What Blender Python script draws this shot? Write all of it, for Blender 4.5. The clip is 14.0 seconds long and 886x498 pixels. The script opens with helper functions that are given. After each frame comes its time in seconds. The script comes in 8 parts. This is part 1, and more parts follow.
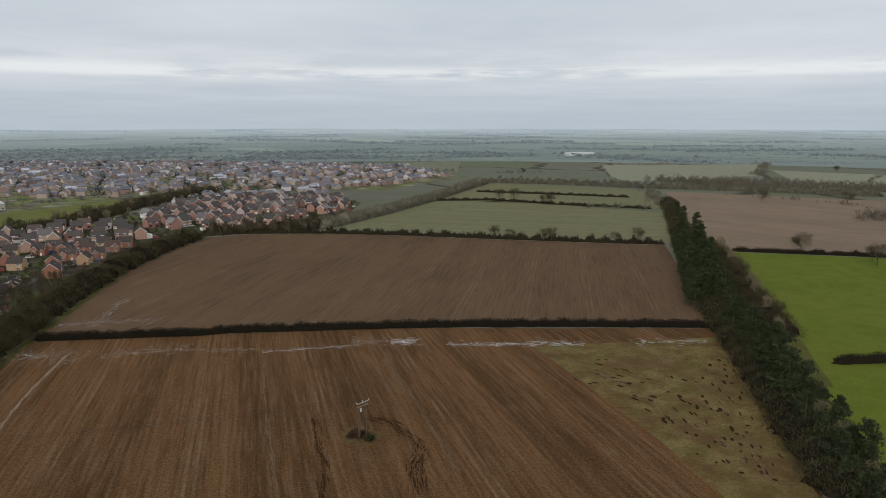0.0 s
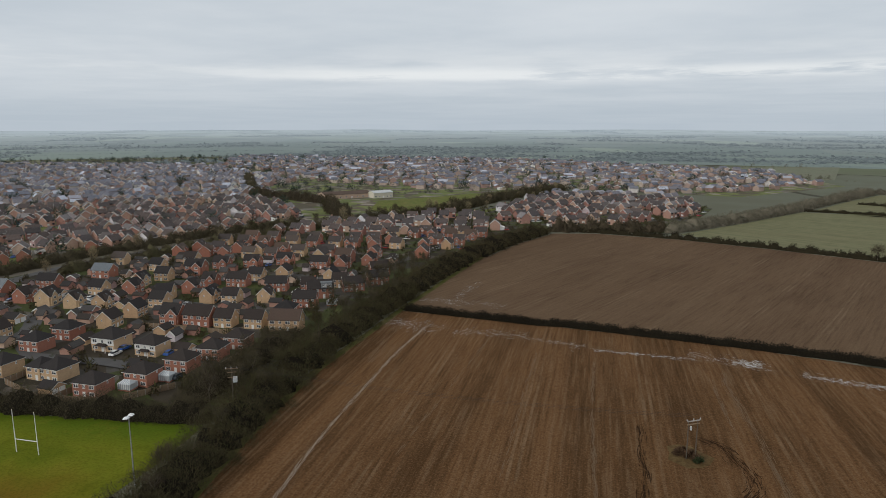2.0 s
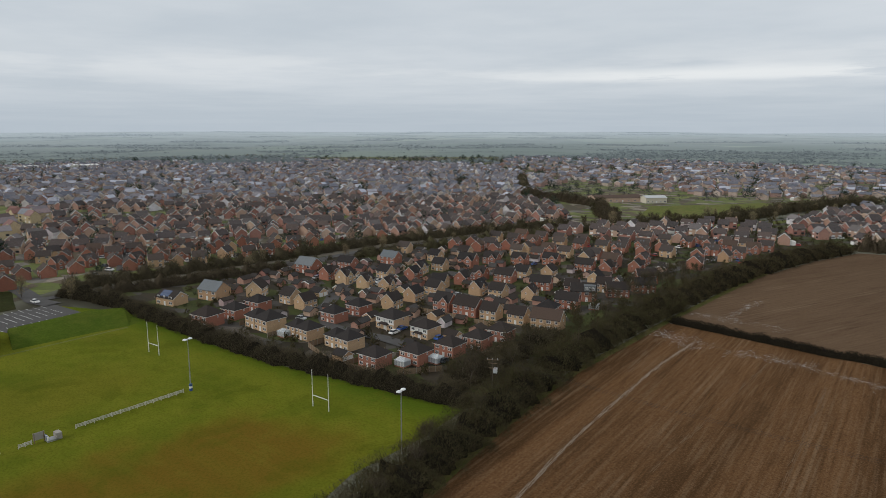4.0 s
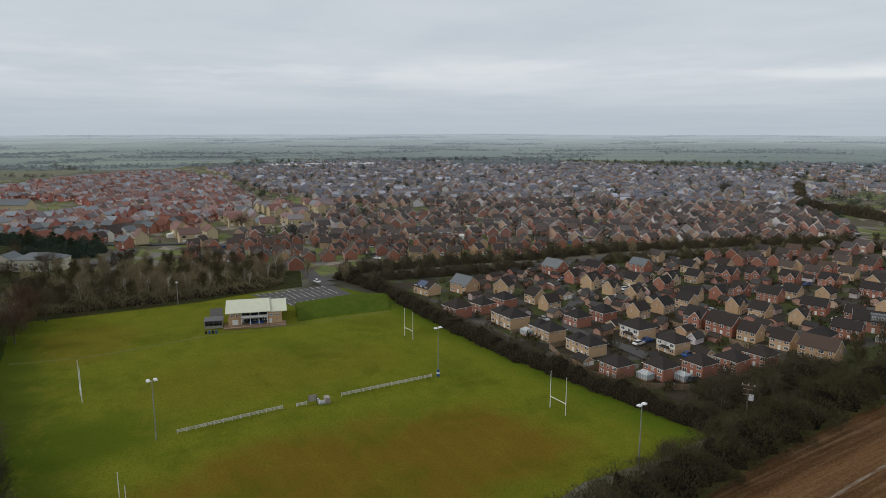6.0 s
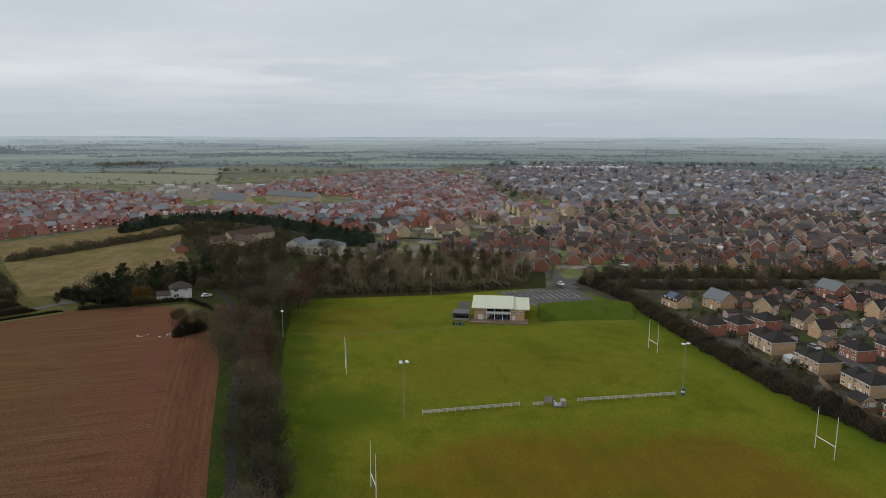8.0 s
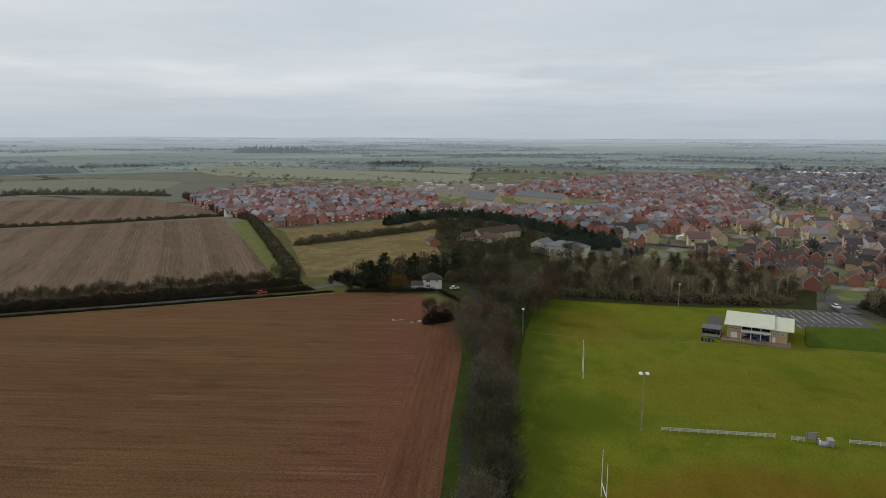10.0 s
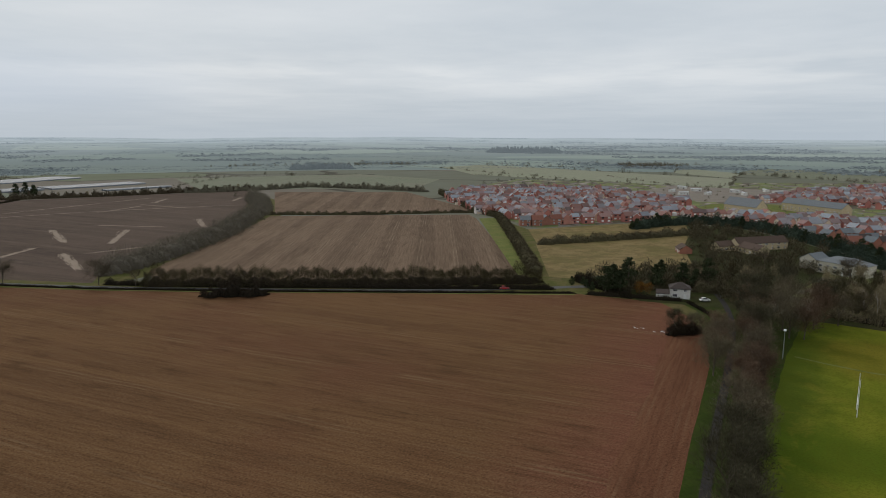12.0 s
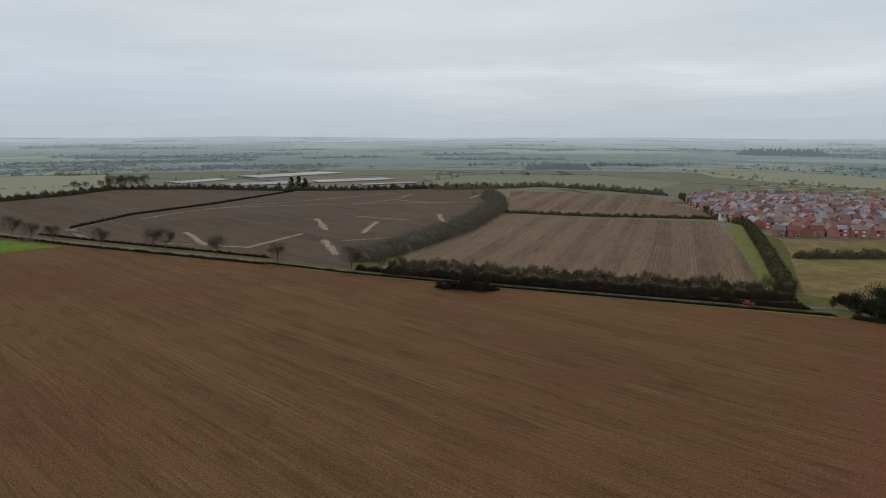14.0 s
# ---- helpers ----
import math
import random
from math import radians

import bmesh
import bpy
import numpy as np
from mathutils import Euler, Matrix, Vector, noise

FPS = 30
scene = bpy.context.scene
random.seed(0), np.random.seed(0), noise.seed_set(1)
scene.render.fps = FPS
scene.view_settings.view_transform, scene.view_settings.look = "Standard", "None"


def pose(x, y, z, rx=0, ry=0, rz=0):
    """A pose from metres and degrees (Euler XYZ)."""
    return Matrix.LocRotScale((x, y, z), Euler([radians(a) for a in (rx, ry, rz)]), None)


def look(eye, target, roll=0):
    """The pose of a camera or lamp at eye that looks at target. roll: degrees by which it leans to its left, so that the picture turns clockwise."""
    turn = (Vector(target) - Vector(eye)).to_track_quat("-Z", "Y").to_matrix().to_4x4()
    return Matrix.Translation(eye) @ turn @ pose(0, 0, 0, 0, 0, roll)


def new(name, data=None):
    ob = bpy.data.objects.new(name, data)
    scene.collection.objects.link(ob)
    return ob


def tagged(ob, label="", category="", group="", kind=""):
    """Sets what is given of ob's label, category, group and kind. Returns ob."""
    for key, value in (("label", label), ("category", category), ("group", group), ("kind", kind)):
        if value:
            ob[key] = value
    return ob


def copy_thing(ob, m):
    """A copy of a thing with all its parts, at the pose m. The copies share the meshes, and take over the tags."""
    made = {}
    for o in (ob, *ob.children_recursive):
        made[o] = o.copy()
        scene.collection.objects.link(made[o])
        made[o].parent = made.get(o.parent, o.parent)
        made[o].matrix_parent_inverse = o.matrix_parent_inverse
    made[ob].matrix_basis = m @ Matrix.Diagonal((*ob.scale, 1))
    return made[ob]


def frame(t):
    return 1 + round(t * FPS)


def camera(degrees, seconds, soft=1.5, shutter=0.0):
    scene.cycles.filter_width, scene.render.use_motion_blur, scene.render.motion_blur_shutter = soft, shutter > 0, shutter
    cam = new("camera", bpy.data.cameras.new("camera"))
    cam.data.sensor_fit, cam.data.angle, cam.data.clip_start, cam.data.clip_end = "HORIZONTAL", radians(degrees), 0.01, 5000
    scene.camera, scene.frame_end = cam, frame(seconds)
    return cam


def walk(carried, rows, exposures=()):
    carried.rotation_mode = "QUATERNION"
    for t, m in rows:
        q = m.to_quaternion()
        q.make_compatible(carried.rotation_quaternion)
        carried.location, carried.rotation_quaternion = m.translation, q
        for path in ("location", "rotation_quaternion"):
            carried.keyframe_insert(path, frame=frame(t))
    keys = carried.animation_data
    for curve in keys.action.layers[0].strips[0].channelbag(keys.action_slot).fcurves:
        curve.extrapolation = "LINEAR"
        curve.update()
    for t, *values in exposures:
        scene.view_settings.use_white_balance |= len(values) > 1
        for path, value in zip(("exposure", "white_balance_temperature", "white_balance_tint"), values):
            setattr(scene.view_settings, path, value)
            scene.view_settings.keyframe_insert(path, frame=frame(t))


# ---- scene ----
# ---------------------------------------------------------------- camera: a hovering drone that turns to its left
EYE_HEIGHT = 68.0
cam = camera(66.74, 14.0, soft=0.9)
TURN = (
    # seconds, heading to the left, tilt, lean
    (0.0, -0.00, -10.52, 0.01),
    (0.5, 5.20, -10.50, -0.01),
    (1.0, 13.09, -10.51, -0.04),
    (1.5, 21.53, -10.49, -0.01),
    (2.0, 28.93, -10.45, 0.01),
    (2.5, 35.04, -10.40, 0.02),
    (3.0, 40.72, -10.37, 0.06),
    (5.5, 67.55, -10.13, 0.08),
    (6.0, 72.83, -10.09, 0.10),
    (6.5, 78.12, -10.04, 0.14),
    (7.0, 83.39, -9.99, 0.15),
    (7.5, 88.63, -9.94, 0.18),
    (8.0, 93.88, -9.90, 0.19),
    (10.5, 119.93, -9.80, 0.04),
    (11.0, 125.12, -9.80, 0.03),
    (11.5, 130.34, -9.81, 0.12),
    (12.0, 135.53, -9.79, 0.08),
    (12.5, 140.72, -9.78, 0.12),
    (13.0, 145.92, -9.80, 0.08),
    (13.5, 151.13, -9.80, 0.13),
    (14.0, 155.27, -9.80, 0.13),
)
walk(cam, [(t, pose(0, 0, EYE_HEIGHT, 90 + tilt, 0, turn) @ pose(0, 0, 0, 0, 0, lean)) for t, turn, tilt, lean in TURN])

# ---------------------------------------------------------------- world and sun: an overcast winter day
SUN_ELEV, SUN_AZ = 32.0, 200.0
world = bpy.data.worlds.new("overcast_sky")
scene.world = world
world.use_nodes = True
wn, wl = world.node_tree.nodes, world.node_tree.links
wn.clear()


def w_math(op, a, b=None, clamp=False):
    n = wn.new("ShaderNodeMath")
    n.operation, n.use_clamp = op, clamp
    for i, v in enumerate((a, b)):
        if v is None:
            continue
        if isinstance(v, (int, float)):
            n.inputs[i].default_value = v
        else:
            wl.new(v, n.inputs[i])
    return n.outputs[0]


def w_mix(fac, a, b, blend="MIX"):
    n = wn.new("ShaderNodeMix")
    n.data_type, n.blend_type = "RGBA", blend
    for i, v in ((0, fac), (6, a), (7, b)):
        if isinstance(v, (int, float)):
            n.inputs[i].default_value = v
        elif isinstance(v, tuple):
            n.inputs[i].default_value = (*v, 1)
        else:
            wl.new(v, n.inputs[i])
    return n.outputs[2]


sky = wn.new("ShaderNodeTexSky")
sky.sky_type, sky.sun_disc = "NISHITA", False
sky.sun_elevation, sky.sun_rotation = radians(SUN_ELEV), radians(SUN_AZ)
sky.air_density, sky.dust_density = 1.0, 3.0
coord = wn.new("ShaderNodeTexCoord")
sep = wn.new("ShaderNodeSeparateXYZ")
wl.new(coord.outputs["Generated"], sep.inputs[0])
rise = w_math("MAXIMUM", sep.outputs[2], 0.0)
# the cloud deck: a flat layer of stratus seen from below, so its banks close up towards the horizon
deck = w_math("DIVIDE", 1.0, w_math("ADD", rise, 0.035))
comb = wn.new("ShaderNodeCombineXYZ")
wl.new(w_math("MULTIPLY", sep.outputs[0], deck), comb.inputs[0])
wl.new(w_math("MULTIPLY", sep.outputs[1], deck), comb.inputs[1])


def cloud(scale, detail, rough, shift):
    mp = wn.new("ShaderNodeMapping")
    mp.inputs["Location"].default_value = shift
    wl.new(comb.outputs[0], mp.inputs[0])
    n = wn.new("ShaderNodeTexNoise")
    n.inputs["Scale"].default_value, n.inputs["Detail"].default_value = scale, detail
    n.inputs["Roughness"].default_value = rough
    wl.new(mp.outputs[0], n.inputs["Vector"])
    return n.outputs["Fac"]


def w_range(v, a, b, c=0.0, d=1.0):
    n = wn.new("ShaderNodeMapRange")
    n.interpolation_type = "SMOOTHSTEP"
    wl.new(v, n.inputs[0])
    for i, x in enumerate((a, b, c, d)):
        n.inputs[i + 1].default_value = x
    return n.outputs[0]


banks = w_range(cloud(0.22, 5.0, 0.55, (3.1, 7.7, 0.0)), 0.36, 0.66)
wisps = w_range(cloud(0.9, 6.0, 0.6, (1.3, 2.2, 4.0)), 0.35, 0.7)
# thin breaks in the stratus, which show brighter cloud above, a few degrees over the horizon
band = w_math("MULTIPLY", w_range(rise, 0.045, 0.075), w_range(rise, 0.085, 0.125, 1.0, 0.0))
breaks = w_math("MULTIPLY", band, w_range(cloud(0.42, 4.0, 0.6, (9.4, 0.6, 2.0)), 0.44, 0.66))
grey = w_mix(banks, (0.555, 0.615, 0.675), (0.65, 0.70, 0.75))
grey = w_mix(w_math("MULTIPLY", wisps, 0.16), grey, (0.80, 0.83, 0.85))
grey = w_mix(w_range(rise, 0.0, 0.07, 0.75, 0.0), grey, (0.46, 0.53, 0.60))
grey = w_mix(w_range(rise, 0.13, 0.5), grey, (0.62, 0.64, 0.66))
grey = w_mix(w_math("MULTIPLY", breaks, 0.32), grey, (0.86, 0.88, 0.89))
# one long thin break in the north, near the horizon
slit = w_math("MULTIPLY", w_range(rise, 0.058, 0.068), w_range(rise, 0.072, 0.086, 1.0, 0.0))
slit = w_math("MULTIPLY", slit, w_math("MULTIPLY", w_range(sep.outputs[1], 0.55, 0.85), w_range(cloud(0.5, 5.0, 0.65, (2.4, 5.6, 1.0)), 0.38, 0.55)))
grey = w_mix(w_math("MULTIPLY", slit, 0.6), grey, (0.93, 0.95, 0.95))
# thicker, bluer cloud low in the south
south = w_math("MULTIPLY", w_range(sep.outputs[1], -0.86, -0.99), w_math("MULTIPLY", w_range(rise, 0.0, 0.05), w_range(rise, 0.06, 0.15, 1.0, 0.0)))
grey = w_mix(w_math("MULTIPLY", south, 0.55), grey, (0.47, 0.56, 0.68))
bg_sky, bg_cloud = wn.new("ShaderNodeBackground"), wn.new("ShaderNodeBackground")
wl.new(sky.outputs[0], bg_sky.inputs[0])
bg_sky.inputs[1].default_value = 0.05
wl.new(grey, bg_cloud.inputs[0])
bg_cloud.inputs[1].default_value = 1.0
both, out = wn.new("ShaderNodeMixShader"), wn.new("ShaderNodeOutputWorld")
both.inputs[0].default_value = 0.94
wl.new(bg_sky.outputs[0], both.inputs[1])
wl.new(bg_cloud.outputs[0], both.inputs[2])
wl.new(both.outputs[0], out.inputs[0])

sun = new("sun", bpy.data.lights.new("sun", "SUN"))
sun.data.energy, sun.data.angle, sun.data.color = 1.15, radians(18), (1.0, 0.96, 0.9)
az, el = radians(SUN_AZ), radians(SUN_ELEV)
sun.matrix_world = look((0, 0, 300), Vector((0, 0, 300)) - Vector((math.sin(az) * math.cos(el), math.cos(az) * math.cos(el), math.sin(el))))
scene.view_settings.exposure = 0.0

# ---------------------------------------------------------------- materials
class Nodes:
    """A material with a Principled shader, and short names for the nodes that feed it."""

    def __init__(self, name, rough=0.8, spec=0.3):
        self.mat = bpy.data.materials.new(name)
        self.mat.use_nodes = True
        self.t = self.mat.node_tree
        self.shader = self.t.nodes["Principled BSDF"]
        self.shader.inputs["Roughness"].default_value = rough
        self.shader.inputs["Specular IOR Level"].default_value = spec
        self.place = self.t.nodes.new("ShaderNodeNewGeometry").outputs["Position"]

    def put(self, value, socket):
        if isinstance(value, (int, float)):
            socket.default_value = value
        elif isinstance(value, tuple):
            socket.default_value = (*value, 1) if len(value) == 3 and socket.type == "RGBA" else value
        else:
            self.t.links.new(value, socket)

    def math(self, op, a, b=0.0):
        n = self.t.nodes.new("ShaderNodeMath")
        n.operation = op
        self.put(a, n.inputs[0]), self.put(b, n.inputs[1])
        return n.outputs[0]

    def mapped(self, vec, scale=(1, 1, 1), turn=0.0, shift=(0, 0, 0)):
        a = self.t.nodes.new("ShaderNodeMapping")
        a.inputs["Rotation"].default_value = (0, 0, radians(-turn))
        self.put(vec, a.inputs[0])
        b = self.t.nodes.new("ShaderNodeMapping")
        b.inputs["Scale"].default_value, b.inputs["Location"].default_value = scale, shift
        self.put(a.outputs[0], b.inputs[0])
        return b.outputs[0]

    def noise(self, vec, scale, detail=3.0, rough=0.55, warp=0.0):
        n = self.t.nodes.new("ShaderNodeTexNoise")
        self.put(vec, n.inputs["Vector"])
        n.inputs["Scale"].default_value, n.inputs["Detail"].default_value = scale, detail
        n.inputs["Roughness"].default_value, n.inputs["Distortion"].default_value = rough, warp
        return n.outputs["Fac"]

    def span(self, v, a, b, c=0.0, d=1.0):
        n = self.t.nodes.new("ShaderNodeMapRange")
        n.interpolation_type = "SMOOTHSTEP"
        self.put(v, n.inputs[0])
        for i, x in enumerate((a, b, c, d)):
            n.inputs[i + 1].default_value = x
        return n.outputs[0]

    def mix(self, fac, a, b, blend="MIX"):
        n = self.t.nodes.new("ShaderNodeMix")
        n.data_type, n.blend_type = "RGBA", blend
        self.put(fac, n.inputs[0]), self.put(a, n.inputs[6]), self.put(b, n.inputs[7])
        return n.outputs[2]

    def ramp(self, v, *stops, hard=False):
        n = self.t.nodes.new("ShaderNodeValToRGB")
        self.put(v, n.inputs[0])
        n.color_ramp.interpolation = "CONSTANT" if hard else "LINEAR"
        e = n.color_ramp.elements
        while len(e) < len(stops):
            e.new(0.5)
        for i, (p, c) in enumerate(stops):
            e[i].position, e[i].color = p, (*c, 1)
        return n.outputs[0]

    def own(self):
        return self.t.nodes.new("ShaderNodeTexCoord").outputs["Object"]

    def each(self):
        return self.t.nodes.new("ShaderNodeObjectInfo").outputs["Random"]

    def island(self):
        return self.t.nodes.new("ShaderNodeNewGeometry").outputs["Random Per Island"]

    def bump(self, height, strength=0.5, distance=0.1):
        n = self.t.nodes.new("ShaderNodeBump")
        n.inputs["Strength"].default_value, n.inputs["Distance"].default_value = strength, distance
        self.put(height, n.inputs["Height"])
        self.put(n.outputs[0], self.shader.inputs["Normal"])

    def done(self, colour):
        self.put(colour, self.shader.inputs["Base Color"])
        return self.mat


def soil(name, light, dark, turn, pale=(0.30, 0.25, 0.20), band=0.13, streak=0.35, red=None, tram=24.0, spots=0.0, beside=None, crisp=0.14, grain=0.5, swath=0.0):
    """Bare worked earth: broad drilling bands, fine furrows along one heading, wheel tracks, damp and dry patches."""
    m = Nodes(name, 0.95, 0.03)
    along = m.mapped(m.place, (band, 0.0035, 0), turn)
    fine = m.mapped(m.place, (1.1, 0.045, 0), turn)
    bands = m.noise(along, 1.0, 3.0, 0.6, 0.15)
    furrow = m.noise(fine, 1.0, 2.0, 0.6)
    patch = m.noise(m.place, 0.014, 4.0, 0.6)
    clod = m.noise(m.place, 0.9, 4.0, 0.7)
    c = m.mix(m.span(bands, 0.5 - crisp, 0.5 + crisp), dark, light)
    if swath:
        # bouts of the drill, light and dark by turns
        row = m.t.nodes.new("ShaderNodeSeparateXYZ")
        m.put(m.mapped(m.place, (1.0 / swath, 1, 1), turn), row.inputs[0])
        side = m.math("ABSOLUTE", m.math("SUBTRACT", m.math("FRACT", m.math("ADD", row.outputs[0], m.math("MULTIPLY", m.noise(along, 0.7, 2.0), 0.35))), 0.5))
        c = m.mix(m.span(side, 0.2, 0.27, 0.0, 0.5), c, tuple(v * 1.12 for v in light))
        c = m.mix(m.span(side, 0.24, 0.17, 0.0, 0.45), c, dark)
    c = m.mix(m.span(patch, 0.3, 0.75, 0.0, 0.55), c, tuple(v * 1.22 for v in light))
    if red:
        c = m.mix(m.span(m.noise(m.place, 0.011, 3.0), 0.42, 0.66, 0.0, 0.8), c, red)
    if beside:
        # redder earth in a strip beside a line: its normal, offset, reach and tone
        nrm, off, reach, tone = beside
        dot = m.t.nodes.new("ShaderNodeVectorMath")
        dot.operation = "DOT_PRODUCT"
        m.put(m.place, dot.inputs[0])
        dot.inputs[1].default_value = (*nrm, 0)
        ragged = m.math("ADD", dot.outputs["Value"], m.math("MULTIPLY", m.noise(m.place, 0.06, 4.0, 0.7), reach * 0.7))
        sx = m.t.nodes.new("ShaderNodeSeparateXYZ")
        m.put(m.place, sx.inputs[0])
        c = m.mix(m.math("MULTIPLY", m.span(ragged, off + reach * 0.4, off + reach * 1.35, 0.65, 0.0), m.span(sx.outputs[0], -95, -55, 1.0, 0.0)), c, tone)
    c = m.mix(m.span(furrow, 0.45, 0.75, 0.0, streak), c, pale)
    c = m.mix(m.span(furrow, 0.5, 0.25, 0.0, 0.45), c, tuple(v * 0.55 for v in dark))
    # wheel tracks, in pairs
    saw = m.t.nodes.new("ShaderNodeSeparateXYZ")
    m.put(m.mapped(m.place, (1.0 / tram, 1, 1), turn), saw.inputs[0])
    wob = m.math("ADD", saw.outputs[0], m.math("MULTIPLY", m.math("SUBTRACT", m.noise(m.place, 0.02, 2.0), 0.5), 0.05))
    near = m.math("ABSOLUTE", m.math("SUBTRACT", m.math("FRACT", wob), 0.5))
    pair = m.math("ABSOLUTE", m.math("SUBTRACT", near, 0.9 / tram))
    track = m.span(pair, 0.18 / tram, 0.5 / tram, 1.0, 0.0)
    c = m.mix(m.math("MULTIPLY", track, m.span(m.noise(m.place, 0.05, 3.0), 0.35, 0.7, 0.0, 0.6)), c, pale)
    c = m.mix(m.span(clod, 0.35, 0.7, 0.0, 0.3), c, tuple(v * 0.6 for v in dark))
    # clods and crumbs with their hollows, and mottled damp places
    crumb = m.noise(m.place, 2.2, 3.0, 0.75)
    c = m.mix(m.span(crumb, 0.50, 0.66, 0.0, grain), c, tuple(v * 0.35 for v in dark))
    c = m.mix(m.span(crumb, 0.48, 0.34, 0.0, grain * 0.7), c, pale)
    damp = m.noise(m.mapped(m.place, (0.16, 0.05, 0), turn), 1.0, 5.0, 0.7)
    c = m.mix(m.span(damp, 0.52, 0.70, 0.0, grain * 0.6), c, tuple(v * 0.5 for v in dark))
    if spots:
        dots = m.noise(m.place, 0.45, 2.0, 0.4)
        c = m.mix(m.span(dots, 0.66, 0.70, 0.0, spots), c, tuple(v * 0.4 for v in dark))
    m.bump(m.math("ADD", furrow, clod), 0.6, 0.25)
    return m.done(c)


def grass(name, a, b, worn=(0.17, 0.13, 0.05), wear=0.5, scale=0.02, stripe=None):
    """Short winter grass: tufts, mown streaks, thin and worn patches."""
    m = Nodes(name, 0.95, 0.04)
    big, mid, fine = m.noise(m.place, scale, 5.0, 0.65), m.noise(m.place, 0.16, 5.0, 0.7), m.noise(m.place, 1.6, 3.0, 0.75)
    c = m.mix(m.span(mid, 0.36, 0.64), a, b)
    c = m.mix(m.span(m.noise(m.place, 0.045, 4.0, 0.7, 0.4), 0.5, 0.68, 0.0, 0.4), c, tuple(v * 0.72 for v in a))
    c = m.mix(m.span(big, 0.42, 0.68, 0.0, wear), c, worn)
    c = m.mix(m.span(fine, 0.42, 0.68, 0.0, 0.45), c, tuple(v * 0.5 for v in a))
    if stripe is not None:
        c = m.mix(m.span(m.noise(m.mapped(m.place, (0.2, 0.006, 0), stripe), 1.0, 2.0), 0.4, 0.62, 0.0, 0.3), c, tuple(v * 1.25 for v in b))
    m.bump(fine, 0.5, 0.08)
    return m.done(c)


def twig_stuff(name, *tones, rough=0.9):
    """Bare twigs, stems or needles, each with its own tone."""
    m = Nodes(name, rough, 0.02)
    n = len(tones)
    c = m.ramp(m.island(), *[(i / max(1, n - 1), t) for i, t in enumerate(tones)])
    c = m.mix(m.span(m.noise(m.place, 0.12, 3.0), 0.35, 0.7, 0.0, 0.45), c, tones[0])
    c = m.mix(m.span(m.each(), 0.0, 1.0, 0.0, 0.3), c, tones[-1])
    return m.done(c)


def plain(name, colour, rough=0.6, spec=0.4, metal=0.0, vary=0.25, scale=1.5):
    m = Nodes(name, rough, spec)
    m.shader.inputs["Metallic"].default_value = metal
    own = m.own()
    c = m.mix(m.span(m.noise(own, scale, 4.0, 0.65), 0.3, 0.75, 0.0, vary), colour, tuple(v * 0.6 for v in colour))
    c = m.mix(m.span(m.noise(own, scale * 9, 2.0), 0.4, 0.8, 0.0, vary * 0.6), c, tuple(min(1, v * 1.3) for v in colour))
    return m.done(c)


def brick(name, tones, single=True):
    """Facing brick: tone by house, courses, weathering."""
    m = Nodes(name, 0.9, 0.2)
    pick = m.each() if single else m.island()
    c = m.ramp(pick, *[(i / max(1, len(tones) - 1), t) for i, t in enumerate(tones)])
    b = m.t.nodes.new("ShaderNodeTexBrick")
    own = m.own() if single else m.place
    sw = m.t.nodes.new("ShaderNodeSeparateXYZ")
    m.put(own, sw.inputs[0])
    cb = m.t.nodes.new("ShaderNodeCombineXYZ")
    m.put(m.math("ADD", sw.outputs[0], sw.outputs[1]), cb.inputs[0])
    m.put(sw.outputs[2], cb.inputs[1])
    m.put(cb.outputs[0], b.inputs["Vector"])
    b.inputs["Scale"].default_value = 1.0
    b.inputs["Brick Width"].default_value, b.inputs["Row Height"].default_value = 0.225, 0.075
    b.inputs["Mortar Size"].default_value = 0.008
    m.put((1.08, 1.05, 1.02), b.inputs["Color1"]), m.put((0.82, 0.8, 0.8), b.inputs["Color2"]), m.put((1.2, 1.2, 1.15), b.inputs["Mortar"])
    c = m.mix(0.6, c, b.outputs["Color"], "MULTIPLY")
    c = m.mix(m.span(m.noise(own, 0.5, 4.0, 0.7), 0.4, 0.75, 0.0, 0.2), c, (0.14, 0.08, 0.055))
    return m.done(c)


def tiles(name, tones, single=True, rough=0.9):
    """Concrete roof tiles or slates: tone by house, courses, moss and stains."""
    m = Nodes(name, rough, 0.15)
    c = m.ramp(m.each() if single else m.island(), *[(i / max(1, len(tones) - 1), t) for i, t in enumerate(tones)])
    own = m.own() if single else m.place
    wave = m.t.nodes.new("ShaderNodeTexWave")
    wave.bands_direction = "Z"
    wave.inputs["Scale"].default_value, wave.inputs["Distortion"].default_value = 1.6, 0.6
    m.put(own, wave.inputs["Vector"])
    c = m.mix(m.math("MULTIPLY", wave.outputs["Fac"], 0.3), c, tuple(v * 0.5 for v in tones[0]))
    c = m.mix(m.span(m.noise(own, 0.7, 5.0, 0.7), 0.5, 0.75, 0.0, 0.22), c, (0.070, 0.064, 0.050))
    c = m.mix(m.span(m.noise(own, 5.0, 2.0), 0.4, 0.75, 0.0, 0.25), c, tuple(v * 1.35 for v in tones[-1]))
    m.bump(wave.outputs["Fac"], 0.4, 0.03)
    return m.done(c)


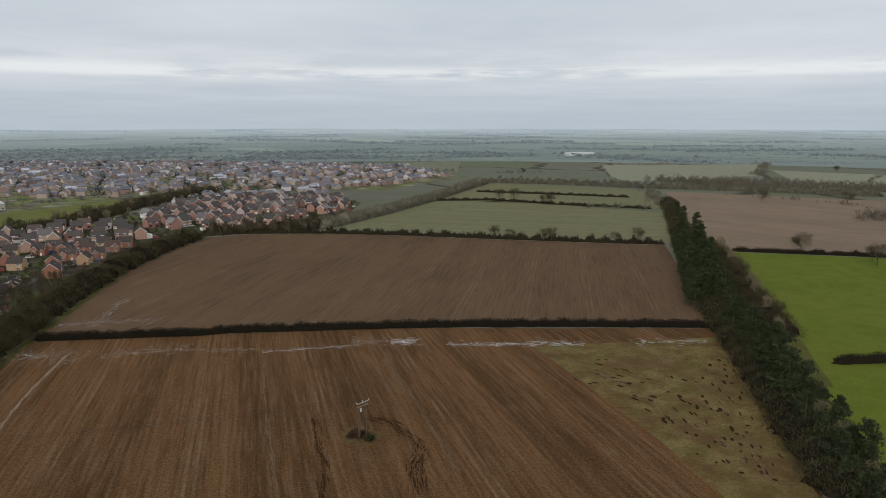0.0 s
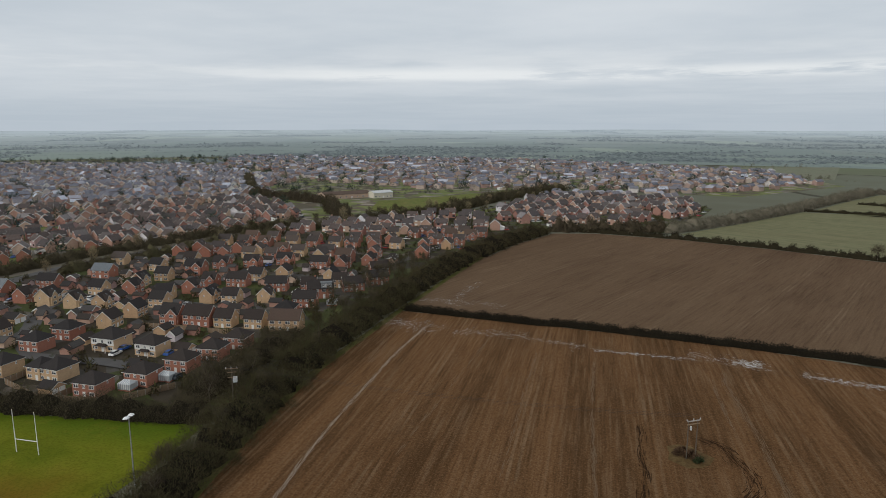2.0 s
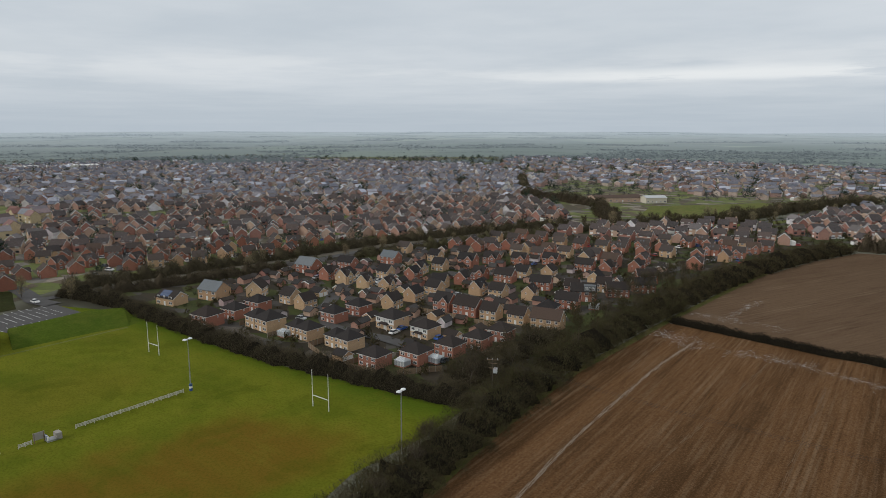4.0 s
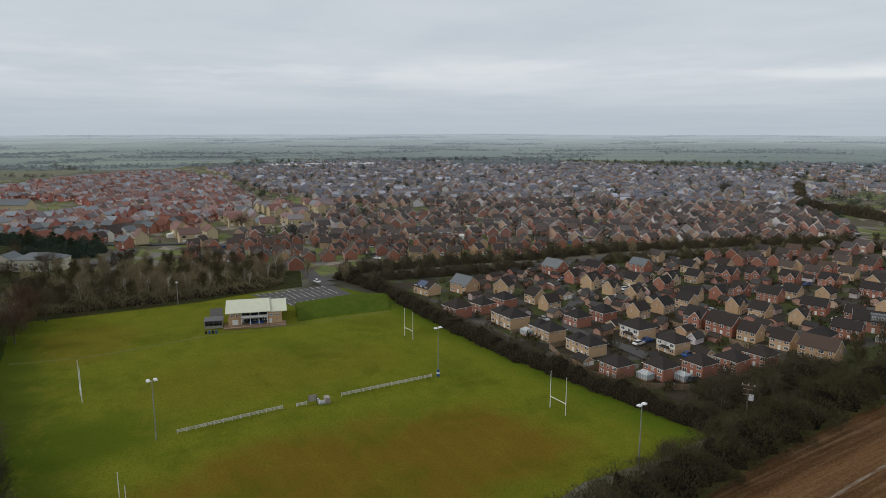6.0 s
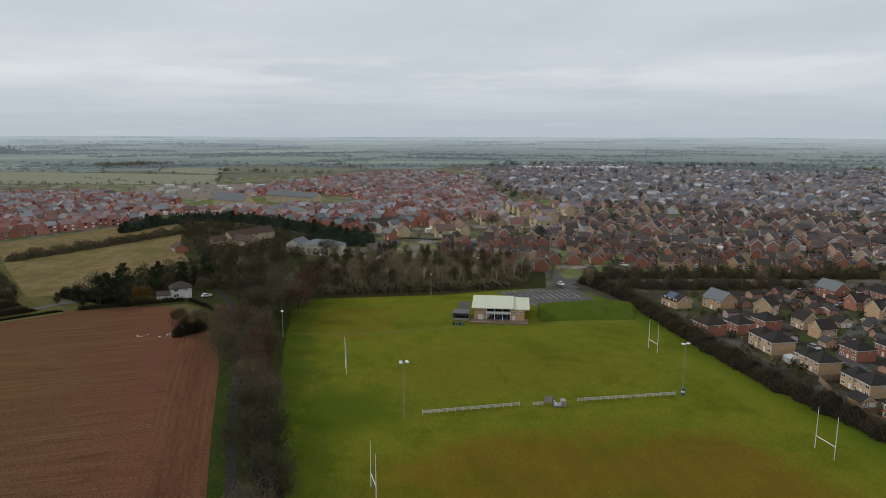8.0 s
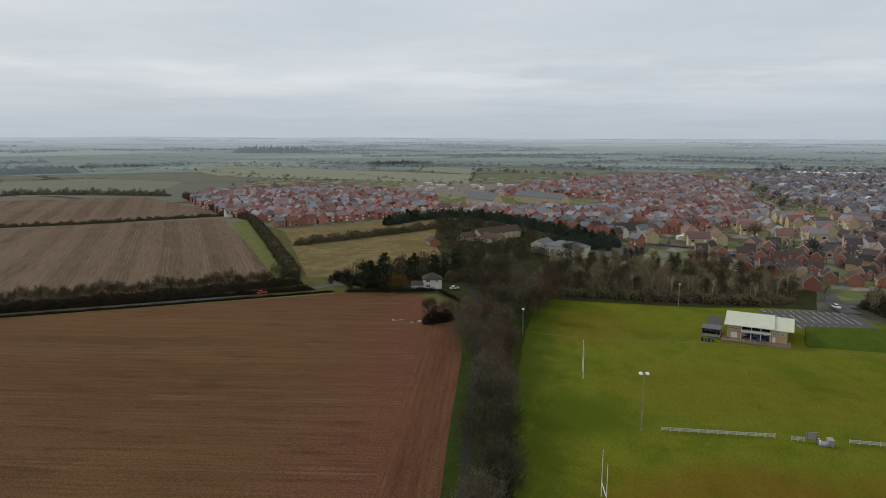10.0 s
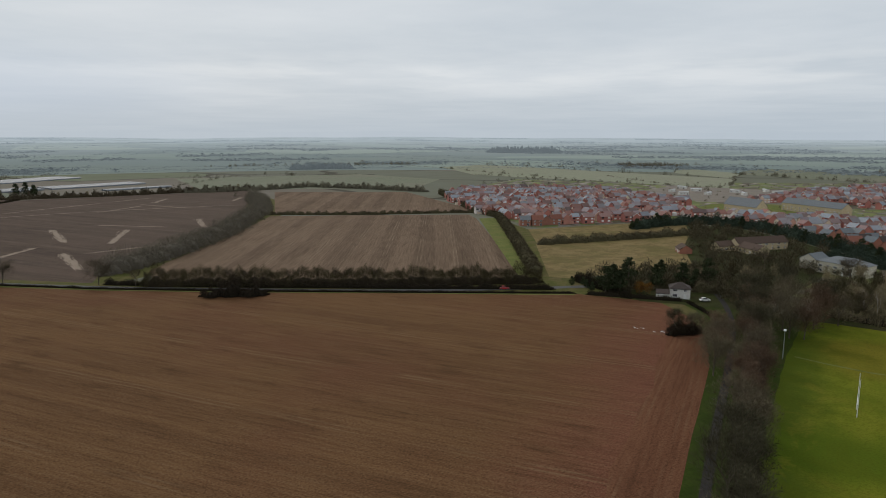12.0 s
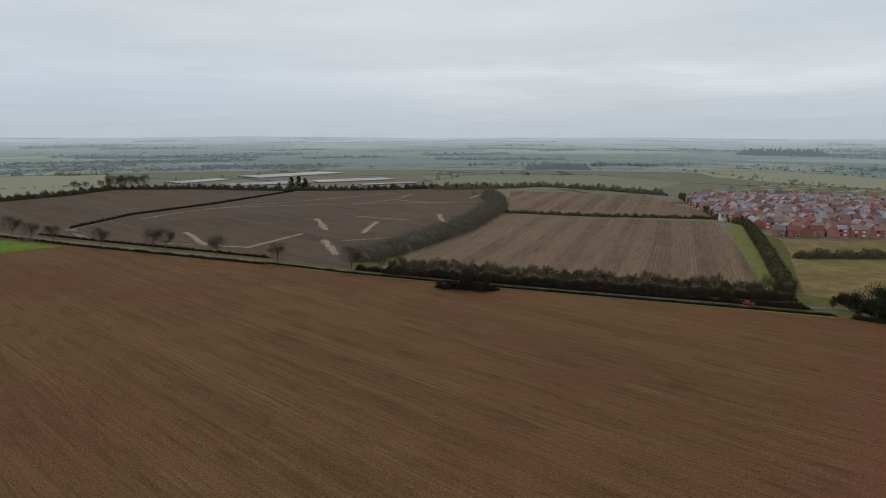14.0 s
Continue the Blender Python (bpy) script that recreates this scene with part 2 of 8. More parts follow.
M = {}
M["land"] = None
M["soil_n"] = soil("ploughed_soil", (0.140, 0.074, 0.033), (0.066, 0.034, 0.0140), 106 - 90, pale=(0.23, 0.155, 0.092), band=0.10, tram=28, streak=0.36, grain=0.42)
M["soil_m"] = soil("drilled_soil", (0.1288, 0.08464, 0.05152), (0.09936, 0.06256, 0.03772), 80 - 90, pale=(0.1978, 0.1426, 0.092), band=0.05, tram=24, streak=0.26, grain=0.3)
M["soil_s"] = soil("red_brown_soil", (0.1413, 0.0773, 0.03521), (0.103, 0.05431, 0.02477), 112 - 90, pale=(0.1969, 0.1253, 0.0704), red=(0.1232, 0.05536, 0.02997), tram=36, streak=0.24, band=0.2, beside=((0.396, -0.918), 4.0, 46.0, (0.1717, 0.06058, 0.04432)), grain=0.6)
M["soil_h"] = soil("red_headland_soil", (0.140, 0.064, 0.035), (0.112, 0.050, 0.027), 20 - 90, pale=(0.175, 0.098, 0.056), tram=9, streak=0.24, band=0.12, grain=0.55)
M["soil_a"] = soil("stubble_soil", (0.165, 0.115, 0.078), (0.092, 0.062, 0.042), 46 - 90, pale=(0.25, 0.19, 0.13), band=0.07, tram=20, crisp=0.2, grain=0.4, swath=24.0)
M["soil_c"] = soil("grey_brown_soil", (0.1018, 0.074, 0.0572), (0.07178, 0.052, 0.04056), 20, pale=(0.194, 0.155, 0.1248), tram=40, streak=0.12, grain=0.35)
M["soil_r"] = soil("pale_brown_soil", (0.235, 0.175, 0.13), (0.19, 0.14, 0.10), 40, pale=(0.28, 0.22, 0.17), tram=40, streak=0.2)
M["rough"] = grass("rough_stubble_grass", (0.108, 0.084, 0.030), (0.185, 0.140, 0.060), (0.105, 0.060, 0.028), 0.85, 0.10)


def pitch_material():
    """The rugby grass: green at the rims, yellow-brown and thin where it is played on."""
    m = Nodes("pitch_grass", 0.95, 0.03)
    big, mid, fine = m.noise(m.place, 0.03, 4.0, 0.6), m.noise(m.place, 0.16, 4.0, 0.65), m.noise(m.place, 1.6, 3.0, 0.7)
    streak = m.noise(m.mapped(m.place, (0.22, 0.008, 0), 105), 1.0, 2.0)
    c = m.mix(m.span(mid, 0.3, 0.7), (0.113, 0.134, 0.0105), (0.147, 0.156, 0.0145))

    def worn(x, y, rx, ry, turn):
        v = m.mapped(m.place, (1, 1, 0), 0, (-x, -y, 0))
        ln = m.t.nodes.new("ShaderNodeVectorMath")
        ln.operation = "LENGTH"
        m.put(m.mapped(v, (1 / rx, 1 / ry, 0), turn), ln.inputs[0])
        return m.span(m.math("ADD", ln.outputs["Value"], m.math("MULTIPLY", m.math("SUBTRACT", big, 0.5), 1.6)), 0.55, 1.15, 1.0, 0.0)

    c = m.mix(m.math("MULTIPLY", worn(-122, 22, 30, 52, 15), 0.85), c, (0.142, 0.080, 0.012))
    c = m.mix(m.math("MULTIPLY", worn(-190, 8, 22, 40, 15), 0.30), c, (0.14, 0.10, 0.012))
    c = m.mix(m.math("MULTIPLY", worn(-232, -50, 22, 20, 15), 0.6), c, (0.145, 0.105, 0.014))
    c = m.mix(m.span(big, 0.48, 0.66, 0.0, 0.5), c, (0.062, 0.088, 0.006))
    c = m.mix(m.span(streak, 0.42, 0.62, 0.0, 0.14), c, (0.16, 0.16, 0.018))
    rim = m.t.nodes.new("ShaderNodeSeparateXYZ")
    m.put(m.mapped(m.place, (1, 1, 1), 15.6), rim.inputs[0])
    c = m.mix(m.span(m.math("ADD", rim.outputs[1], m.math("MULTIPLY", m.math("SUBTRACT", mid, 0.5), 16.0)), 112, 124, 0.0, 0.8), c, (0.060, 0.105, 0.008))
    c = m.mix(m.span(m.math("ADD", rim.outputs[1], m.math("MULTIPLY", m.math("SUBTRACT", mid, 0.5), 16.0)), -6, 12, 0.85, 0.0), c, (0.052, 0.078, 0.008))
    c = m.mix(m.math("MULTIPLY", worn(-154, -40, 16, 26, 15), 0.75), c, (0.058, 0.092, 0.006))
    blotch = m.noise(m.place, 0.075, 5.0, 0.72, 0.5)
    c = m.mix(m.span(blotch, 0.52, 0.66, 0.0, 0.4), c, (0.070, 0.084, 0.006))
    c = m.mix(m.span(blotch, 0.46, 0.34, 0.0, 0.3), c, (0.165, 0.142, 0.018))
    c = m.mix(m.span(fine, 0.42, 0.68, 0.0, 0.42), c, (0.05, 0.06, 0.005))
    m.bump(fine, 0.5, 0.08)
    return m.done(c)


M["pitch"] = pitch_material()
M["lush"] = grass("lush_grass", (0.085, 0.150, 0.018), (0.120, 0.185, 0.022), (0.16, 0.17, 0.04), 0.35, 0.03)
M["meadow"] = grass("green_pasture", (0.102, 0.136, 0.019), (0.128, 0.158, 0.024), (0.145, 0.15, 0.034), 0.4, 0.012)
M["crop"] = grass("young_crop", (0.1448, 0.1468, 0.08065), (0.1737, 0.1706, 0.0972), (0.1706, 0.153, 0.08789), 0.5, 0.01, stripe=75)
# far copy of the crop, paled to paint in the haze over distant fields
M["far_crop"] = grass("hazed_far_crop", (0.2286, 0.2432, 0.1708), (0.2621, 0.2702, 0.1961), (0.2454, 0.227, 0.1771), 0.4, 0.008)
M["scrape"] = plain("pale_subsoil", (0.27, 0.215, 0.165), 0.95, 0.1, vary=0.4, scale=0.2)
M["dry"] = grass("dry_tall_grass", (0.155, 0.115, 0.052), (0.225, 0.170, 0.080), (0.115, 0.105, 0.036), 0.75, 0.045)
M["bank"] = grass("bank_grass", (0.052, 0.086, 0.008), (0.074, 0.110, 0.011), (0.095, 0.10, 0.018), 0.4, 0.08)
M["rough_verge"] = grass("rough_verge", (0.075, 0.082, 0.022), (0.11, 0.105, 0.034), (0.13, 0.095, 0.05), 0.6, 0.08)
# two grasses darkened to hold the shade of trees in their colour
M["shade_grass"] = grass("shaded_lane_grass", (0.02808, 0.04524, 0.00702), (0.04056, 0.06084, 0.01014), (0.0429, 0.03744, 0.0156), 0.5, 0.1)
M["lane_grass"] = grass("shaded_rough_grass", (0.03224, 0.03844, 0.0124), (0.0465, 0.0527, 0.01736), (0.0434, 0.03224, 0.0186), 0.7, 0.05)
# far copy of pasture, its greens greyed with painted haze
M["far_green"] = grass("hazed_far_pasture", (0.1601, 0.1776, 0.1236), (0.1916, 0.201, 0.1442), (0.2029, 0.1861, 0.1442), 0.5, 0.01)
M["verge"] = grass("verge_grass", (0.105, 0.130, 0.034), (0.150, 0.160, 0.048), (0.17, 0.15, 0.06), 0.6, 0.05)
M["bare_twigs"] = twig_stuff("bare_twigs", (0.04032, 0.03248, 0.02352), (0.0784, 0.0616, 0.04256), (0.1176, 0.09296, 0.0616), (0.0952, 0.0896, 0.04704))
# twigs of far hedges and trees, lightened so the colour holds the haze
M["pale_twigs"] = twig_stuff("hazed_bare_twigs", (0.102, 0.09207, 0.0756), (0.1575, 0.1395, 0.1109), (0.21, 0.1814, 0.1361), (0.165, 0.1604, 0.1109))
M["dark_twigs"] = twig_stuff("dark_bare_twigs", (0.019, 0.016, 0.012), (0.036, 0.028, 0.020), (0.056, 0.044, 0.031))
M["dark_hedge"] = twig_stuff("dark_hedge_twigs", (0.018, 0.016, 0.011), (0.029, 0.024, 0.017), (0.042, 0.036, 0.021))
M["olive_scrub"] = twig_stuff("olive_scrub", (0.034, 0.030, 0.018), (0.066, 0.057, 0.030), (0.100, 0.086, 0.046), (0.066, 0.074, 0.029), (0.088, 0.062, 0.036))
M["rust_scrub"] = twig_stuff("rusty_scrub", (0.055, 0.036, 0.025), (0.10, 0.06, 0.036), (0.13, 0.085, 0.05))
M["pine"] = twig_stuff("pine_needles", (0.027, 0.0378, 0.0189), (0.0459, 0.0594, 0.0297), (0.0675, 0.0783, 0.0378))
M["grove_twigs"] = twig_stuff("grove_twigs", (0.1333, 0.1105, 0.07477), (0.2243, 0.1885, 0.1203), (0.3088, 0.2568, 0.1625), (0.2373, 0.2373, 0.1138), (0.2682, 0.1821, 0.1138))
# near-black hedge cores: the shade inside a hedge, put into the colour
M["core_shade"] = twig_stuff("painted_core_shade", (0.013, 0.011, 0.008), (0.021, 0.018, 0.012), (0.029, 0.025, 0.016))
# twigs among far houses, their bluish grey a painted haze
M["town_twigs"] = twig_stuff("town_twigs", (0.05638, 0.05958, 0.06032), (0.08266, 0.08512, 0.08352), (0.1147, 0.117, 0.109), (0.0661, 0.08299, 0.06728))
M["oak_twigs"] = twig_stuff("oak_twigs", (0.07057, 0.05812, 0.04152), (0.1286, 0.1017, 0.07057), (0.1868, 0.1494, 0.09962), (0.1536, 0.1453, 0.07886))
M["orange_leaves"] = twig_stuff("rusty_leaves", (0.11, 0.055, 0.016), (0.17, 0.085, 0.022), (0.21, 0.12, 0.035))
M["ivy_twigs"] = twig_stuff("ivied_twigs", (0.03142, 0.03142, 0.01999), (0.05998, 0.05712, 0.03284), (0.09426, 0.08568, 0.05141))
M["rust_twigs"] = twig_stuff("russet_twigs", (0.06664, 0.04498, 0.03165), (0.125, 0.07834, 0.05331), (0.1749, 0.1166, 0.07664))
M["dark_conifer"] = twig_stuff("far_conifers", (0.035, 0.05, 0.04), (0.05, 0.07, 0.05), (0.065, 0.085, 0.06))
M["bark"] = plain("bark", (0.12, 0.10, 0.078), 0.95, 0.1, vary=0.6, scale=4)
M["brick_red"] = brick("red_brick", [(0.31, 0.132, 0.092), (0.38, 0.172, 0.120), (0.29, 0.135, 0.10)])
M["brick_buff"] = brick("buff_brick", [(0.50, 0.345, 0.21), (0.56, 0.40, 0.25), (0.45, 0.295, 0.18)])
M["brick_mixed"] = brick("mixed_brick", [(0.3348, 0.1662, 0.1325), (0.4185, 0.228, 0.1855), (0.5394, 0.399, 0.3021), (0.372, 0.19, 0.1537), (0.465, 0.3135, 0.2438), (0.5766, 0.4465, 0.3498), (0.3906, 0.2137, 0.1749), (0.3255, 0.1615, 0.1325), (0.7626, 0.76, 0.8162)], False)
# far-town brick, paled and greyed: the haze is painted into its tones
M["brick_hazed"] = brick("hazed_brick_and_render", [(0.34, 0.225, 0.20), (0.41, 0.285, 0.25), (0.50, 0.42, 0.36), (0.36, 0.24, 0.21), (0.44, 0.35, 0.30), (0.55, 0.48, 0.42), (0.38, 0.26, 0.23), (0.32, 0.215, 0.19), (0.80, 0.80, 0.79)], False)
# brick of the farther new houses, lifted and greyed to paint in haze
M["brick_new"] = brick("new_red_brick", [(0.4026, 0.1593, 0.133), (0.5002, 0.2093, 0.175), (0.366, 0.1458, 0.1232), (0.4758, 0.1958, 0.161), (0.427, 0.1647, 0.14), (0.5124, 0.2228, 0.182), (0.732, 0.675, 0.532), (0.46, 0.22, 0.17), (0.44, 0.2, 0.16), (0.82, 0.81, 0.78)], False)
M["stone_cream"] = brick("cream_stone", [(0.50, 0.42, 0.27), (0.56, 0.47, 0.31)], False)
M["tile_dark"] = tiles("dark_brown_tiles", [(0.030, 0.028, 0.029), (0.040, 0.036, 0.035), (0.046, 0.036, 0.032)])
M["tile_mid"] = tiles("worn_brown_tiles", [(0.055, 0.047, 0.045), (0.085, 0.068, 0.060), (0.062, 0.055, 0.054), (0.10, 0.078, 0.066)])
M["tile_shed"] = tiles("shed_roofs", [(0.035, 0.032, 0.031), (0.065, 0.052, 0.042), (0.04, 0.037, 0.037), (0.10, 0.095, 0.092), (0.034, 0.029, 0.026)], False)
M["tile_brown"] = tiles("brown_tiles", [(0.085, 0.060, 0.048), (0.105, 0.073, 0.057)])
M["tile_red"] = tiles("red_clay_tiles", [(0.20, 0.085, 0.062), (0.25, 0.108, 0.078)])
M["slate"] = tiles("grey_slates", [(0.15, 0.17, 0.185), (0.19, 0.205, 0.215)])
M["tile_mixed"] = tiles("mixed_tiles", [(0.05054, 0.04389, 0.04379), (0.08705, 0.0665, 0.05925), (0.06178, 0.05453, 0.05538), (0.1123, 0.08246, 0.07084), (0.04493, 0.0399, 0.03993), (0.07722, 0.06517, 0.0644), (0.06739, 0.05586, 0.05152), (0.2387, 0.2195, 0.219)], False)
# far-town roofs, lighter and bluer than the near ones to paint in haze
M["tile_hazed"] = tiles("hazed_far_tiles", [(0.08913, 0.09576, 0.1211), (0.1486, 0.131, 0.1408), (0.107, 0.1159, 0.1464), (0.1843, 0.1613, 0.1661), (0.08085, 0.08694, 0.1098), (0.1368, 0.1424, 0.1718), (0.2021, 0.1827, 0.1901), (0.5469, 0.5796, 0.6758)], False)
# roofs of the farther new houses, lightened for painted haze likewise
M["slate_mixed"] = tiles("slates_and_red_tiles", [(0.228, 0.2625, 0.299), (0.264, 0.1313, 0.1079), (0.312, 0.3625, 0.4095), (0.3, 0.1438, 0.1144), (0.156, 0.1063, 0.0949), (0.288, 0.3313, 0.3705), (0.336, 0.1562, 0.117), (0.228, 0.1187, 0.0988), (0.348, 0.3937, 0.4355), (0.24, 0.125, 0.104), (0.12, 0.09375, 0.0884)], False)
M["white"] = plain("white_paint", (0.78, 0.78, 0.76), 0.5, 0.4, vary=0.15)
M["render_white"] = plain("white_render", (0.70, 0.69, 0.65), 0.85, 0.2, vary=0.25)
M["render_cream"] = plain("cream_render", (0.62, 0.58, 0.47), 0.85, 0.2, vary=0.25)
M["glass"] = plain("window_glass", (0.035, 0.042, 0.05), 0.12, 0.6, vary=0.1)
M["metal"] = plain("galvanised_steel", (0.42, 0.43, 0.44), 0.5, 0.5, metal=0.6, vary=0.3)
M["lamp_white"] = plain("pale_lamp_housing", (0.78, 0.80, 0.82), 0.4, 0.5)
M["asphalt"] = plain("asphalt", (0.085, 0.083, 0.082), 0.9, 0.25, vary=0.4, scale=0.3)
M["wet_asphalt"] = plain("wet_asphalt", (0.040, 0.037, 0.036), 0.95, 0.05, vary=0.6, scale=0.3)
M["deck"] = plain("tan_deck_boards", (0.30, 0.215, 0.145), 0.85, 0.2, vary=0.45, scale=1.2)
M["dark_metal"] = plain("dark_grey_sheet", (0.11, 0.11, 0.115), 0.6, 0.3, vary=0.3)
M["birch_bark"] = plain("birch_bark", (0.50, 0.47, 0.43), 0.9, 0.15, vary=0.6, scale=3)
M["damp_soil"] = plain("damp_soil", (0.036, 0.020, 0.010), 0.95, 0.03, vary=0.4, scale=0.6)
M["dry_patch"] = grass("dry_patch", (0.105, 0.070, 0.030), (0.15, 0.105, 0.05), (0.075, 0.046, 0.022), 0.7, 0.3)
M["concrete"] = plain("pale_concrete", (0.34, 0.32, 0.29), 0.9, 0.2, vary=0.35)
M["timber"] = plain("weathered_timber", (0.25, 0.18, 0.12), 0.9, 0.15, vary=0.5, scale=3)
M["fence_white"] = plain("weathered_white_rail", (0.58, 0.56, 0.50), 0.8, 0.2, vary=0.4)
M["blue"] = plain("blue_cover", (0.03, 0.08, 0.24), 0.6, 0.3)
M["cream_metal"] = plain("pale_green_cream_sheet_roof", (0.62, 0.64, 0.50), 0.45, 0.4, vary=0.2, scale=0.4)
M["black"] = plain("black_rubber", (0.02, 0.02, 0.02), 0.8, 0.3)
# puddle water; its near-white base paints in the sky's reflection
M["water"] = plain("sky_pale_water", (0.62, 0.61, 0.58), 0.12, 0.9, vary=0.2)
M["pale_mud"] = plain("pale_dried_mud", (0.165, 0.11, 0.066), 0.95, 0.1, vary=0.6, scale=0.4)
M["chalk"] = plain("pale_rutted_mud", (0.20, 0.175, 0.145), 0.9, 0.1, vary=0.6, scale=0.08)
M["solar"] = plain("solar_glass", (0.06, 0.09, 0.17), 0.12, 0.8, vary=0.1)
M["greenhouse"] = plain("greenhouse_glass", (0.1224, 0.1368, 0.1548), 0.6, 0.3, vary=0.35, scale=0.05)
M["pane_pale"] = plain("conservatory_glass", (0.42, 0.46, 0.48), 0.12, 0.7, vary=0.2)
M["insulator"] = plain("grey_transformer_tank", (0.50, 0.52, 0.53), 0.5, 0.4)


def land_material():
    """Farmland of many small fields: green crops, pasture, bare earth, dark field edges."""
    m = Nodes("farmland", 0.95, 0.1)
    v = m.mapped(m.place, (0.0042, 0.0026, 0), 25)
    warp = m.t.nodes.new("ShaderNodeVectorMath")
    warp.operation = "ADD"
    wob = m.t.nodes.new("ShaderNodeTexNoise")
    wob.inputs["Scale"].default_value = 0.004
    m.put(m.place, wob.inputs["Vector"])
    m.put(v, warp.inputs[0]), m.put(wob.outputs["Color"], warp.inputs[1])
    cell = m.t.nodes.new("ShaderNodeTexVoronoi")
    cell.inputs["Scale"].default_value = 1.0
    m.put(warp.outputs[0], cell.inputs["Vector"])
    edge = m.t.nodes.new("ShaderNodeTexVoronoi")
    edge.feature = "DISTANCE_TO_EDGE"
    edge.inputs["Scale"].default_value = 1.0
    m.put(warp.outputs[0], edge.inputs["Vector"])
    pick = m.t.nodes.new("ShaderNodeSeparateColor")
    m.put(cell.outputs["Color"], pick.inputs[0])
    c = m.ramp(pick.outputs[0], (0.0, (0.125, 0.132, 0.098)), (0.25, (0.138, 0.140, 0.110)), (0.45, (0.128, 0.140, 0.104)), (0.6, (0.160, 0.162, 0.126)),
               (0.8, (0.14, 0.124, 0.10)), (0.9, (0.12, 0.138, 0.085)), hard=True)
    c = m.mix(m.span(m.noise(m.place, 0.02, 4.0), 0.35, 0.7, 0.0, 0.4), c, (0.10, 0.095, 0.06))
    c = m.mix(m.span(edge.outputs["Distance"], 0.012, 0.03, 0.9, 0.0), c, (0.045, 0.042, 0.028))
    return m.done(c)


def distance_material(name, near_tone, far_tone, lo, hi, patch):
    """The far distance, a plain backdrop: haze is painted in as tones that pale with range and as a faint glow."""
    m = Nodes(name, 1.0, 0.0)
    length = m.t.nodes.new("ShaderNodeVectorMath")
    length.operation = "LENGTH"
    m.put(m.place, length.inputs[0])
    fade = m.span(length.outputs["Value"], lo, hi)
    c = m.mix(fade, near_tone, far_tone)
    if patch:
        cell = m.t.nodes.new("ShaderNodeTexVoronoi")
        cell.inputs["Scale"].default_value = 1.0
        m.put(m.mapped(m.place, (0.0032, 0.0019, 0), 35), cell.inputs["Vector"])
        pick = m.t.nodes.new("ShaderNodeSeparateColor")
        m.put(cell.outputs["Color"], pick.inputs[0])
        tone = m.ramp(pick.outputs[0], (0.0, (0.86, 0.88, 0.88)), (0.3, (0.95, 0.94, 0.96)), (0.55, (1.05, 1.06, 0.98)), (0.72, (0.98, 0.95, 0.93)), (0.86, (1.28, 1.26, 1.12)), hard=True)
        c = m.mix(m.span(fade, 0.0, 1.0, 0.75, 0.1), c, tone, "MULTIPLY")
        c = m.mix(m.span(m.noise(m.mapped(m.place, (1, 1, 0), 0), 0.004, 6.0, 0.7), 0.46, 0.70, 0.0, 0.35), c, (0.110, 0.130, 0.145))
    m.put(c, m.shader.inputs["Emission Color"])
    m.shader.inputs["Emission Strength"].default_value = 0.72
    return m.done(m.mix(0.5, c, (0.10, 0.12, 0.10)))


M["land"] = land_material()
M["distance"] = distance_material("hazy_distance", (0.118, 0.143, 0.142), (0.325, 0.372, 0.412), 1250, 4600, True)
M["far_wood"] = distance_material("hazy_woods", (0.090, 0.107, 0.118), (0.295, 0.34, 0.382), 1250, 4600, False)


# ---------------------------------------------------------------- building blocks
from mathutils.geometry import tessellate_polygon


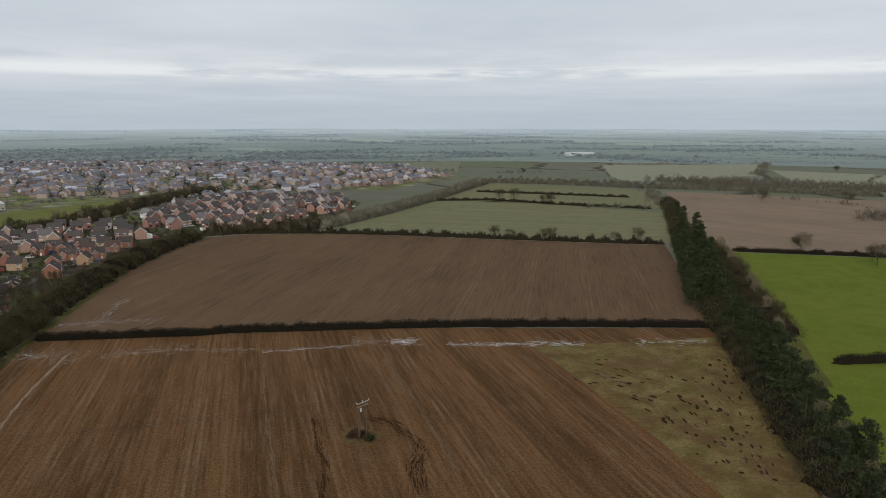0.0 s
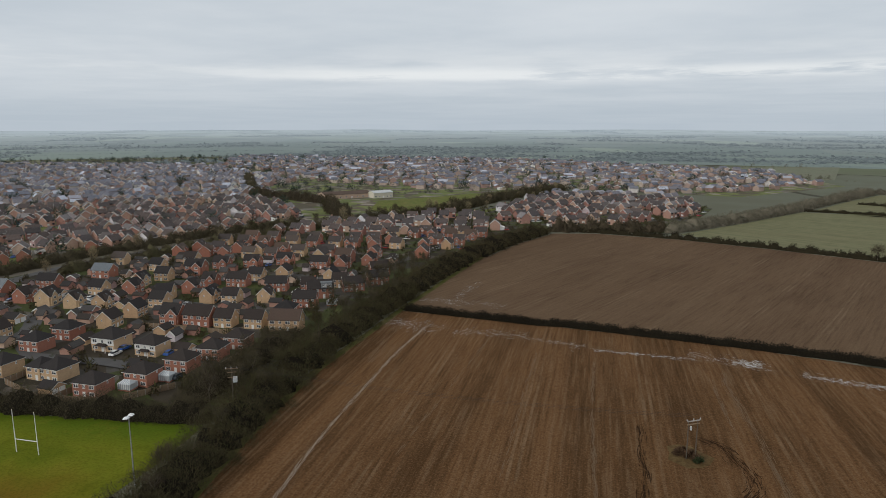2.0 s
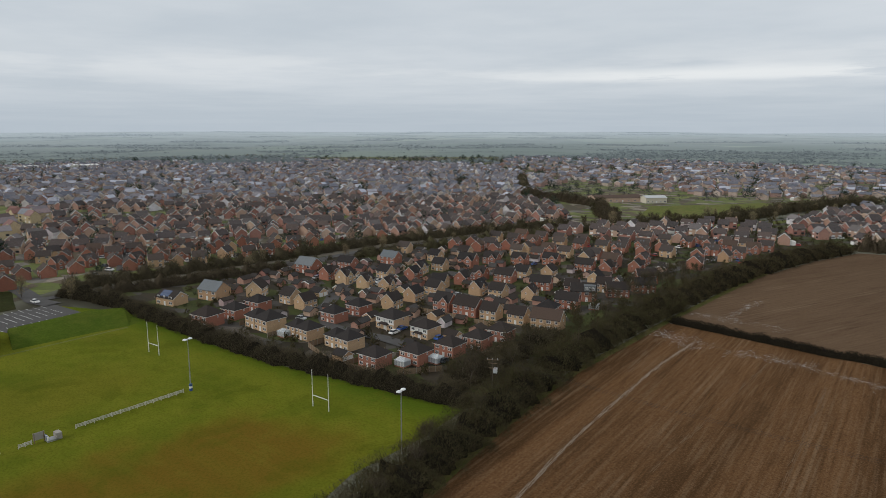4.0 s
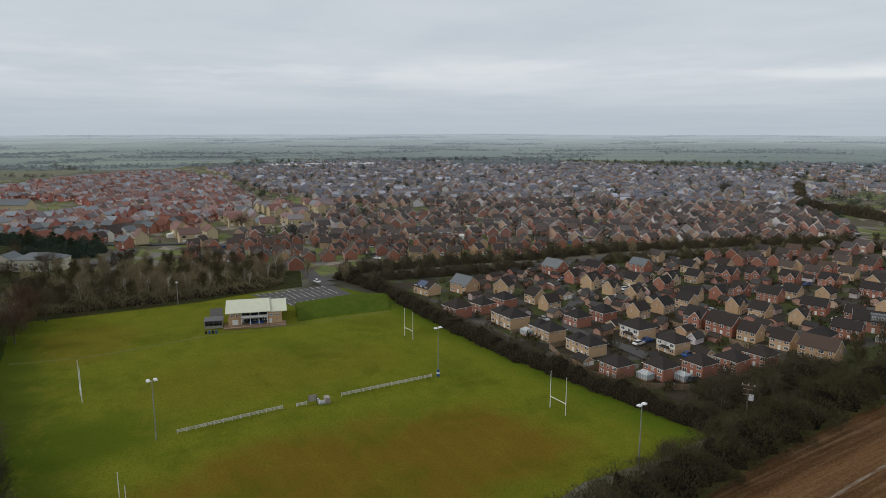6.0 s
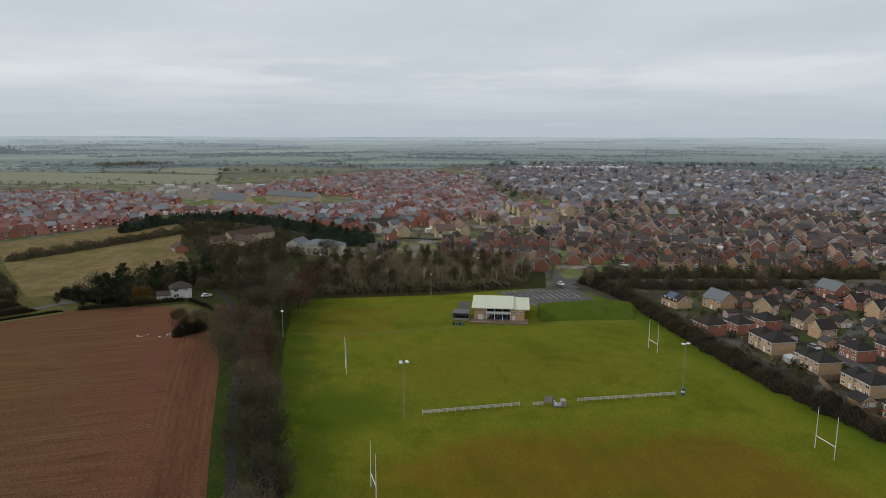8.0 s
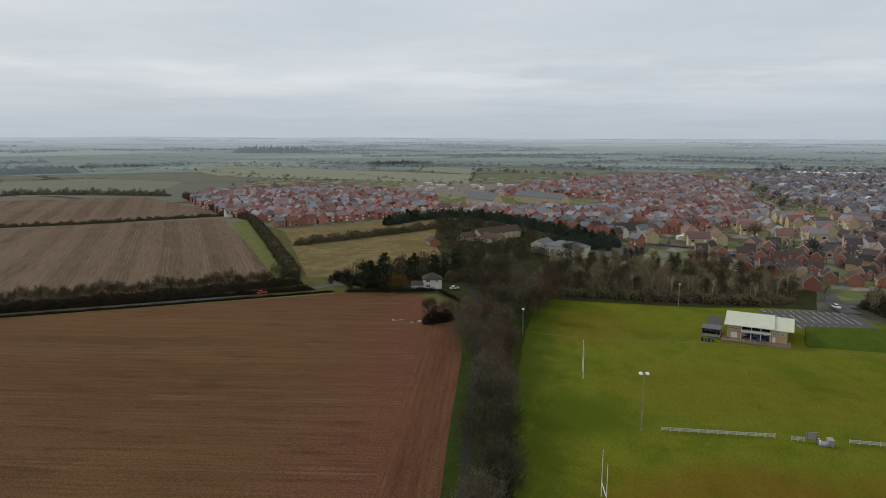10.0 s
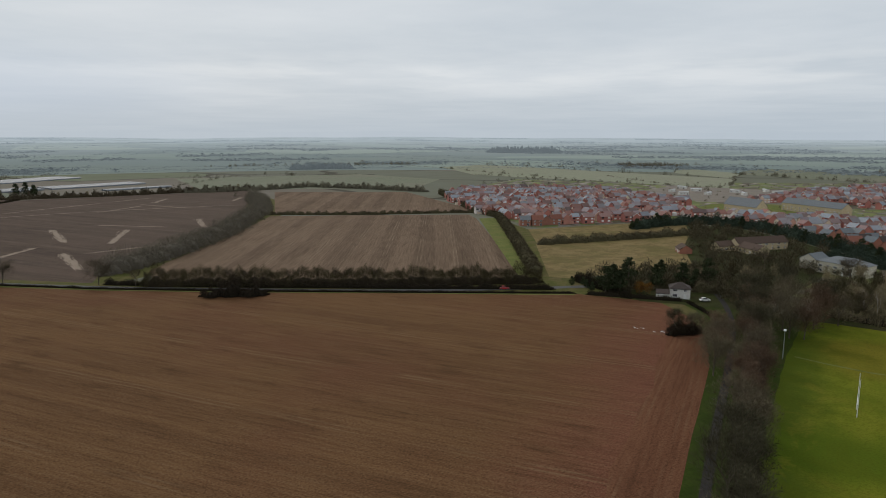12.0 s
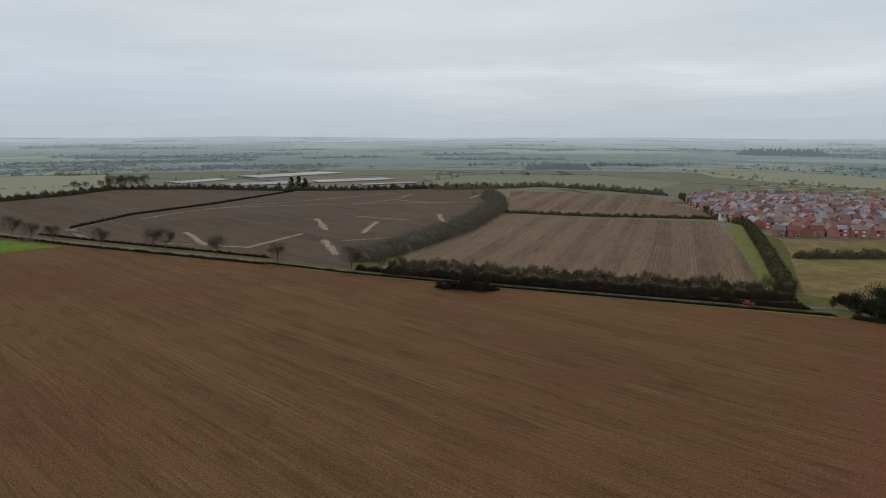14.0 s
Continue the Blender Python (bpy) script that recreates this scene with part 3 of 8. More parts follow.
class Shape:
    """Collects solids as plain vertices and faces, to become one mesh."""

    def __init__(self):
        self.v, self.f, self.m = [], [], []

    def add(self, verts, faces, slot=0):
        k = len(self.v)
        self.v += [tuple(p) for p in verts]
        self.f += [tuple(k + i for i in f) for f in faces]
        self.m += [slot] * len(faces)

    def box(self, x0, y0, z0, x1, y1, z1, slot=0):
        self.add([(x, y, z) for z in (z0, z1) for y in (y0, y1) for x in (x0, x1)],
                 [(0, 2, 3, 1), (4, 5, 7, 6), (0, 1, 5, 4), (2, 6, 7, 3), (0, 4, 6, 2), (1, 3, 7, 5)], slot)

    def tube(self, a, b, r0, r1=None, n=6, slot=0):
        a, b, r1 = Vector(a), Vector(b), r0 if r1 is None else r1
        d = (b - a).normalized()
        s = d.orthogonal().normalized()
        u = d.cross(s)
        ring = [(math.cos(2 * math.pi * i / n), math.sin(2 * math.pi * i / n)) for i in range(n)]
        vs = [a + (s * c + u * q) * r0 for c, q in ring] + [b + (s * c + u * q) * r1 for c, q in ring]
        self.add(vs, [(i, (i + 1) % n, n + (i + 1) % n, n + i) for i in range(n)] + [tuple(range(n))[::-1], tuple(range(n, 2 * n))], slot)

    def extrude(self, outline, y0, y1, slot=0):
        """A solid from an outline in x and z, run along y."""
        n = len(outline)
        self.add([(x, y0, z) for x, z in outline] + [(x, y1, z) for x, z in outline],
                 [tuple(range(n)), tuple(range(n, 2 * n))[::-1]] + [(i, n + i, n + (i + 1) % n, (i + 1) % n) for i in range(n)], slot)

    def slab(self, outline, z0, z1, slot=0):
        n = len(outline)
        self.add([(x, y, z0) for x, y in outline] + [(x, y, z1) for x, y in outline],
                 [tuple(range(n))[::-1], tuple(range(n, 2 * n))] + [(i, (i + 1) % n, n + (i + 1) % n, n + i) for i in range(n)], slot)

    def mesh(self, name, *mats):
        me = bpy.data.meshes.new(name)
        me.from_pydata(self.v, [], self.f)
        for mt in mats:
            me.materials.append(mt)
        if len(mats) > 1:
            me.polygons.foreach_set("material_index", self.m)
        bm = bmesh.new()
        bm.from_mesh(me)
        bmesh.ops.recalc_face_normals(bm, faces=bm.faces)
        bm.to_mesh(me)
        bm.free()
        return me


def part(name, shape, material, parent, label=""):
    """One mesh under a thing or under a part; material: one, or several for the shape's slots."""
    mats = material if isinstance(material, tuple) else (material,)
    me = shape if isinstance(shape, bpy.types.Mesh) else shape.mesh(name, *mats)
    ob = new(name, me)
    ob.parent = parent
    return tagged(ob, label)


def thing(name, label, category, group="", kind=""):
    ob = tagged(new(name), label, category, group, kind)
    ob.empty_display_size = 0.5
    return ob


def sheet(name, outline, z, material, label, category="field"):
    """A flat piece of the ground with slightly ragged edges."""
    pts = []
    for i, a in enumerate(outline):
        b = outline[(i + 1) % len(outline)]
        n = max(1, int(math.dist(a, b) / 6))
        for k in range(n):
            x, y = a[0] + (b[0] - a[0]) * k / n, a[1] + (b[1] - a[1]) * k / n
            w = 0.5 * min(1.0, math.dist(a, b) / 40)
            pts.append((x + w * noise.noise((x * 0.2, y * 0.2, 1)), y + w * noise.noise((x * 0.2, y * 0.2, 7))))
    tris = tessellate_polygon([[Vector((x, y, 0)) for x, y in pts]])
    faces = []
    for a, b, c in tris:
        (ax, ay), (bx, by), (cx, cy) = pts[a], pts[b], pts[c]
        faces.append((a, b, c) if (bx - ax) * (cy - ay) > (by - ay) * (cx - ax) else (a, c, b))
    me = bpy.data.meshes.new(name)
    me.from_pydata([(x, y, z) for x, y in pts], [], faces)
    me.materials.append(material)
    return tagged(new(name, me), label, category, kind="structure")


def strip_outline(path, half):
    """The outline of a band of constant width along a path."""
    left, right = [], []
    for i, p in enumerate(path):
        a, b = path[max(0, i - 1)], path[min(len(path) - 1, i + 1)]
        d = Vector((b[0] - a[0], b[1] - a[1])).normalized()
        left.append((p[0] - d.y * half, p[1] + d.x * half))
        right.append((p[0] + d.y * half, p[1] - d.x * half))
    return left + right[::-1]


def smooth_path(path, step=8.0):
    """Catmull-Rom through the points."""
    out = []
    for i in range(len(path) - 1):
        p0, p1, p2, p3 = [np.array(path[min(max(j, 0), len(path) - 1)], float) for j in (i - 1, i, i + 1, i + 2)]
        n = max(1, int(np.linalg.norm(p2 - p1) / step))
        for k in range(n):
            t = k / n
            out.append(tuple(0.5 * (2 * p1 + (p2 - p0) * t + (2 * p0 - 5 * p1 + 4 * p2 - p3) * t * t + (3 * p1 - p0 - 3 * p2 + p3) * t ** 3)))
    return out + [tuple(path[-1])]


# ---------------------------------------------------------------- vegetation
def loose_mesh(name, tris, material, core=None, core_material=None):
    """One mesh of many single triangles (n, 3, 3), and a solid core of vertices and faces if given."""
    n = len(tris)
    cv, cf = core if core else (np.zeros((0, 3)), np.zeros((0, 3), int))
    verts = np.concatenate([tris.reshape(-1, 3), np.asarray(cv, float).reshape(-1, 3)])
    faces = np.concatenate([np.arange(3 * n).reshape(-1, 3), np.asarray(cf, int).reshape(-1, 3) + 3 * n])
    me = bpy.data.meshes.new(name)
    me.vertices.add(len(verts))
    me.vertices.foreach_set("co", verts.ravel())
    me.loops.add(3 * len(faces))
    me.loops.foreach_set("vertex_index", faces.ravel())
    me.polygons.add(len(faces))
    me.polygons.foreach_set("loop_start", np.arange(len(faces)) * 3)
    me.polygons.foreach_set("loop_total", np.full(len(faces), 3))
    me.materials.append(material)
    if core_material:
        me.materials.append(core_material)
        me.polygons.foreach_set("material_index", (np.arange(len(faces)) >= n).astype(np.int32))
    me.update()
    me.validate()
    return me


def sprigs(rng, at, length, width, lift=0.6, out=None):
    """A thin triangle at each point: a spray of twigs that points upwards and outwards."""
    n = len(at)
    d = rng.normal(size=(n, 3))
    if out is not None:
        d += out * 1.2
    d[:, 2] = np.abs(d[:, 2]) + lift
    d /= np.linalg.norm(d, axis=1)[:, None]
    s = np.cross(d, rng.normal(size=(n, 3)))
    s /= np.linalg.norm(s, axis=1)[:, None] + 1e-9
    ln, wd = length * rng.uniform(0.6, 1.4, (n, 1)), width * rng.uniform(0.6, 1.4, (n, 1))
    return np.stack([at - s * wd / 2 - d * ln / 2, at + s * wd / 2 - d * ln / 2, at + d * ln / 2], 1)


def along(path, gap):
    """Points and headings at even gaps along a path."""
    p = np.array(path, float)
    seg = np.linalg.norm(np.diff(p, axis=0), axis=1)
    s = np.concatenate([[0], np.cumsum(seg)])
    q = np.arange(0, s[-1], gap)
    xy = np.stack([np.interp(q, s, p[:, 0]), np.interp(q, s, p[:, 1])], 1)
    d = np.gradient(xy, axis=0)
    d /= np.linalg.norm(d, axis=1)[:, None] + 1e-9
    return q, xy, d


def hedge(name, path, width, height, material, label, per_metre=90, seed=1, twig=(0.8, 0.10), rough=0.35, category="hedge", gaps=0.0, core_scale=0.72, core_material=None):
    """A hedge or a belt of scrub: a lumpy bank of bare sprigs round a dense core, with an uneven top."""
    rng = np.random.default_rng(seed)
    q, xy, d = along(path, 1.0)
    n = len(q)
    nrm = np.stack([-d[:, 1], d[:, 0]], 1)

    def lump(k, freq):
        ph = rng.uniform(0, 6.28, 6)
        fr = freq * rng.uniform(0.5, 2.2, 6)
        return np.sum([np.sin(q * f + p) for f, p in zip(fr, ph)], 0) / 2.4

    top = height * np.clip(1 + rough * lump(0, 0.45) + 0.5 * rough * lump(1, 1.6), 0.3, 1.9)
    half = 0.5 * width * np.clip(1 + 0.5 * rough * lump(2, 0.5), 0.5, 1.6)
    if gaps:
        top *= np.where(lump(3, 0.12) > 1.1 - gaps, 0.18, 1.0)
    ends = np.clip(np.minimum(q - q[0], q[-1] - q) / (0.45 * width + 1.0), 0, 1)
    top *= 0.06 + 0.94 * np.sqrt(ends)
    half *= 0.2 + 0.8 * np.sqrt(ends)
    # the core; on near hedges its near-black tone paints in the shade between stems
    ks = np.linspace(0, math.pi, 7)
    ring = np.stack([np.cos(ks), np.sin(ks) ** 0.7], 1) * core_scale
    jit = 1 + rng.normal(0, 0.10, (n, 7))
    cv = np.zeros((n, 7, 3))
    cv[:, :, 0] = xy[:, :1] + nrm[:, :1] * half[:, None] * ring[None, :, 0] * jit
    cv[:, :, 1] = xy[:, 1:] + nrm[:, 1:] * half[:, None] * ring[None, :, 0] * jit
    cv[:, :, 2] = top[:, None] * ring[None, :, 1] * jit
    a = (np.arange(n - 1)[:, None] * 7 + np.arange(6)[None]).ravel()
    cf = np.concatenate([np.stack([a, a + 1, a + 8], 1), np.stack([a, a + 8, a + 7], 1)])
    # the sprigs
    total = int(n * per_metre)
    i = rng.integers(0, n, total)
    th = rng.uniform(0.02, math.pi - 0.02, total)
    r = rng.uniform(0.55, 1.08, total) ** 0.7
    across, up = np.cos(th) * r, np.sin(th) ** 0.7 * r
    slide = rng.uniform(-0.7, 0.7, total)
    at = np.stack([xy[i, 0] + nrm[i, 0] * half[i] * across + d[i, 0] * slide, xy[i, 1] + nrm[i, 1] * half[i] * across + d[i, 1] * slide, top[i] * up + 0.1], 1)
    o = np.stack([nrm[i, 0] * across, nrm[i, 1] * across, up], 1)
    # beyond 300 m the core keeps the sprigs' own lighter tone
    me = loose_mesh(name, sprigs(rng, at, twig[0], twig[1], 0.5, o), material, (cv.reshape(-1, 3), cf), core_material or (M["core_shade"] if min(math.hypot(x, y) for x, y in path) < 300 else material))
    return tagged(new(name, me), label, category, kind="stuff")


def limbs(shape, rng, a, d, length, r, depth, tips, spread=0.55):
    """Forks a limb again and again, and keeps the ends."""
    bend = Vector(rng.normal(0, 0.10, 3))
    mid = a + (d + bend * 0.5).normalized() * length * 0.5
    b = mid + (d + bend).normalized() * length * 0.5
    sides = 6 if depth > 3 else 4 if depth > 2 else 3
    if depth > 1:
        shape.tube(a, mid, r, r * 0.85, sides)
        shape.tube(mid, b, r * 0.85, r * 0.68, sides)
    else:
        shape.tube(a, b, r, r * 0.68, sides)
    if depth == 0:
        tips.append((b, (b - a).normalized()))
        return
    tips.append((mid, (b - a).normalized()))
    for j in range(3):
        turn = Vector(rng.normal(0, spread, 3))
        turn.z = abs(turn.z) * 0.4 + 0.1
        limbs(shape, rng, a + (b - a) * rng.uniform(0.55, 1.0), (d * 0.7 + turn).normalized(), length * rng.uniform(0.66, 0.86), r * 0.58, depth - 1, tips, spread)


def bare_tree(name, height, spread, seed, label, twigs=2600, material="bare_twigs", depth=4, twig=(1.0, 0.055), category="tree", wide=0.36, low=0.22, bark="bark"):
    """A leafless tree: forked limbs in a rounded crown of fine sprays that starts low on the stem."""
    rng = np.random.default_rng(seed)
    tree, wood, tips = thing(name, label, category), Shape(), []
    r = height * 0.017
    wood.tube((0, 0, -0.3), (0, 0, 0.25), r * 1.6, r * 1.1, 8)
    limbs(wood, rng, Vector((0, 0, 0.2)), Vector((0, 0, 1)), height * 0.30, r, depth, tips, spread)
    pts = np.array([tuple(t) for t, _ in tips])
    k = height * 0.94 / pts[:, 2].max()
    side = height * wide * 0.9 / max(1e-6, np.percentile(np.hypot(pts[:, 0], pts[:, 1]), 97))
    wood.v = [(x * side if z > height * 0.12 else x, y * side if z > height * 0.12 else y, z * k) for x, y, z in wood.v]
    pts *= np.array([side, side, k])
    part("trunk", wood, M[bark], tree)
    n1 = twigs // 2
    i = rng.integers(0, len(pts), n1)
    near = pts[i] + rng.normal(0, height * 0.045, (n1, 3))
    u = rng.normal(size=(twigs - n1, 3))
    u /= np.linalg.norm(u, axis=1)[:, None]
    lump = 1 + 0.22 * np.sin(u[:, 0] * 5 + seed) * np.cos(u[:, 1] * 6 + seed * 2) + 0.12 * np.sin(u[:, 2] * 9 + seed)
    cz, rz = height * (1 + low) / 2, height * (1 - low) / 2
    round_ = np.array([0, 0, cz]) + u * (lump * rng.uniform(0.25, 1.0, len(u)) ** 0.45)[:, None] * np.array([height * wide, height * wide, rz])
    at = np.concatenate([near, round_])
    at[:, 2] = np.maximum(at[:, 2], height * low * 0.8)
    o = at - np.array([0, 0, height * 0.3])
    o /= np.linalg.norm(o, axis=1)[:, None]
    part("crown", loose_mesh("crown", sprigs(rng, at, twig[0], twig[1], 0.15, o), M[material]), M[material], tree)
    return tree


def pine_tree(name, height, radius, seed, label, clumps=2600, layered=True):
    rng = np.random.default_rng(seed)
    tree, wood = thing(name, label, "tree"), Shape()
    wood.tube((0, 0, -0.3), (0, 0, height * 0.55), height * 0.022, height * 0.014, 8)
    wood.tube((0, 0, height * 0.55), (0, 0, height * 0.97), height * 0.014, height * 0.004, 6)
    pads = []
    for j in range(46):
        h = rng.uniform(0.16, 0.97)
        a = rng.uniform(0, 6.283)
        reach = radius * (1.0 - 0.75 * max(0.0, (h - 0.3) / 0.7) ** 1.5) * rng.uniform(0.55, 1.05)
        tip = Vector((math.cos(a) * reach, math.sin(a) * reach, h * height + reach * 0.12))
        wood.tube((0, 0, h * height - 0.3), tip, height * 0.006, height * 0.002, 4)
        pads.append((tip * 0.75 + Vector((0, 0, h * height * 0.25)), reach * 0.55 + 0.4))
    part("trunk", wood, M["bark"], tree)
    i = rng.integers(0, len(pads), clumps)
    c, s = np.array([tuple(p) for p, _ in pads])[i], np.array([w for _, w in pads])[i]
    u = rng.normal(size=(clumps, 3))
    u /= np.linalg.norm(u, axis=1)[:, None]
    at = c + u * s[:, None] * rng.uniform(0.5, 1.0, (clumps, 1)) * np.array([1, 1, 0.55])
    part("crown", loose_mesh("crown", sprigs(rng, at, 1.1, 0.42, 0.1, u), M["pine"]), M["pine"], tree)
    return tree


def scatter(seed, outline, gap, jitter=0.4):
    """Points on an uneven grid inside an outline."""
    rng = random.Random(seed)
    xs, ys = [p[0] for p in outline], [p[1] for p in outline]
    out, y = [], min(ys)
    while y < max(ys):
        x = min(xs)
        while x < max(xs):
            p = (x + rng.uniform(-jitter, jitter) * gap, y + rng.uniform(-jitter, jitter) * gap)
            if inside(p, outline):
                out.append(p)
            x += gap
        y += gap
    return out


def inside(p, outline):
    odd = False
    for (x0, y0), (x1, y1) in zip(outline, outline[1:] + outline[:1]):
        if (y0 > p[1]) != (y1 > p[1]) and p[0] < x0 + (p[1] - y0) / (y1 - y0) * (x1 - x0):
            odd = not odd
    return odd


def plant(kinds, places, seed, low=0.8, high=1.2, label="", group=""):
    """Sets copies of some trees at places, each turned and sized its own way."""
    rng = random.Random(seed)
    for x, y in places:
        k = rng.choice(kinds)
        s = rng.uniform(low, high)
        t = copy_thing(k, pose(x, y, 0, 0, 0, rng.uniform(0, 360)))
        t.scale = (s, s, s * rng.uniform(0.9, 1.1))
        tagged(t, label, group=group)

# ---------------------------------------------------------------- the land
def ground_sheet():
    radii = [0, 60, 120, 200, 300, 420, 560, 720, 900, 1150, 1450, 1800, 2200, 2700, 3300, 4000, 4900]
    verts, faces, n = [(0, 0, 0)], [], 96
    for r in radii[1:]:
        verts += [(r * math.cos(2 * math.pi * i / n), r * math.sin(2 * math.pi * i / n), 0) for i in range(n)]
    faces += [(0, 1 + i, 1 + (i + 1) % n) for i in range(n)]
    for k in range(len(radii) - 2):
        a, b = 1 + k * n, 1 + (k + 1) * n
        faces += [(a + i, b + i, b + (i + 1) % n, a + (i + 1) % n) for i in range(n)]
    me = bpy.data.meshes.new("ground")
    me.from_pydata(verts, [], faces)
    me.materials.append(M["land"])
    return tagged(new("ground", me), "flat winter farmland of small green and brown fields", "ground", kind="structure")


def hill_height(r, a):
    x, y = r * math.cos(a), r * math.sin(a)
    ridge = noise.fractal((x * 0.0009, y * 0.0009, 3.3), 1.0, 2.0, 4)
    up = max(0.0, (r - 1750) / 3000)
    return max(0.055, 0.055 + 31.0 * up ** 1.15 + ridge * 9.0 * min(1, up * 3))


def distant_hills():
    n, rings = 360, 34
    verts, faces = [], []
    for k in range(rings):
        r = 1260 + (4880 - 1260) * (k / (rings - 1)) ** 1.2
        for i in range(n):
            a = 2 * math.pi * i / n
            verts.append((r * math.cos(a), r * math.sin(a), hill_height(r, a)))
    for k in range(rings - 1):
        faces += [(k * n + i, (k + 1) * n + i, (k + 1) * n + (i + 1) % n, k * n + (i + 1) % n) for i in range(n)]
    me = bpy.data.meshes.new("backdrop")
    me.from_pydata(verts, [], faces)
    me.polygons.foreach_set("use_smooth", [True] * len(faces))
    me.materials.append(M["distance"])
    return tagged(new("backdrop", me), "low hazy blue hills with faint fields on the horizon", "backdrop", kind="structure")


def distant_woods():
    """Hedgerow lines and woods over the far land, as low uneven banks."""
    rng = np.random.default_rng(5)
    at, size = [], []
    for _ in range(820):
        a, r = rng.uniform(0, 2 * math.pi), 1290 + 3450 * rng.uniform() ** 1.35
        x, y = r * math.cos(a), r * math.sin(a)
        h = a + 1.57 + rng.normal(0, 0.45)
        wood = rng.uniform() < 0.3
        ln = rng.uniform(160, 500) if wood else rng.uniform(200, 700)
        for s in np.arange(-ln / 2, ln / 2, 5.5):
            for _ in range(3 if wood else 1):
                off = rng.normal(0, 22 if wood else 1.5)
                at.append((x + math.cos(h) * s - math.sin(h) * off, y + math.sin(h) * s + math.cos(h) * off))
                size.append(rng.uniform(4, 8) if wood or rng.uniform() < 0.05 else rng.uniform(1.8, 3.4))
    at, size = np.array(at), np.array(size)
    r, ang = np.hypot(at[:, 0], at[:, 1]), np.arctan2(at[:, 1], at[:, 0])
    keep = (r < 4750) & (r > 1280)
    at, size, r, ang = at[keep], size[keep], r[keep], ang[keep]
    z = np.array([hill_height(a, b) if a > 1750 else 0.0 for a, b in zip(r, ang)])
    k = 4
    sz = np.repeat(size * 0.68, k)
    c = np.repeat(np.stack([at[:, 0], at[:, 1], z + size * 0.3], 1), k, 0) + rng.normal(0, 0.75, (len(at) * k, 3)) * sz[:, None] * np.array([1.0, 1.0, 0.4])
    tri = c[:, None, :] + rng.normal(0, 0.6, (len(c), 3, 3)) * sz[:, None, None] * np.array([1.5, 1.5, 0.5])
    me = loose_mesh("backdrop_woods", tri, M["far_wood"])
    tagged(new("backdrop_woods", me), "far hedgerows and woods, blue with distance", "backdrop", kind="stuff")


ground_sheet()
distant_hills()
distant_woods()

# fields, north of the drone
sheet("ploughed_field", [(-92, 62), (-103, 88), (-112, 112), (-119, 142), (-124, 168), (-132, 204), (-70, 213), (-18, 219), (90, 219), (94, 224), (86, 186), (79, 154), (74, 130), (66, 95),
      (60, -60), (-60, -50), (-85, 20)], 0.05, M["soil_n"], "ploughed brown field with furrows and pale wheel tracks")
sheet("ploughed_field", [(-133, 207), (-137, 240), (-147, 306), (-148, 360), (-143, 404), (-120, 416), (-70, 418), (-22, 410), (29, 398), (55, 392), (103, 382), (127, 378), (94, 226), (-18, 222)], 0.05, M["soil_m"],
      "large bare brown field, drilled in faint lines")
sheet("stubble_field", [(28, 200), (88, 209), (84, 186), (77, 154), (70, 116), (66, 100), (55, 100), (48, 134), (39, 166)], 0.10, M["rough"], "rough weedy corner of stubble spotted with dark tufts")
sheet("crop_field", [(-72, 438), (-40, 515), (-7, 600), (44, 604), (109, 566), (174, 520), (156, 455), (134, 386), (60, 396), (-20, 416)], 0.05, M["crop"], "pale green field of young winter crop")
sheet("crop_field", [(0, 612), (110, 574), (185, 545), (205, 640), (200, 716), (57, 785), (27, 703)], 0.05, M["crop"], "pale green crop field beyond a thin hedge")
sheet("pasture", [(144, 360), (235, 338), (300, 322), (300, 210), (131, 188), (98, 186), (106, 227), (124, 298)], 0.06, M["meadow"], "bright green pasture beside the pine belt", "field")
sheet("pasture", [(98, 187.5), (131, 189), (300, 211), (300, 60), (70, 60), (86, 134)], 0.05, M["meadow"], "bright green pasture behind a cut hedge", "field")
sheet("bare_field", [(228, 690), (308, 650), (420, 590), (520, 480), (400, 320), (233, 345), (145, 368), (172, 470), (190, 540)], 0.05, M["soil_r"], "pale brown bare field beyond the pine belt")
# the sports ground
sheet("sports_ground", [(-108, 62), (-112, 82), (-118, 100), (-147, 89), (-180, 76), (-211, 68), (-258, 61), (-288, 40), (-288, 5), (-283, -12), (-269, -52), (-264, -78), (-216, -68), (-167, -55), (-118, -41), (-80, -30), (-84, 20)],
      0.05, M["pitch"], "worn green and brown grass of the rugby ground", "field")
# fields, south
sheet("ploughed_field", [(-60, -50), (-98, -46.6), (-109, -50.6), (-135, -60.4), (-168.5, -72.7), (-190, -80.6), (-215, -93), (-236, -108), (-250, -128), (-238, -160), (-181, -217), (-131, -268), (-94, -308), (-58, -354), (-16, -403), (30, -456), (75, -515),
      (300, -700), (420, -300), (60, -60)], 0.04, M["soil_s"], "wide red-brown ploughed field beside the lane")
sheet("headland", [(-104, -49), (-109, -50.8), (-135, -60.6), (-168.5, -72.9), (-190, -80.8), (-214, -93), (-210, -104), (-196, -98), (-180, -92.5), (-163, -84), (-146, -79), (-129, -72), (-114, -67.5), (-100, -60)], 0.055, M["soil_h"], "red headland of a ploughed field, driven along the lane")
sheet("stubble_field", [(-140, -352), (-206, -412), (-285, -494), (-340, -450), (-411, -388), (-397, -366), (-330, -290), (-258, -205), (-247, -192), (-200, -229), (-146, -283), (-118, -312), (-125, -335)], 0.05, M["soil_a"], "striped pale brown stubble field")
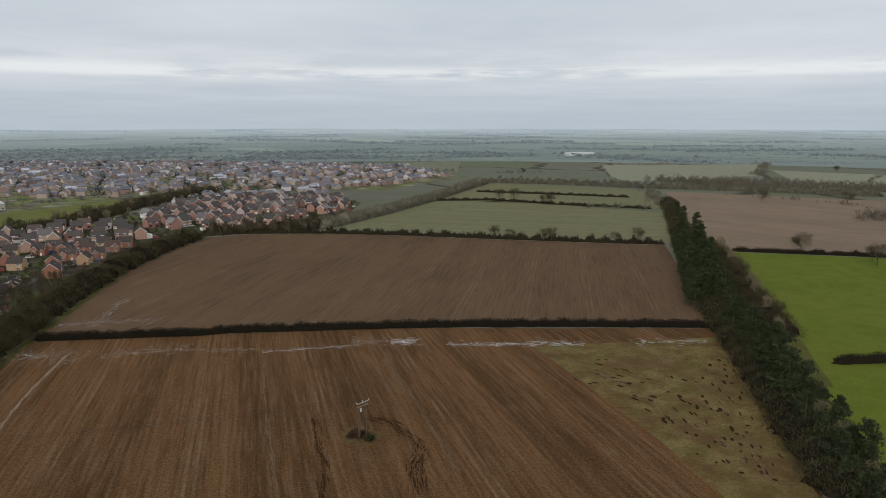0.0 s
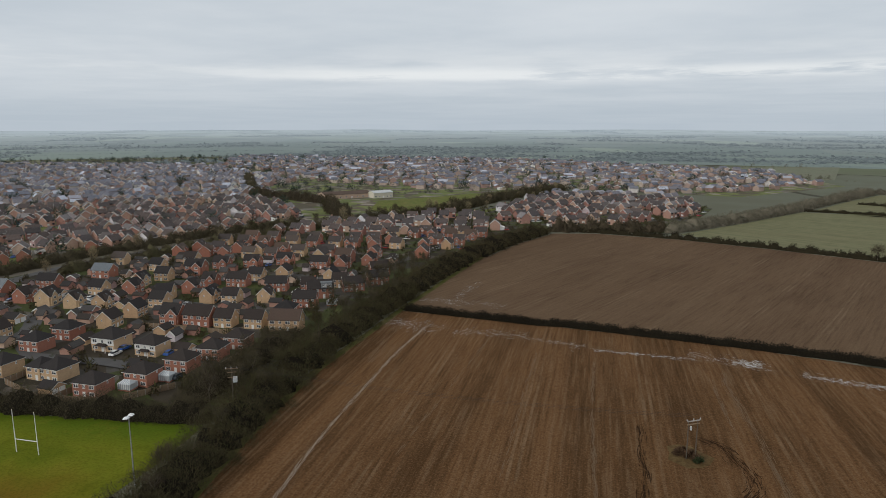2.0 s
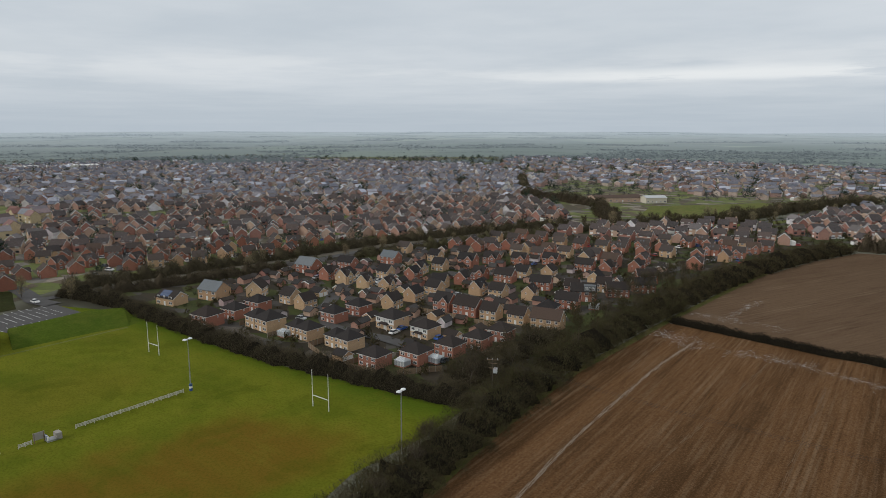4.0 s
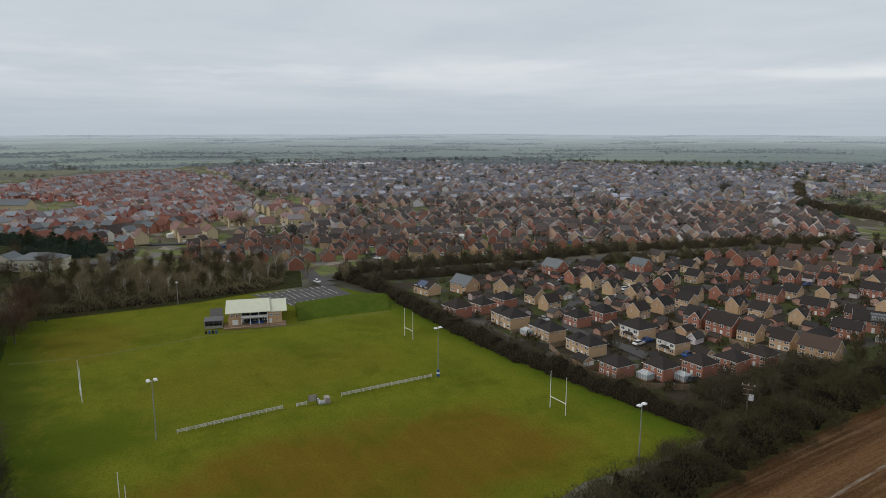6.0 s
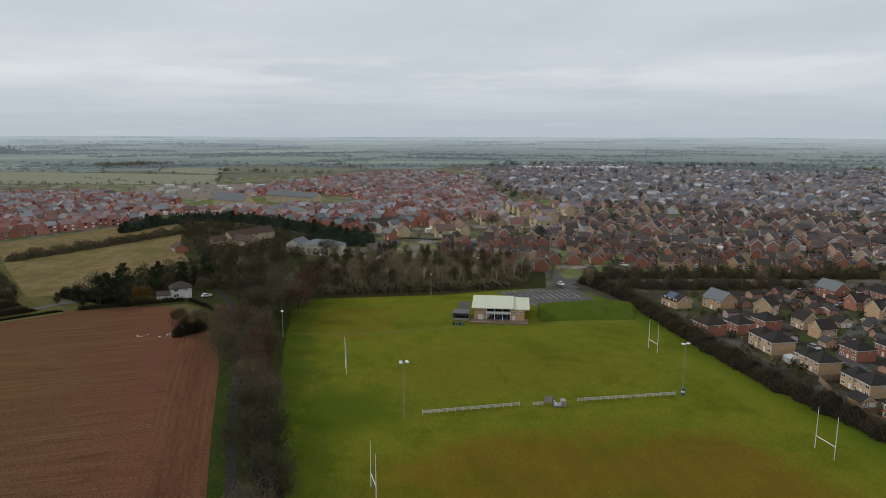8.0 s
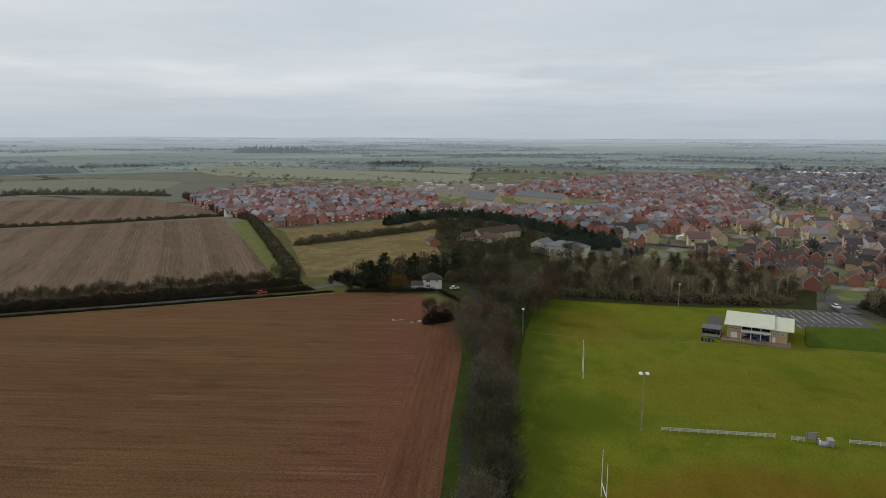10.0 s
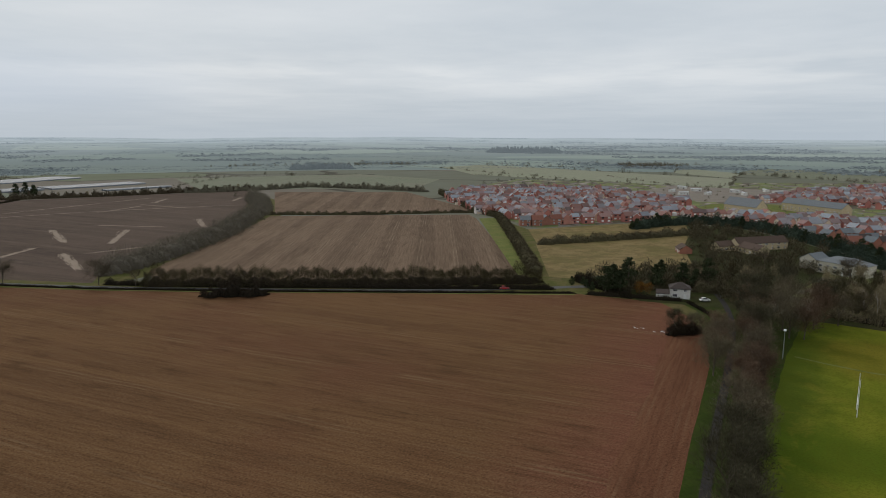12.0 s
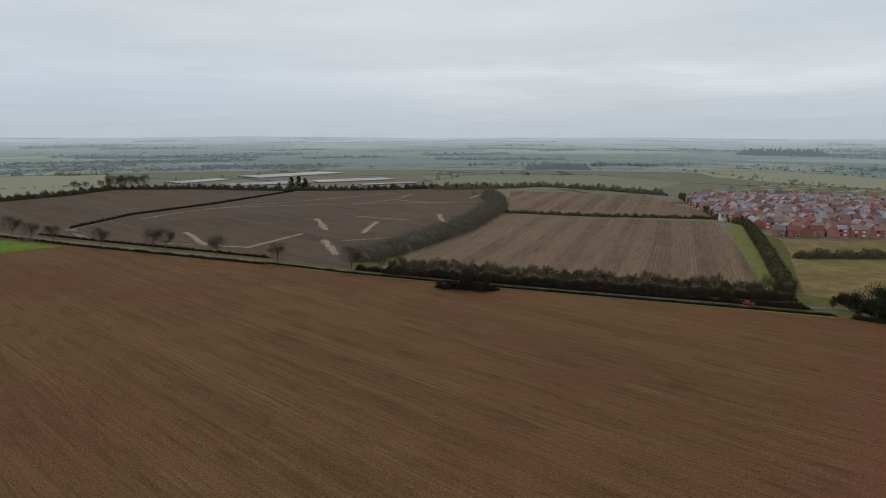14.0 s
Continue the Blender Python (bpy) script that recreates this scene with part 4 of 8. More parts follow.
sheet("stubble_field", [(-294, -502), (-342, -458), (-432, -392), (-476, -490), (-519, -590), (-409, -697)], 0.05, M["soil_a"], "striped stubble field beyond a low hedge")
sheet("grass_track", [(-398, -364), (-412, -358), (-330, -268), (-262, -196), (-250, -203), (-330, -290)], 0.07, M["verge"], "green grass track along a hedge", "track")
sheet("dry_field", [(-258, -190), (-330, -254), (-392, -226), (-440, -205), (-381, -183), (-331, -152), (-300, -166), (-262, -180)], 0.05, M["dry"], "field of tall straw-coloured grass")
sheet("dry_field", [(-334, -256), (-378, -298), (-462, -263), (-520, -243), (-440, -207), (-392, -228)], 0.05, M["dry"], "narrow strip of straw-coloured grass")
sheet("bare_field", [(40, -540), (0, -614), (-70, -674), (-170, -784), (-253, -768), (-400, -735), (-345, -640), (-290, -545), (-204, -428), (-143, -374), (-105, -345), (-96, -327), (-65, -369), (-22, -419), (24, -472)], 0.05, M["soil_c"], "grey-brown bare field scored with pale tracks")
sheet("bare_field", [(46, -540), (30, -476), (94, -552), (140, -767), (66, -828), (22, -893), (-71, -862), (-172, -790), (-68, -676), (3, -617)], 0.05, M["soil_c"], "dark grey-brown bare field by the road")
sheet("verge", strip_outline(smooth_path([(-93, 70), (-105, 100), (-118, 140), (-125, 174.6), (-130.5, 200.6), (-136, 232), (-141.5, 263.7), (-149, 315), (-150, 361), (-147, 396)]), 1.2), 0.12, M["rough_verge"], "strip of rough grass between field and tree belt", "verge")
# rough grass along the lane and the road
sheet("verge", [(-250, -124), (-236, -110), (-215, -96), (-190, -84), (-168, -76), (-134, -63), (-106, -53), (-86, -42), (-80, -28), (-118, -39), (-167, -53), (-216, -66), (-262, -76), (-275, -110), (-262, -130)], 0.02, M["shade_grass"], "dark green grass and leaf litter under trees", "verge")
sheet("verge", strip_outline(smooth_path([(88, -535), (30, -459), (-16, -408), (-59, -358), (-95, -312), (-132, -271), (-185, -216), (-237, -161)]), 2.2), 0.08, M["verge"], "strip of green grass along the road", "verge")
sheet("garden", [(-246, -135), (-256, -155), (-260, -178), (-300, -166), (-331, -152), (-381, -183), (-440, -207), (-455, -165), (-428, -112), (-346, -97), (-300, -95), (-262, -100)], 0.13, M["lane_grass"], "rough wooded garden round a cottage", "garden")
# rough grass fills the corners between road, hedges and fields
sheet("verge", strip_outline(smooth_path([(88, -538), (30, -461), (-16, -410), (-59, -360), (-95, -314), (-132, -273), (-185, -218), (-239, -163)]), 15), 0.015, M["rough_verge"], "rough grass beside the country road", "verge")
sheet("verge", [(-232, -164), (-262, -178), (-258, -190), (-334, -256), (-378, -298), (-408, -352), (-330, -282), (-250, -203), (-240, -186)], 0.03, M["rough_verge"], "rough grass below a tall hedge", "verge")
sheet("verge", strip_outline(smooth_path([(-70, -345), (-104, -340), (-146, -368), (-210, -425), (-290, -520), (-330, -590), (-350, -650)]), 20), 0.025, M["rough_verge"], "rough grass under a belt of trees", "verge")
sheet("verge", [(-218, -96), (-248, -112), (-266, -138), (-258, -152), (-240, -162), (-234, -150), (-246, -128), (-232, -110)], 0.03, M["rough_verge"], "rough grass at the corner of a ploughed field", "verge")
sheet("verge", [(-222, -186), (-232, -164), (-246, -140), (-258, -140), (-266, -168), (-262, -196), (-248, -206), (-234, -196)], 0.018, M["rough_verge"], "rough grass round a road junction", "verge")
sheet("garden", [(-395, -180), (-440, -207), (-478, -228), (-494, -202), (-464, -150), (-425, -110), (-396, -122)], 0.2, M["lane_grass"], "rough wooded garden behind stone barns", "garden")
sheet("verge", strip_outline([(92, 170), (103, 206), (110, 236), (119, 276), (128, 306), (138, 342), (146, 372)], 11), 0.09, M["rough_verge"], "rough grass under pines and scrub", "verge")
# roads
sheet("road", strip_outline(smooth_path([(200, -700), (88, -541), (30, -464), (-16, -413), (-59, -362), (-95, -316), (-132, -275), (-185, -220), (-231, -181), (-252, -166), (-272, -146), (-288, -124), (-306, -108)]), 2.2), 0.12, M["asphalt"],
      "narrow grey country road", "road")
sheet("lane", strip_outline(smooth_path([(-290, -125), (-263, -107), (-236, -93), (-212, -83.5), (-188, -74.4), (-171, -68.4), (-146, -59.6), (-128, -53), (-111, -46.5), (-90, -38)]), 1.05), 0.25, M["wet_asphalt"], "narrow wet tarmac lane between trees", "road")


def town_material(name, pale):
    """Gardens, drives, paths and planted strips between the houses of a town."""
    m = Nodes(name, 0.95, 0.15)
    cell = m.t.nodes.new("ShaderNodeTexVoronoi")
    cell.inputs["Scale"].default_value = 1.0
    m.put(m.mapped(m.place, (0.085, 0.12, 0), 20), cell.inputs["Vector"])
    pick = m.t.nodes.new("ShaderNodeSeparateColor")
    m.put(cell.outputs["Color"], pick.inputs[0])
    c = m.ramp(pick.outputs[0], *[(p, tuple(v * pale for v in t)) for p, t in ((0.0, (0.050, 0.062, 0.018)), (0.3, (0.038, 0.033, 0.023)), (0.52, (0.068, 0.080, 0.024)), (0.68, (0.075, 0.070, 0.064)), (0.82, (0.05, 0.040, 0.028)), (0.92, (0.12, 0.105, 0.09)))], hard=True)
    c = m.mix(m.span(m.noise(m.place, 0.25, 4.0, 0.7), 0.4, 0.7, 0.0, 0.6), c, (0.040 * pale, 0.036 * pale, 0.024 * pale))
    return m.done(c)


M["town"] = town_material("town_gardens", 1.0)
# the same gardens with every tone lifted, which paints haze over the far town
M["far_town"] = town_material("hazed_far_gardens", 2.3)
sheet("estate_gardens", [(-117, 106), (-147, 94), (-180, 81), (-211, 73), (-262, 65), (-300, 45), (-314, 110), (-316, 200), (-310, 290), (-300, 365), (-245, 470), (-225, 640), (-120, 665), (-72, 590), (-74, 440), (-150, 420),
      (-160, 360), (-158, 300), (-149, 232), (-141, 180), (-128, 135)], 0.14, M["town"], "gardens and drives between houses", "gardens")
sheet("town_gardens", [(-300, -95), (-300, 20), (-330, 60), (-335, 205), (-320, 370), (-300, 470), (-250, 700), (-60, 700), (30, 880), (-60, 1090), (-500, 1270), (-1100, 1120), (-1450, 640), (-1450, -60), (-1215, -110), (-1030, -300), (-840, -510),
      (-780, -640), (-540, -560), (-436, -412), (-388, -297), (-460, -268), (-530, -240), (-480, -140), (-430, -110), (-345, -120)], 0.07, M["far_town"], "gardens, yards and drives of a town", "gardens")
sheet("playing_field", [(-312, 440), (-345, 503), (-297, 606), (-255, 575), (-250, 475), (-262, 452)], 0.22, M["verge"], "green school playing field", "field")
sheet("green", [(-300, 395), (-268, 408), (-240, 470), (-236, 560), (-226, 660), (-214, 660), (-222, 560), (-226, 470), (-252, 415), (-285, 380)], 0.21, M["verge"], "grass strip beside the town's edge", "green")
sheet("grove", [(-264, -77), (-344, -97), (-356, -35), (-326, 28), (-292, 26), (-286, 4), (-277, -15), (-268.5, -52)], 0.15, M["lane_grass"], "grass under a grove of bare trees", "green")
# the streets of the near estate and the avenue
for level, (way, half, lbl) in enumerate((
        ([(-302, 30), (-306, 60), (-305, 110), (-309, 160), (-316, 200), (-312, 290), (-300, 360), (-262, 425), (-238, 480), (-232, 560), (-222, 680)], 2.7, "curving tarmac avenue lined with trees"),
        ([(-291, 38), (-300, 34), (-330, 30), (-350, 20)], 3.4, "tarmac access road to the car park"),
        ([(-309, 160), (-285, 170), (-262, 160), (-245, 137), (-226, 122), (-216, 106)], 2.8, "estate street of grey tarmac"),
        ([(-226, 122), (-200, 108), (-178, 115), (-166, 117)], 2.6, "short estate drive of grey tarmac"),
        ([(-262, 160), (-240, 161), (-215, 172), (-195, 172), (-178, 180)], 2.7, "estate street of grey tarmac"),
        ([(-312, 220), (-280, 216), (-258, 203), (-235, 206), (-205, 216), (-185, 242), (-180, 300), (-190, 360)], 2.7, "estate street of grey tarmac"),
        ([(-340, 75), (-420, 90), (-520, 60), (-640, 90), (-800, 60)], 3.2, "street through the older estate"),
        ([(-345, 250), (-440, 240), (-520, 300), (-700, 320)], 3.2, "street through the older estate"),
        ([(-350, 20), (-385, 15), (-420, -20), (-440, -80), (-520, -130), (-620, -180)], 3.2, "street into the new estate"))):
    sheet("street", strip_outline(smooth_path(way), half), 0.28 + 0.05 * level, M["asphalt"], lbl, "road")
sheet("access_drive", strip_outline(smooth_path([(-412, -60), (-385, -62), (-372, -75)]), 6), 0.78, M["asphalt"], "tarmac yard beside a cream house", "road")
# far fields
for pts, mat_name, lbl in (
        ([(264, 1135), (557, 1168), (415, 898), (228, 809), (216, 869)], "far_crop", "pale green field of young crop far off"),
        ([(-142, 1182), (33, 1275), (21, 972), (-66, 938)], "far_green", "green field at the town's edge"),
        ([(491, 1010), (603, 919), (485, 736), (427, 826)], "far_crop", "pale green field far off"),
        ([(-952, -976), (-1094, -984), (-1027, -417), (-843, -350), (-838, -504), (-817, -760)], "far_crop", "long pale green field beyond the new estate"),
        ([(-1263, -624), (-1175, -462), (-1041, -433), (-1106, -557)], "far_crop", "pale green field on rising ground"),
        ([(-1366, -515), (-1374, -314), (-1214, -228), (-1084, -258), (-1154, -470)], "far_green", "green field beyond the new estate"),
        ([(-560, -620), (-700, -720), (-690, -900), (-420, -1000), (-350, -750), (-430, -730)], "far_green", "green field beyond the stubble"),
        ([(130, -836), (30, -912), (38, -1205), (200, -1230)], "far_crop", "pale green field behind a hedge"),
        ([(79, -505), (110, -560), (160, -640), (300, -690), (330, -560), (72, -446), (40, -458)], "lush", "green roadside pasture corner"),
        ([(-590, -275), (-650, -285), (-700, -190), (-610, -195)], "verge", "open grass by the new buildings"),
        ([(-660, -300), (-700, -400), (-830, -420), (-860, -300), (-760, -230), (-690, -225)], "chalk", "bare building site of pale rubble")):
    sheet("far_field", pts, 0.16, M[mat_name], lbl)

# ---------------------------------------------------------------- hedges and belts of trees
BELT_WEST = [(-84, 34), (-97, 64), (-104, 84), (-114, 112), (-124, 140), (-131, 168), (-138, 200), (-145, 232), (-154, 300), (-155, 360), (-150, 406)]
hedge("tree_belt", BELT_WEST[:8], 16, 5.0, M["olive_scrub"], "belt of bare scrub and young trees along the ploughed field", 410, 11, (0.95, 0.08), 0.45, core_scale=0.58)
hedge("tree_belt", BELT_WEST[6:], 16, 5.0, M["olive_scrub"], "belt of bare scrub beside the far ploughed field", 190, 11, (1.1, 0.13), 0.45)
hedge("hedge", [(-118, 103), (-147, 92), (-180, 79), (-211, 71), (-256, 62), (-278, 57), (-298, 49), (-306, 42)], 9, 4.0, M["bare_twigs"], "overgrown brown hedge between rugby ground and gardens", 330, 12, (0.75, 0.07))
hedge("hedge", [(-131, 206), (-106, 209), (-80, 212), (-70, 215), (-18, 220), (13, 222), (42, 222), (92, 221)], 4, 2.4, M["dark_hedge"], "dark trimmed hedge between two ploughed fields", 150, 13, (0.6, 0.10), 0.16)
hedge("hedge", [(-152, 414), (-120, 420), (-72, 421), (-22, 413), (29, 401), (55, 395), (103, 385), (128, 381)], 4, 3.0, M["dark_hedge"], "uneven dark field hedge", 90, 14, (0.8, 0.14), 0.45)
hedge("pine_belt", [(68, 84), (76, 118), (82, 150), (90, 186), (98, 228), (117, 298), (136, 372), (156, 440), (176, 510), (200, 600)], 14, 5.0, M["olive_scrub"], "bare brush under a belt of pines", 140, 15, (1.0, 0.14), category="scrub")
hedge("hedge", [(-80, 440), (-45, 518), (-12, 604), (20, 705), (50, 790)], 12, 6, M["pale_twigs"], "line of bare trees beside a crop field", 110, 16, (1.4, 0.22))
hedge("hedge", [(-7, 606), (44, 608), (109, 570), (170, 545)], 3, 2.2, M["dark_hedge"], "thin low field hedge", 50, 17, (0.8, 0.2), 0.3)
hedge("hedge", [(157, 360), (235, 342), (320, 322)], 3.5, 2.4, M["dark_hedge"], "low hedge between pasture and bare field", 80, 18, (0.7, 0.14), 0.2)
hedge("hedge", [(113, 185), (131, 187), (300, 206)], 4, 2.6, M["dark_hedge"], "square-cut hedge between two pastures", 120, 19, (0.6, 0.10), 0.15)
hedge("wood", [(50, 800), (130, 775), (205, 735), (300, 700), (420, 640)], 14, 5.5, M["pale_twigs"], "band of bare woodland across the fields", 90, 20, (1.6, 0.3), category="woodland")
hedge("hedge", [(34, 685), (100, 662), (175, 631)], 3, 2.2, M["dark_hedge"], "thin low hedge across a crop field", 45, 117, (0.8, 0.2), 0.3)
hedge("scrub", [(107, 206), (112, 222), (118, 246), (125, 276), (133, 306), (142, 342), (148, 364)], 15, 4.6, M["olive_scrub"], "bare scrub along the outer side of a pine belt", 190, 118, (1.0, 0.12), 0.5, category="scrub")
# beside the lane and the road
hedge("tree_belt", [(-92, -32.5), (-115, -41), (-135, -48.5), (-158, -57), (-190, -68), (-216, -77), (-240, -86)], 6.5, 2.4, M["dark_twigs"], "undergrowth below the lane's trees", 240, 21, (0.9, 0.07), 0.6, category="scrub")
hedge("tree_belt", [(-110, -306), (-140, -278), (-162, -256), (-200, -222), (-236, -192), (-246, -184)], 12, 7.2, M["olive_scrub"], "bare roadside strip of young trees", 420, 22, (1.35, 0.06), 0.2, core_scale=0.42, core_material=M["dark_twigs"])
hedge("hedge", [(-99, -320), (-135, -278.5), (-188, -223.5), (-238, -172)], 3.0, 2.2, M["dark_twigs"], "dark brush at the foot of roadside trees", 120, 79, (0.8, 0.09), 0.3)
hedge("hedge", [(-60, -356), (-95, -311), (-132, -270), (-185, -215), (-238, -161)], 1.6, 1.0, M["dark_hedge"], "low clipped roadside hedge", 60, 23, (0.5, 0.09), 0.15)
hedge("tree_belt", [(-104, -340), (-146, -368), (-210, -425), (-290, -520), (-330, -590), (-350, -640)], 20, 6.5, M["pale_twigs"], "belt of bare trees between two fields", 200, 24, (1.6, 0.14), 0.5, core_scale=0.55)
hedge("hedge", [(-290, -503), (-340, -455), (-430, -391)], 4, 2.4, M["bare_twigs"], "brown hedge across stubble fields", 60, 25, (1.0, 0.2))
hedge("hedge", [(-256, -196), (-330, -270), (-414, -356), (-432, -400), (-535, -550)], 8, 4.5, M["bare_twigs"], "tall brown hedge beside the grass track", 110, 26, (1.1, 0.16))
hedge("hedge", [(-330, -252), (-390, -225), (-440, -205)], 9, 4.0, M["bare_twigs"], "brown scrub hedge across the dry grass", 90, 27, (1.1, 0.18))
hedge("wood", [(-276, -70), (-283, -35), (-292, 0), (-296, 10)], 12, 3.0, M["grove_twigs"], "low brush along the end of the sports ground", 160, 28, (0.9, 0.12), category="scrub")
hedge("thicket", [(-128, 104), (-134, 116), (-138, 132), (-142, 150), (-146, 166)], 15, 3.8, M["bare_twigs"], "dense bare thicket between gardens and the field belt", 360, 29, (1.0, 0.075), 0.5, core_scale=0.55, category="scrub")
hedge("conifer_row", [(-432, -246), (-470, -240), (-500, -222), (-492, -180), (-470, -150), (-445, -122), (-425, -96), (-406, -70)], 10, 6.0, M["dark_conifer"], "dark row of tall conifers before red houses", 120, 30, (1.2, 0.35), 0.3, category="trees")
hedge("conifer_row", [(-399, -113), (-396, -94), (-394, -72)], 8, 6, M["dark_conifer"], "dark clipped conifer screen", 120, 33, (1.0, 0.35), 0.2, category="trees")
hedge("hedge", [(-247, -140), (-252, -152), (-257, -166), (-262, -178)], 6, 3.4, M["dark_hedge"], "dark evergreen roadside hedge", 180, 34, (0.8, 0.14), 0.4)
hedge("hedge", [(-240, -157), (-247, -143), (-253, -131), (-258, -122)], 2.2, 2.0, M["dark_hedge"], "low dark hedge before a cottage", 90, 35, (0.5, 0.1), 0.15)
for way in ([(-312, 44), (-318, 62), (-322, 110), (-324, 160), (-331, 205), (-327, 290), (-312, 366)], [(-297, 52), (-297, 95), (-299, 140)], [(-303, 180), (-300, 240), (-298, 300), (-286, 360)]):
    hedge("hedge", way, 9, 4.4, M["bare_twigs"], "bare brown planting along the avenue", 120, 36 + len(way), (1.1, 0.16), 0.5)
for k, way in enumerate(([(-300, 395), (-330, 420), (-372, 468), (-480, 485)], [(-285, 388), (-262, 430), (-252, 470), (-254, 560), (-243, 640), (-235, 690)], [(-470, 480), (-560, 560), (-640, 640)], [(-150, 412), (-112, 430), (-82, 448)])):
    hedge("tree_belt", way, 13, 6.0, M["bare_twigs"], "belt of bare trees through the town", 100, 45 + k, (1.6, 0.28), 0.45)
for k in range(5):
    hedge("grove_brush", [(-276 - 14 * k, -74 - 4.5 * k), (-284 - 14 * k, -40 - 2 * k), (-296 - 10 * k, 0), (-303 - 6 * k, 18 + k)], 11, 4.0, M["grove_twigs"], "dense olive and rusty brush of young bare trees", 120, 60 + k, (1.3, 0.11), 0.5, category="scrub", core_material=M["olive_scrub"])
# woods in far_wood have the haze and a faint glow painted in
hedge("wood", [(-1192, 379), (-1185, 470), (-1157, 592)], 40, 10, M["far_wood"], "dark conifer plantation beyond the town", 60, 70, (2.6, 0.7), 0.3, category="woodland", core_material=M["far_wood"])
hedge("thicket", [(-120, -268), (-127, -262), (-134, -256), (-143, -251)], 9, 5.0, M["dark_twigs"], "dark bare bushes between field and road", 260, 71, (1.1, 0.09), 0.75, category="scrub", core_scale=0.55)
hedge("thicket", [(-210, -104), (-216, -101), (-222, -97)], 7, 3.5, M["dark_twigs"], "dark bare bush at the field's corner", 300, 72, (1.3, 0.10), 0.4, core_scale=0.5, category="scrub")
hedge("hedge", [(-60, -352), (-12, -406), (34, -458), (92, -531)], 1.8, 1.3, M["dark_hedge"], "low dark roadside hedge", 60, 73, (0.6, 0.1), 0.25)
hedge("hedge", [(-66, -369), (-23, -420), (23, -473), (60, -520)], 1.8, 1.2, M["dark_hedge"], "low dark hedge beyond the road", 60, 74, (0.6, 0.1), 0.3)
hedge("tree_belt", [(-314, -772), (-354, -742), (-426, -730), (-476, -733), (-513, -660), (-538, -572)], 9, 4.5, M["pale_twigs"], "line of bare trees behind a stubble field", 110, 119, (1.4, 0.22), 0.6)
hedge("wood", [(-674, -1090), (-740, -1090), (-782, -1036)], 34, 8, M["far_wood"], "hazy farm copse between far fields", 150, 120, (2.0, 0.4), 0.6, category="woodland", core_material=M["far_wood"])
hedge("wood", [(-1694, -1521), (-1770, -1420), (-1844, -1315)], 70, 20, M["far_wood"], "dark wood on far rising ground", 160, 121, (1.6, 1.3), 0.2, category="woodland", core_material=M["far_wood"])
hedge("scrub", [(-264, -150), (-274, -138), (-281, -124), (-286, -112)], 8, 4.5, M["bare_twigs"], "bare garden scrub behind a cottage", 240, 123, (1.0, 0.09), 0.5, category="scrub")
hedge("hedge", [(-258, -121), (-250, -111), (-243, -103)], 1.6, 1.2, M["dark_hedge"], "low dark hedge before a parked car", 90, 122, (0.5, 0.1), 0.2)
hedge("hedge", [(43, -543), (1, -616), (-69, -676), (-171, -788)], 2.6, 1.7, M["dark_hedge"], "thin dark hedge between two bare fields", 60, 75, (0.8, 0.14), 0.25)
hedge("hedge", [(140, -770), (66, -829), (22, -896), (-71, -866), (-173, -796), (-253, -772), (-410, -745)], 7, 4.5, M["bare_twigs"], "tall brown hedge with trees behind a bare field", 60, 76, (1.5, 0.3), 0.5)

# ---------------------------------------------------------------- houses
def gable_wall(s, w, d, eaves, rise, x=0.0, y=0.0):
    """Walls with two gable ends; the ridge runs along x."""
    s.add([(x - w / 2, y - d / 2, 0), (x - w / 2, y + d / 2, 0), (x - w / 2, y + d / 2, eaves), (x - w / 2, y, eaves + rise), (x - w / 2, y - d / 2, eaves),
           (x + w / 2, y - d / 2, 0), (x + w / 2, y + d / 2, 0), (x + w / 2, y + d / 2, eaves), (x + w / 2, y, eaves + rise), (x + w / 2, y - d / 2, eaves)],
          [(0, 1, 2, 3, 4), (9, 8, 7, 6, 5), (0, 4, 9, 5), (1, 6, 7, 2), (4, 3, 8, 9), (3, 2, 7, 8), (0, 5, 6, 1)])


def gable_roof(s, w, d, eaves, rise, x=0.0, y=0.0, over=0.35, thick=0.18):
    k = rise / (d / 2)
    lo, e = eaves - over * k, d / 2 + over
    out = [(-e, lo), (0, eaves + rise), (e, lo), (e, lo + thick), (0, eaves + rise + thick * 1.2), (-e, lo + thick)]
    n = len(out)
    a = x - w / 2 - 0.25
    b = x + w / 2 + 0.25
    s.add([(a, y + p, z) for p, z in out] + [(b, y + p, z) for p, z in out],
          [(0, 1, 4, 5), (1, 2, 3, 4), (n + 5, n + 4, n + 1, n), (n + 4, n + 3, n + 2, n + 1)] + [(i, n + i, n + (i + 1) % n, (i + 1) % n) for i in range(n)])


def hip_roof(s, w, d, eaves, rise, x=0.0, y=0.0, over=0.4, thick=0.16):
    a, b = w / 2 + over, d / 2 + over
    r = max(0.15, a - b)
    s.add([(x - a, y - b, eaves), (x + a, y - b, eaves), (x + a, y + b, eaves), (x - a, y + b, eaves),
           (x - a, y - b, eaves + thick), (x + a, y - b, eaves + thick), (x + a, y + b, eaves + thick), (x - a, y + b, eaves + thick),
           (x - r, y, eaves + rise), (x + r, y, eaves + rise)],
          [(3, 2, 1, 0), (0, 1, 5, 4), (1, 2, 6, 5), (2, 3, 7, 6), (3, 0, 4, 7), (4, 5, 9, 8), (6, 7, 8, 9), (5, 6, 9), (7, 4, 8)])


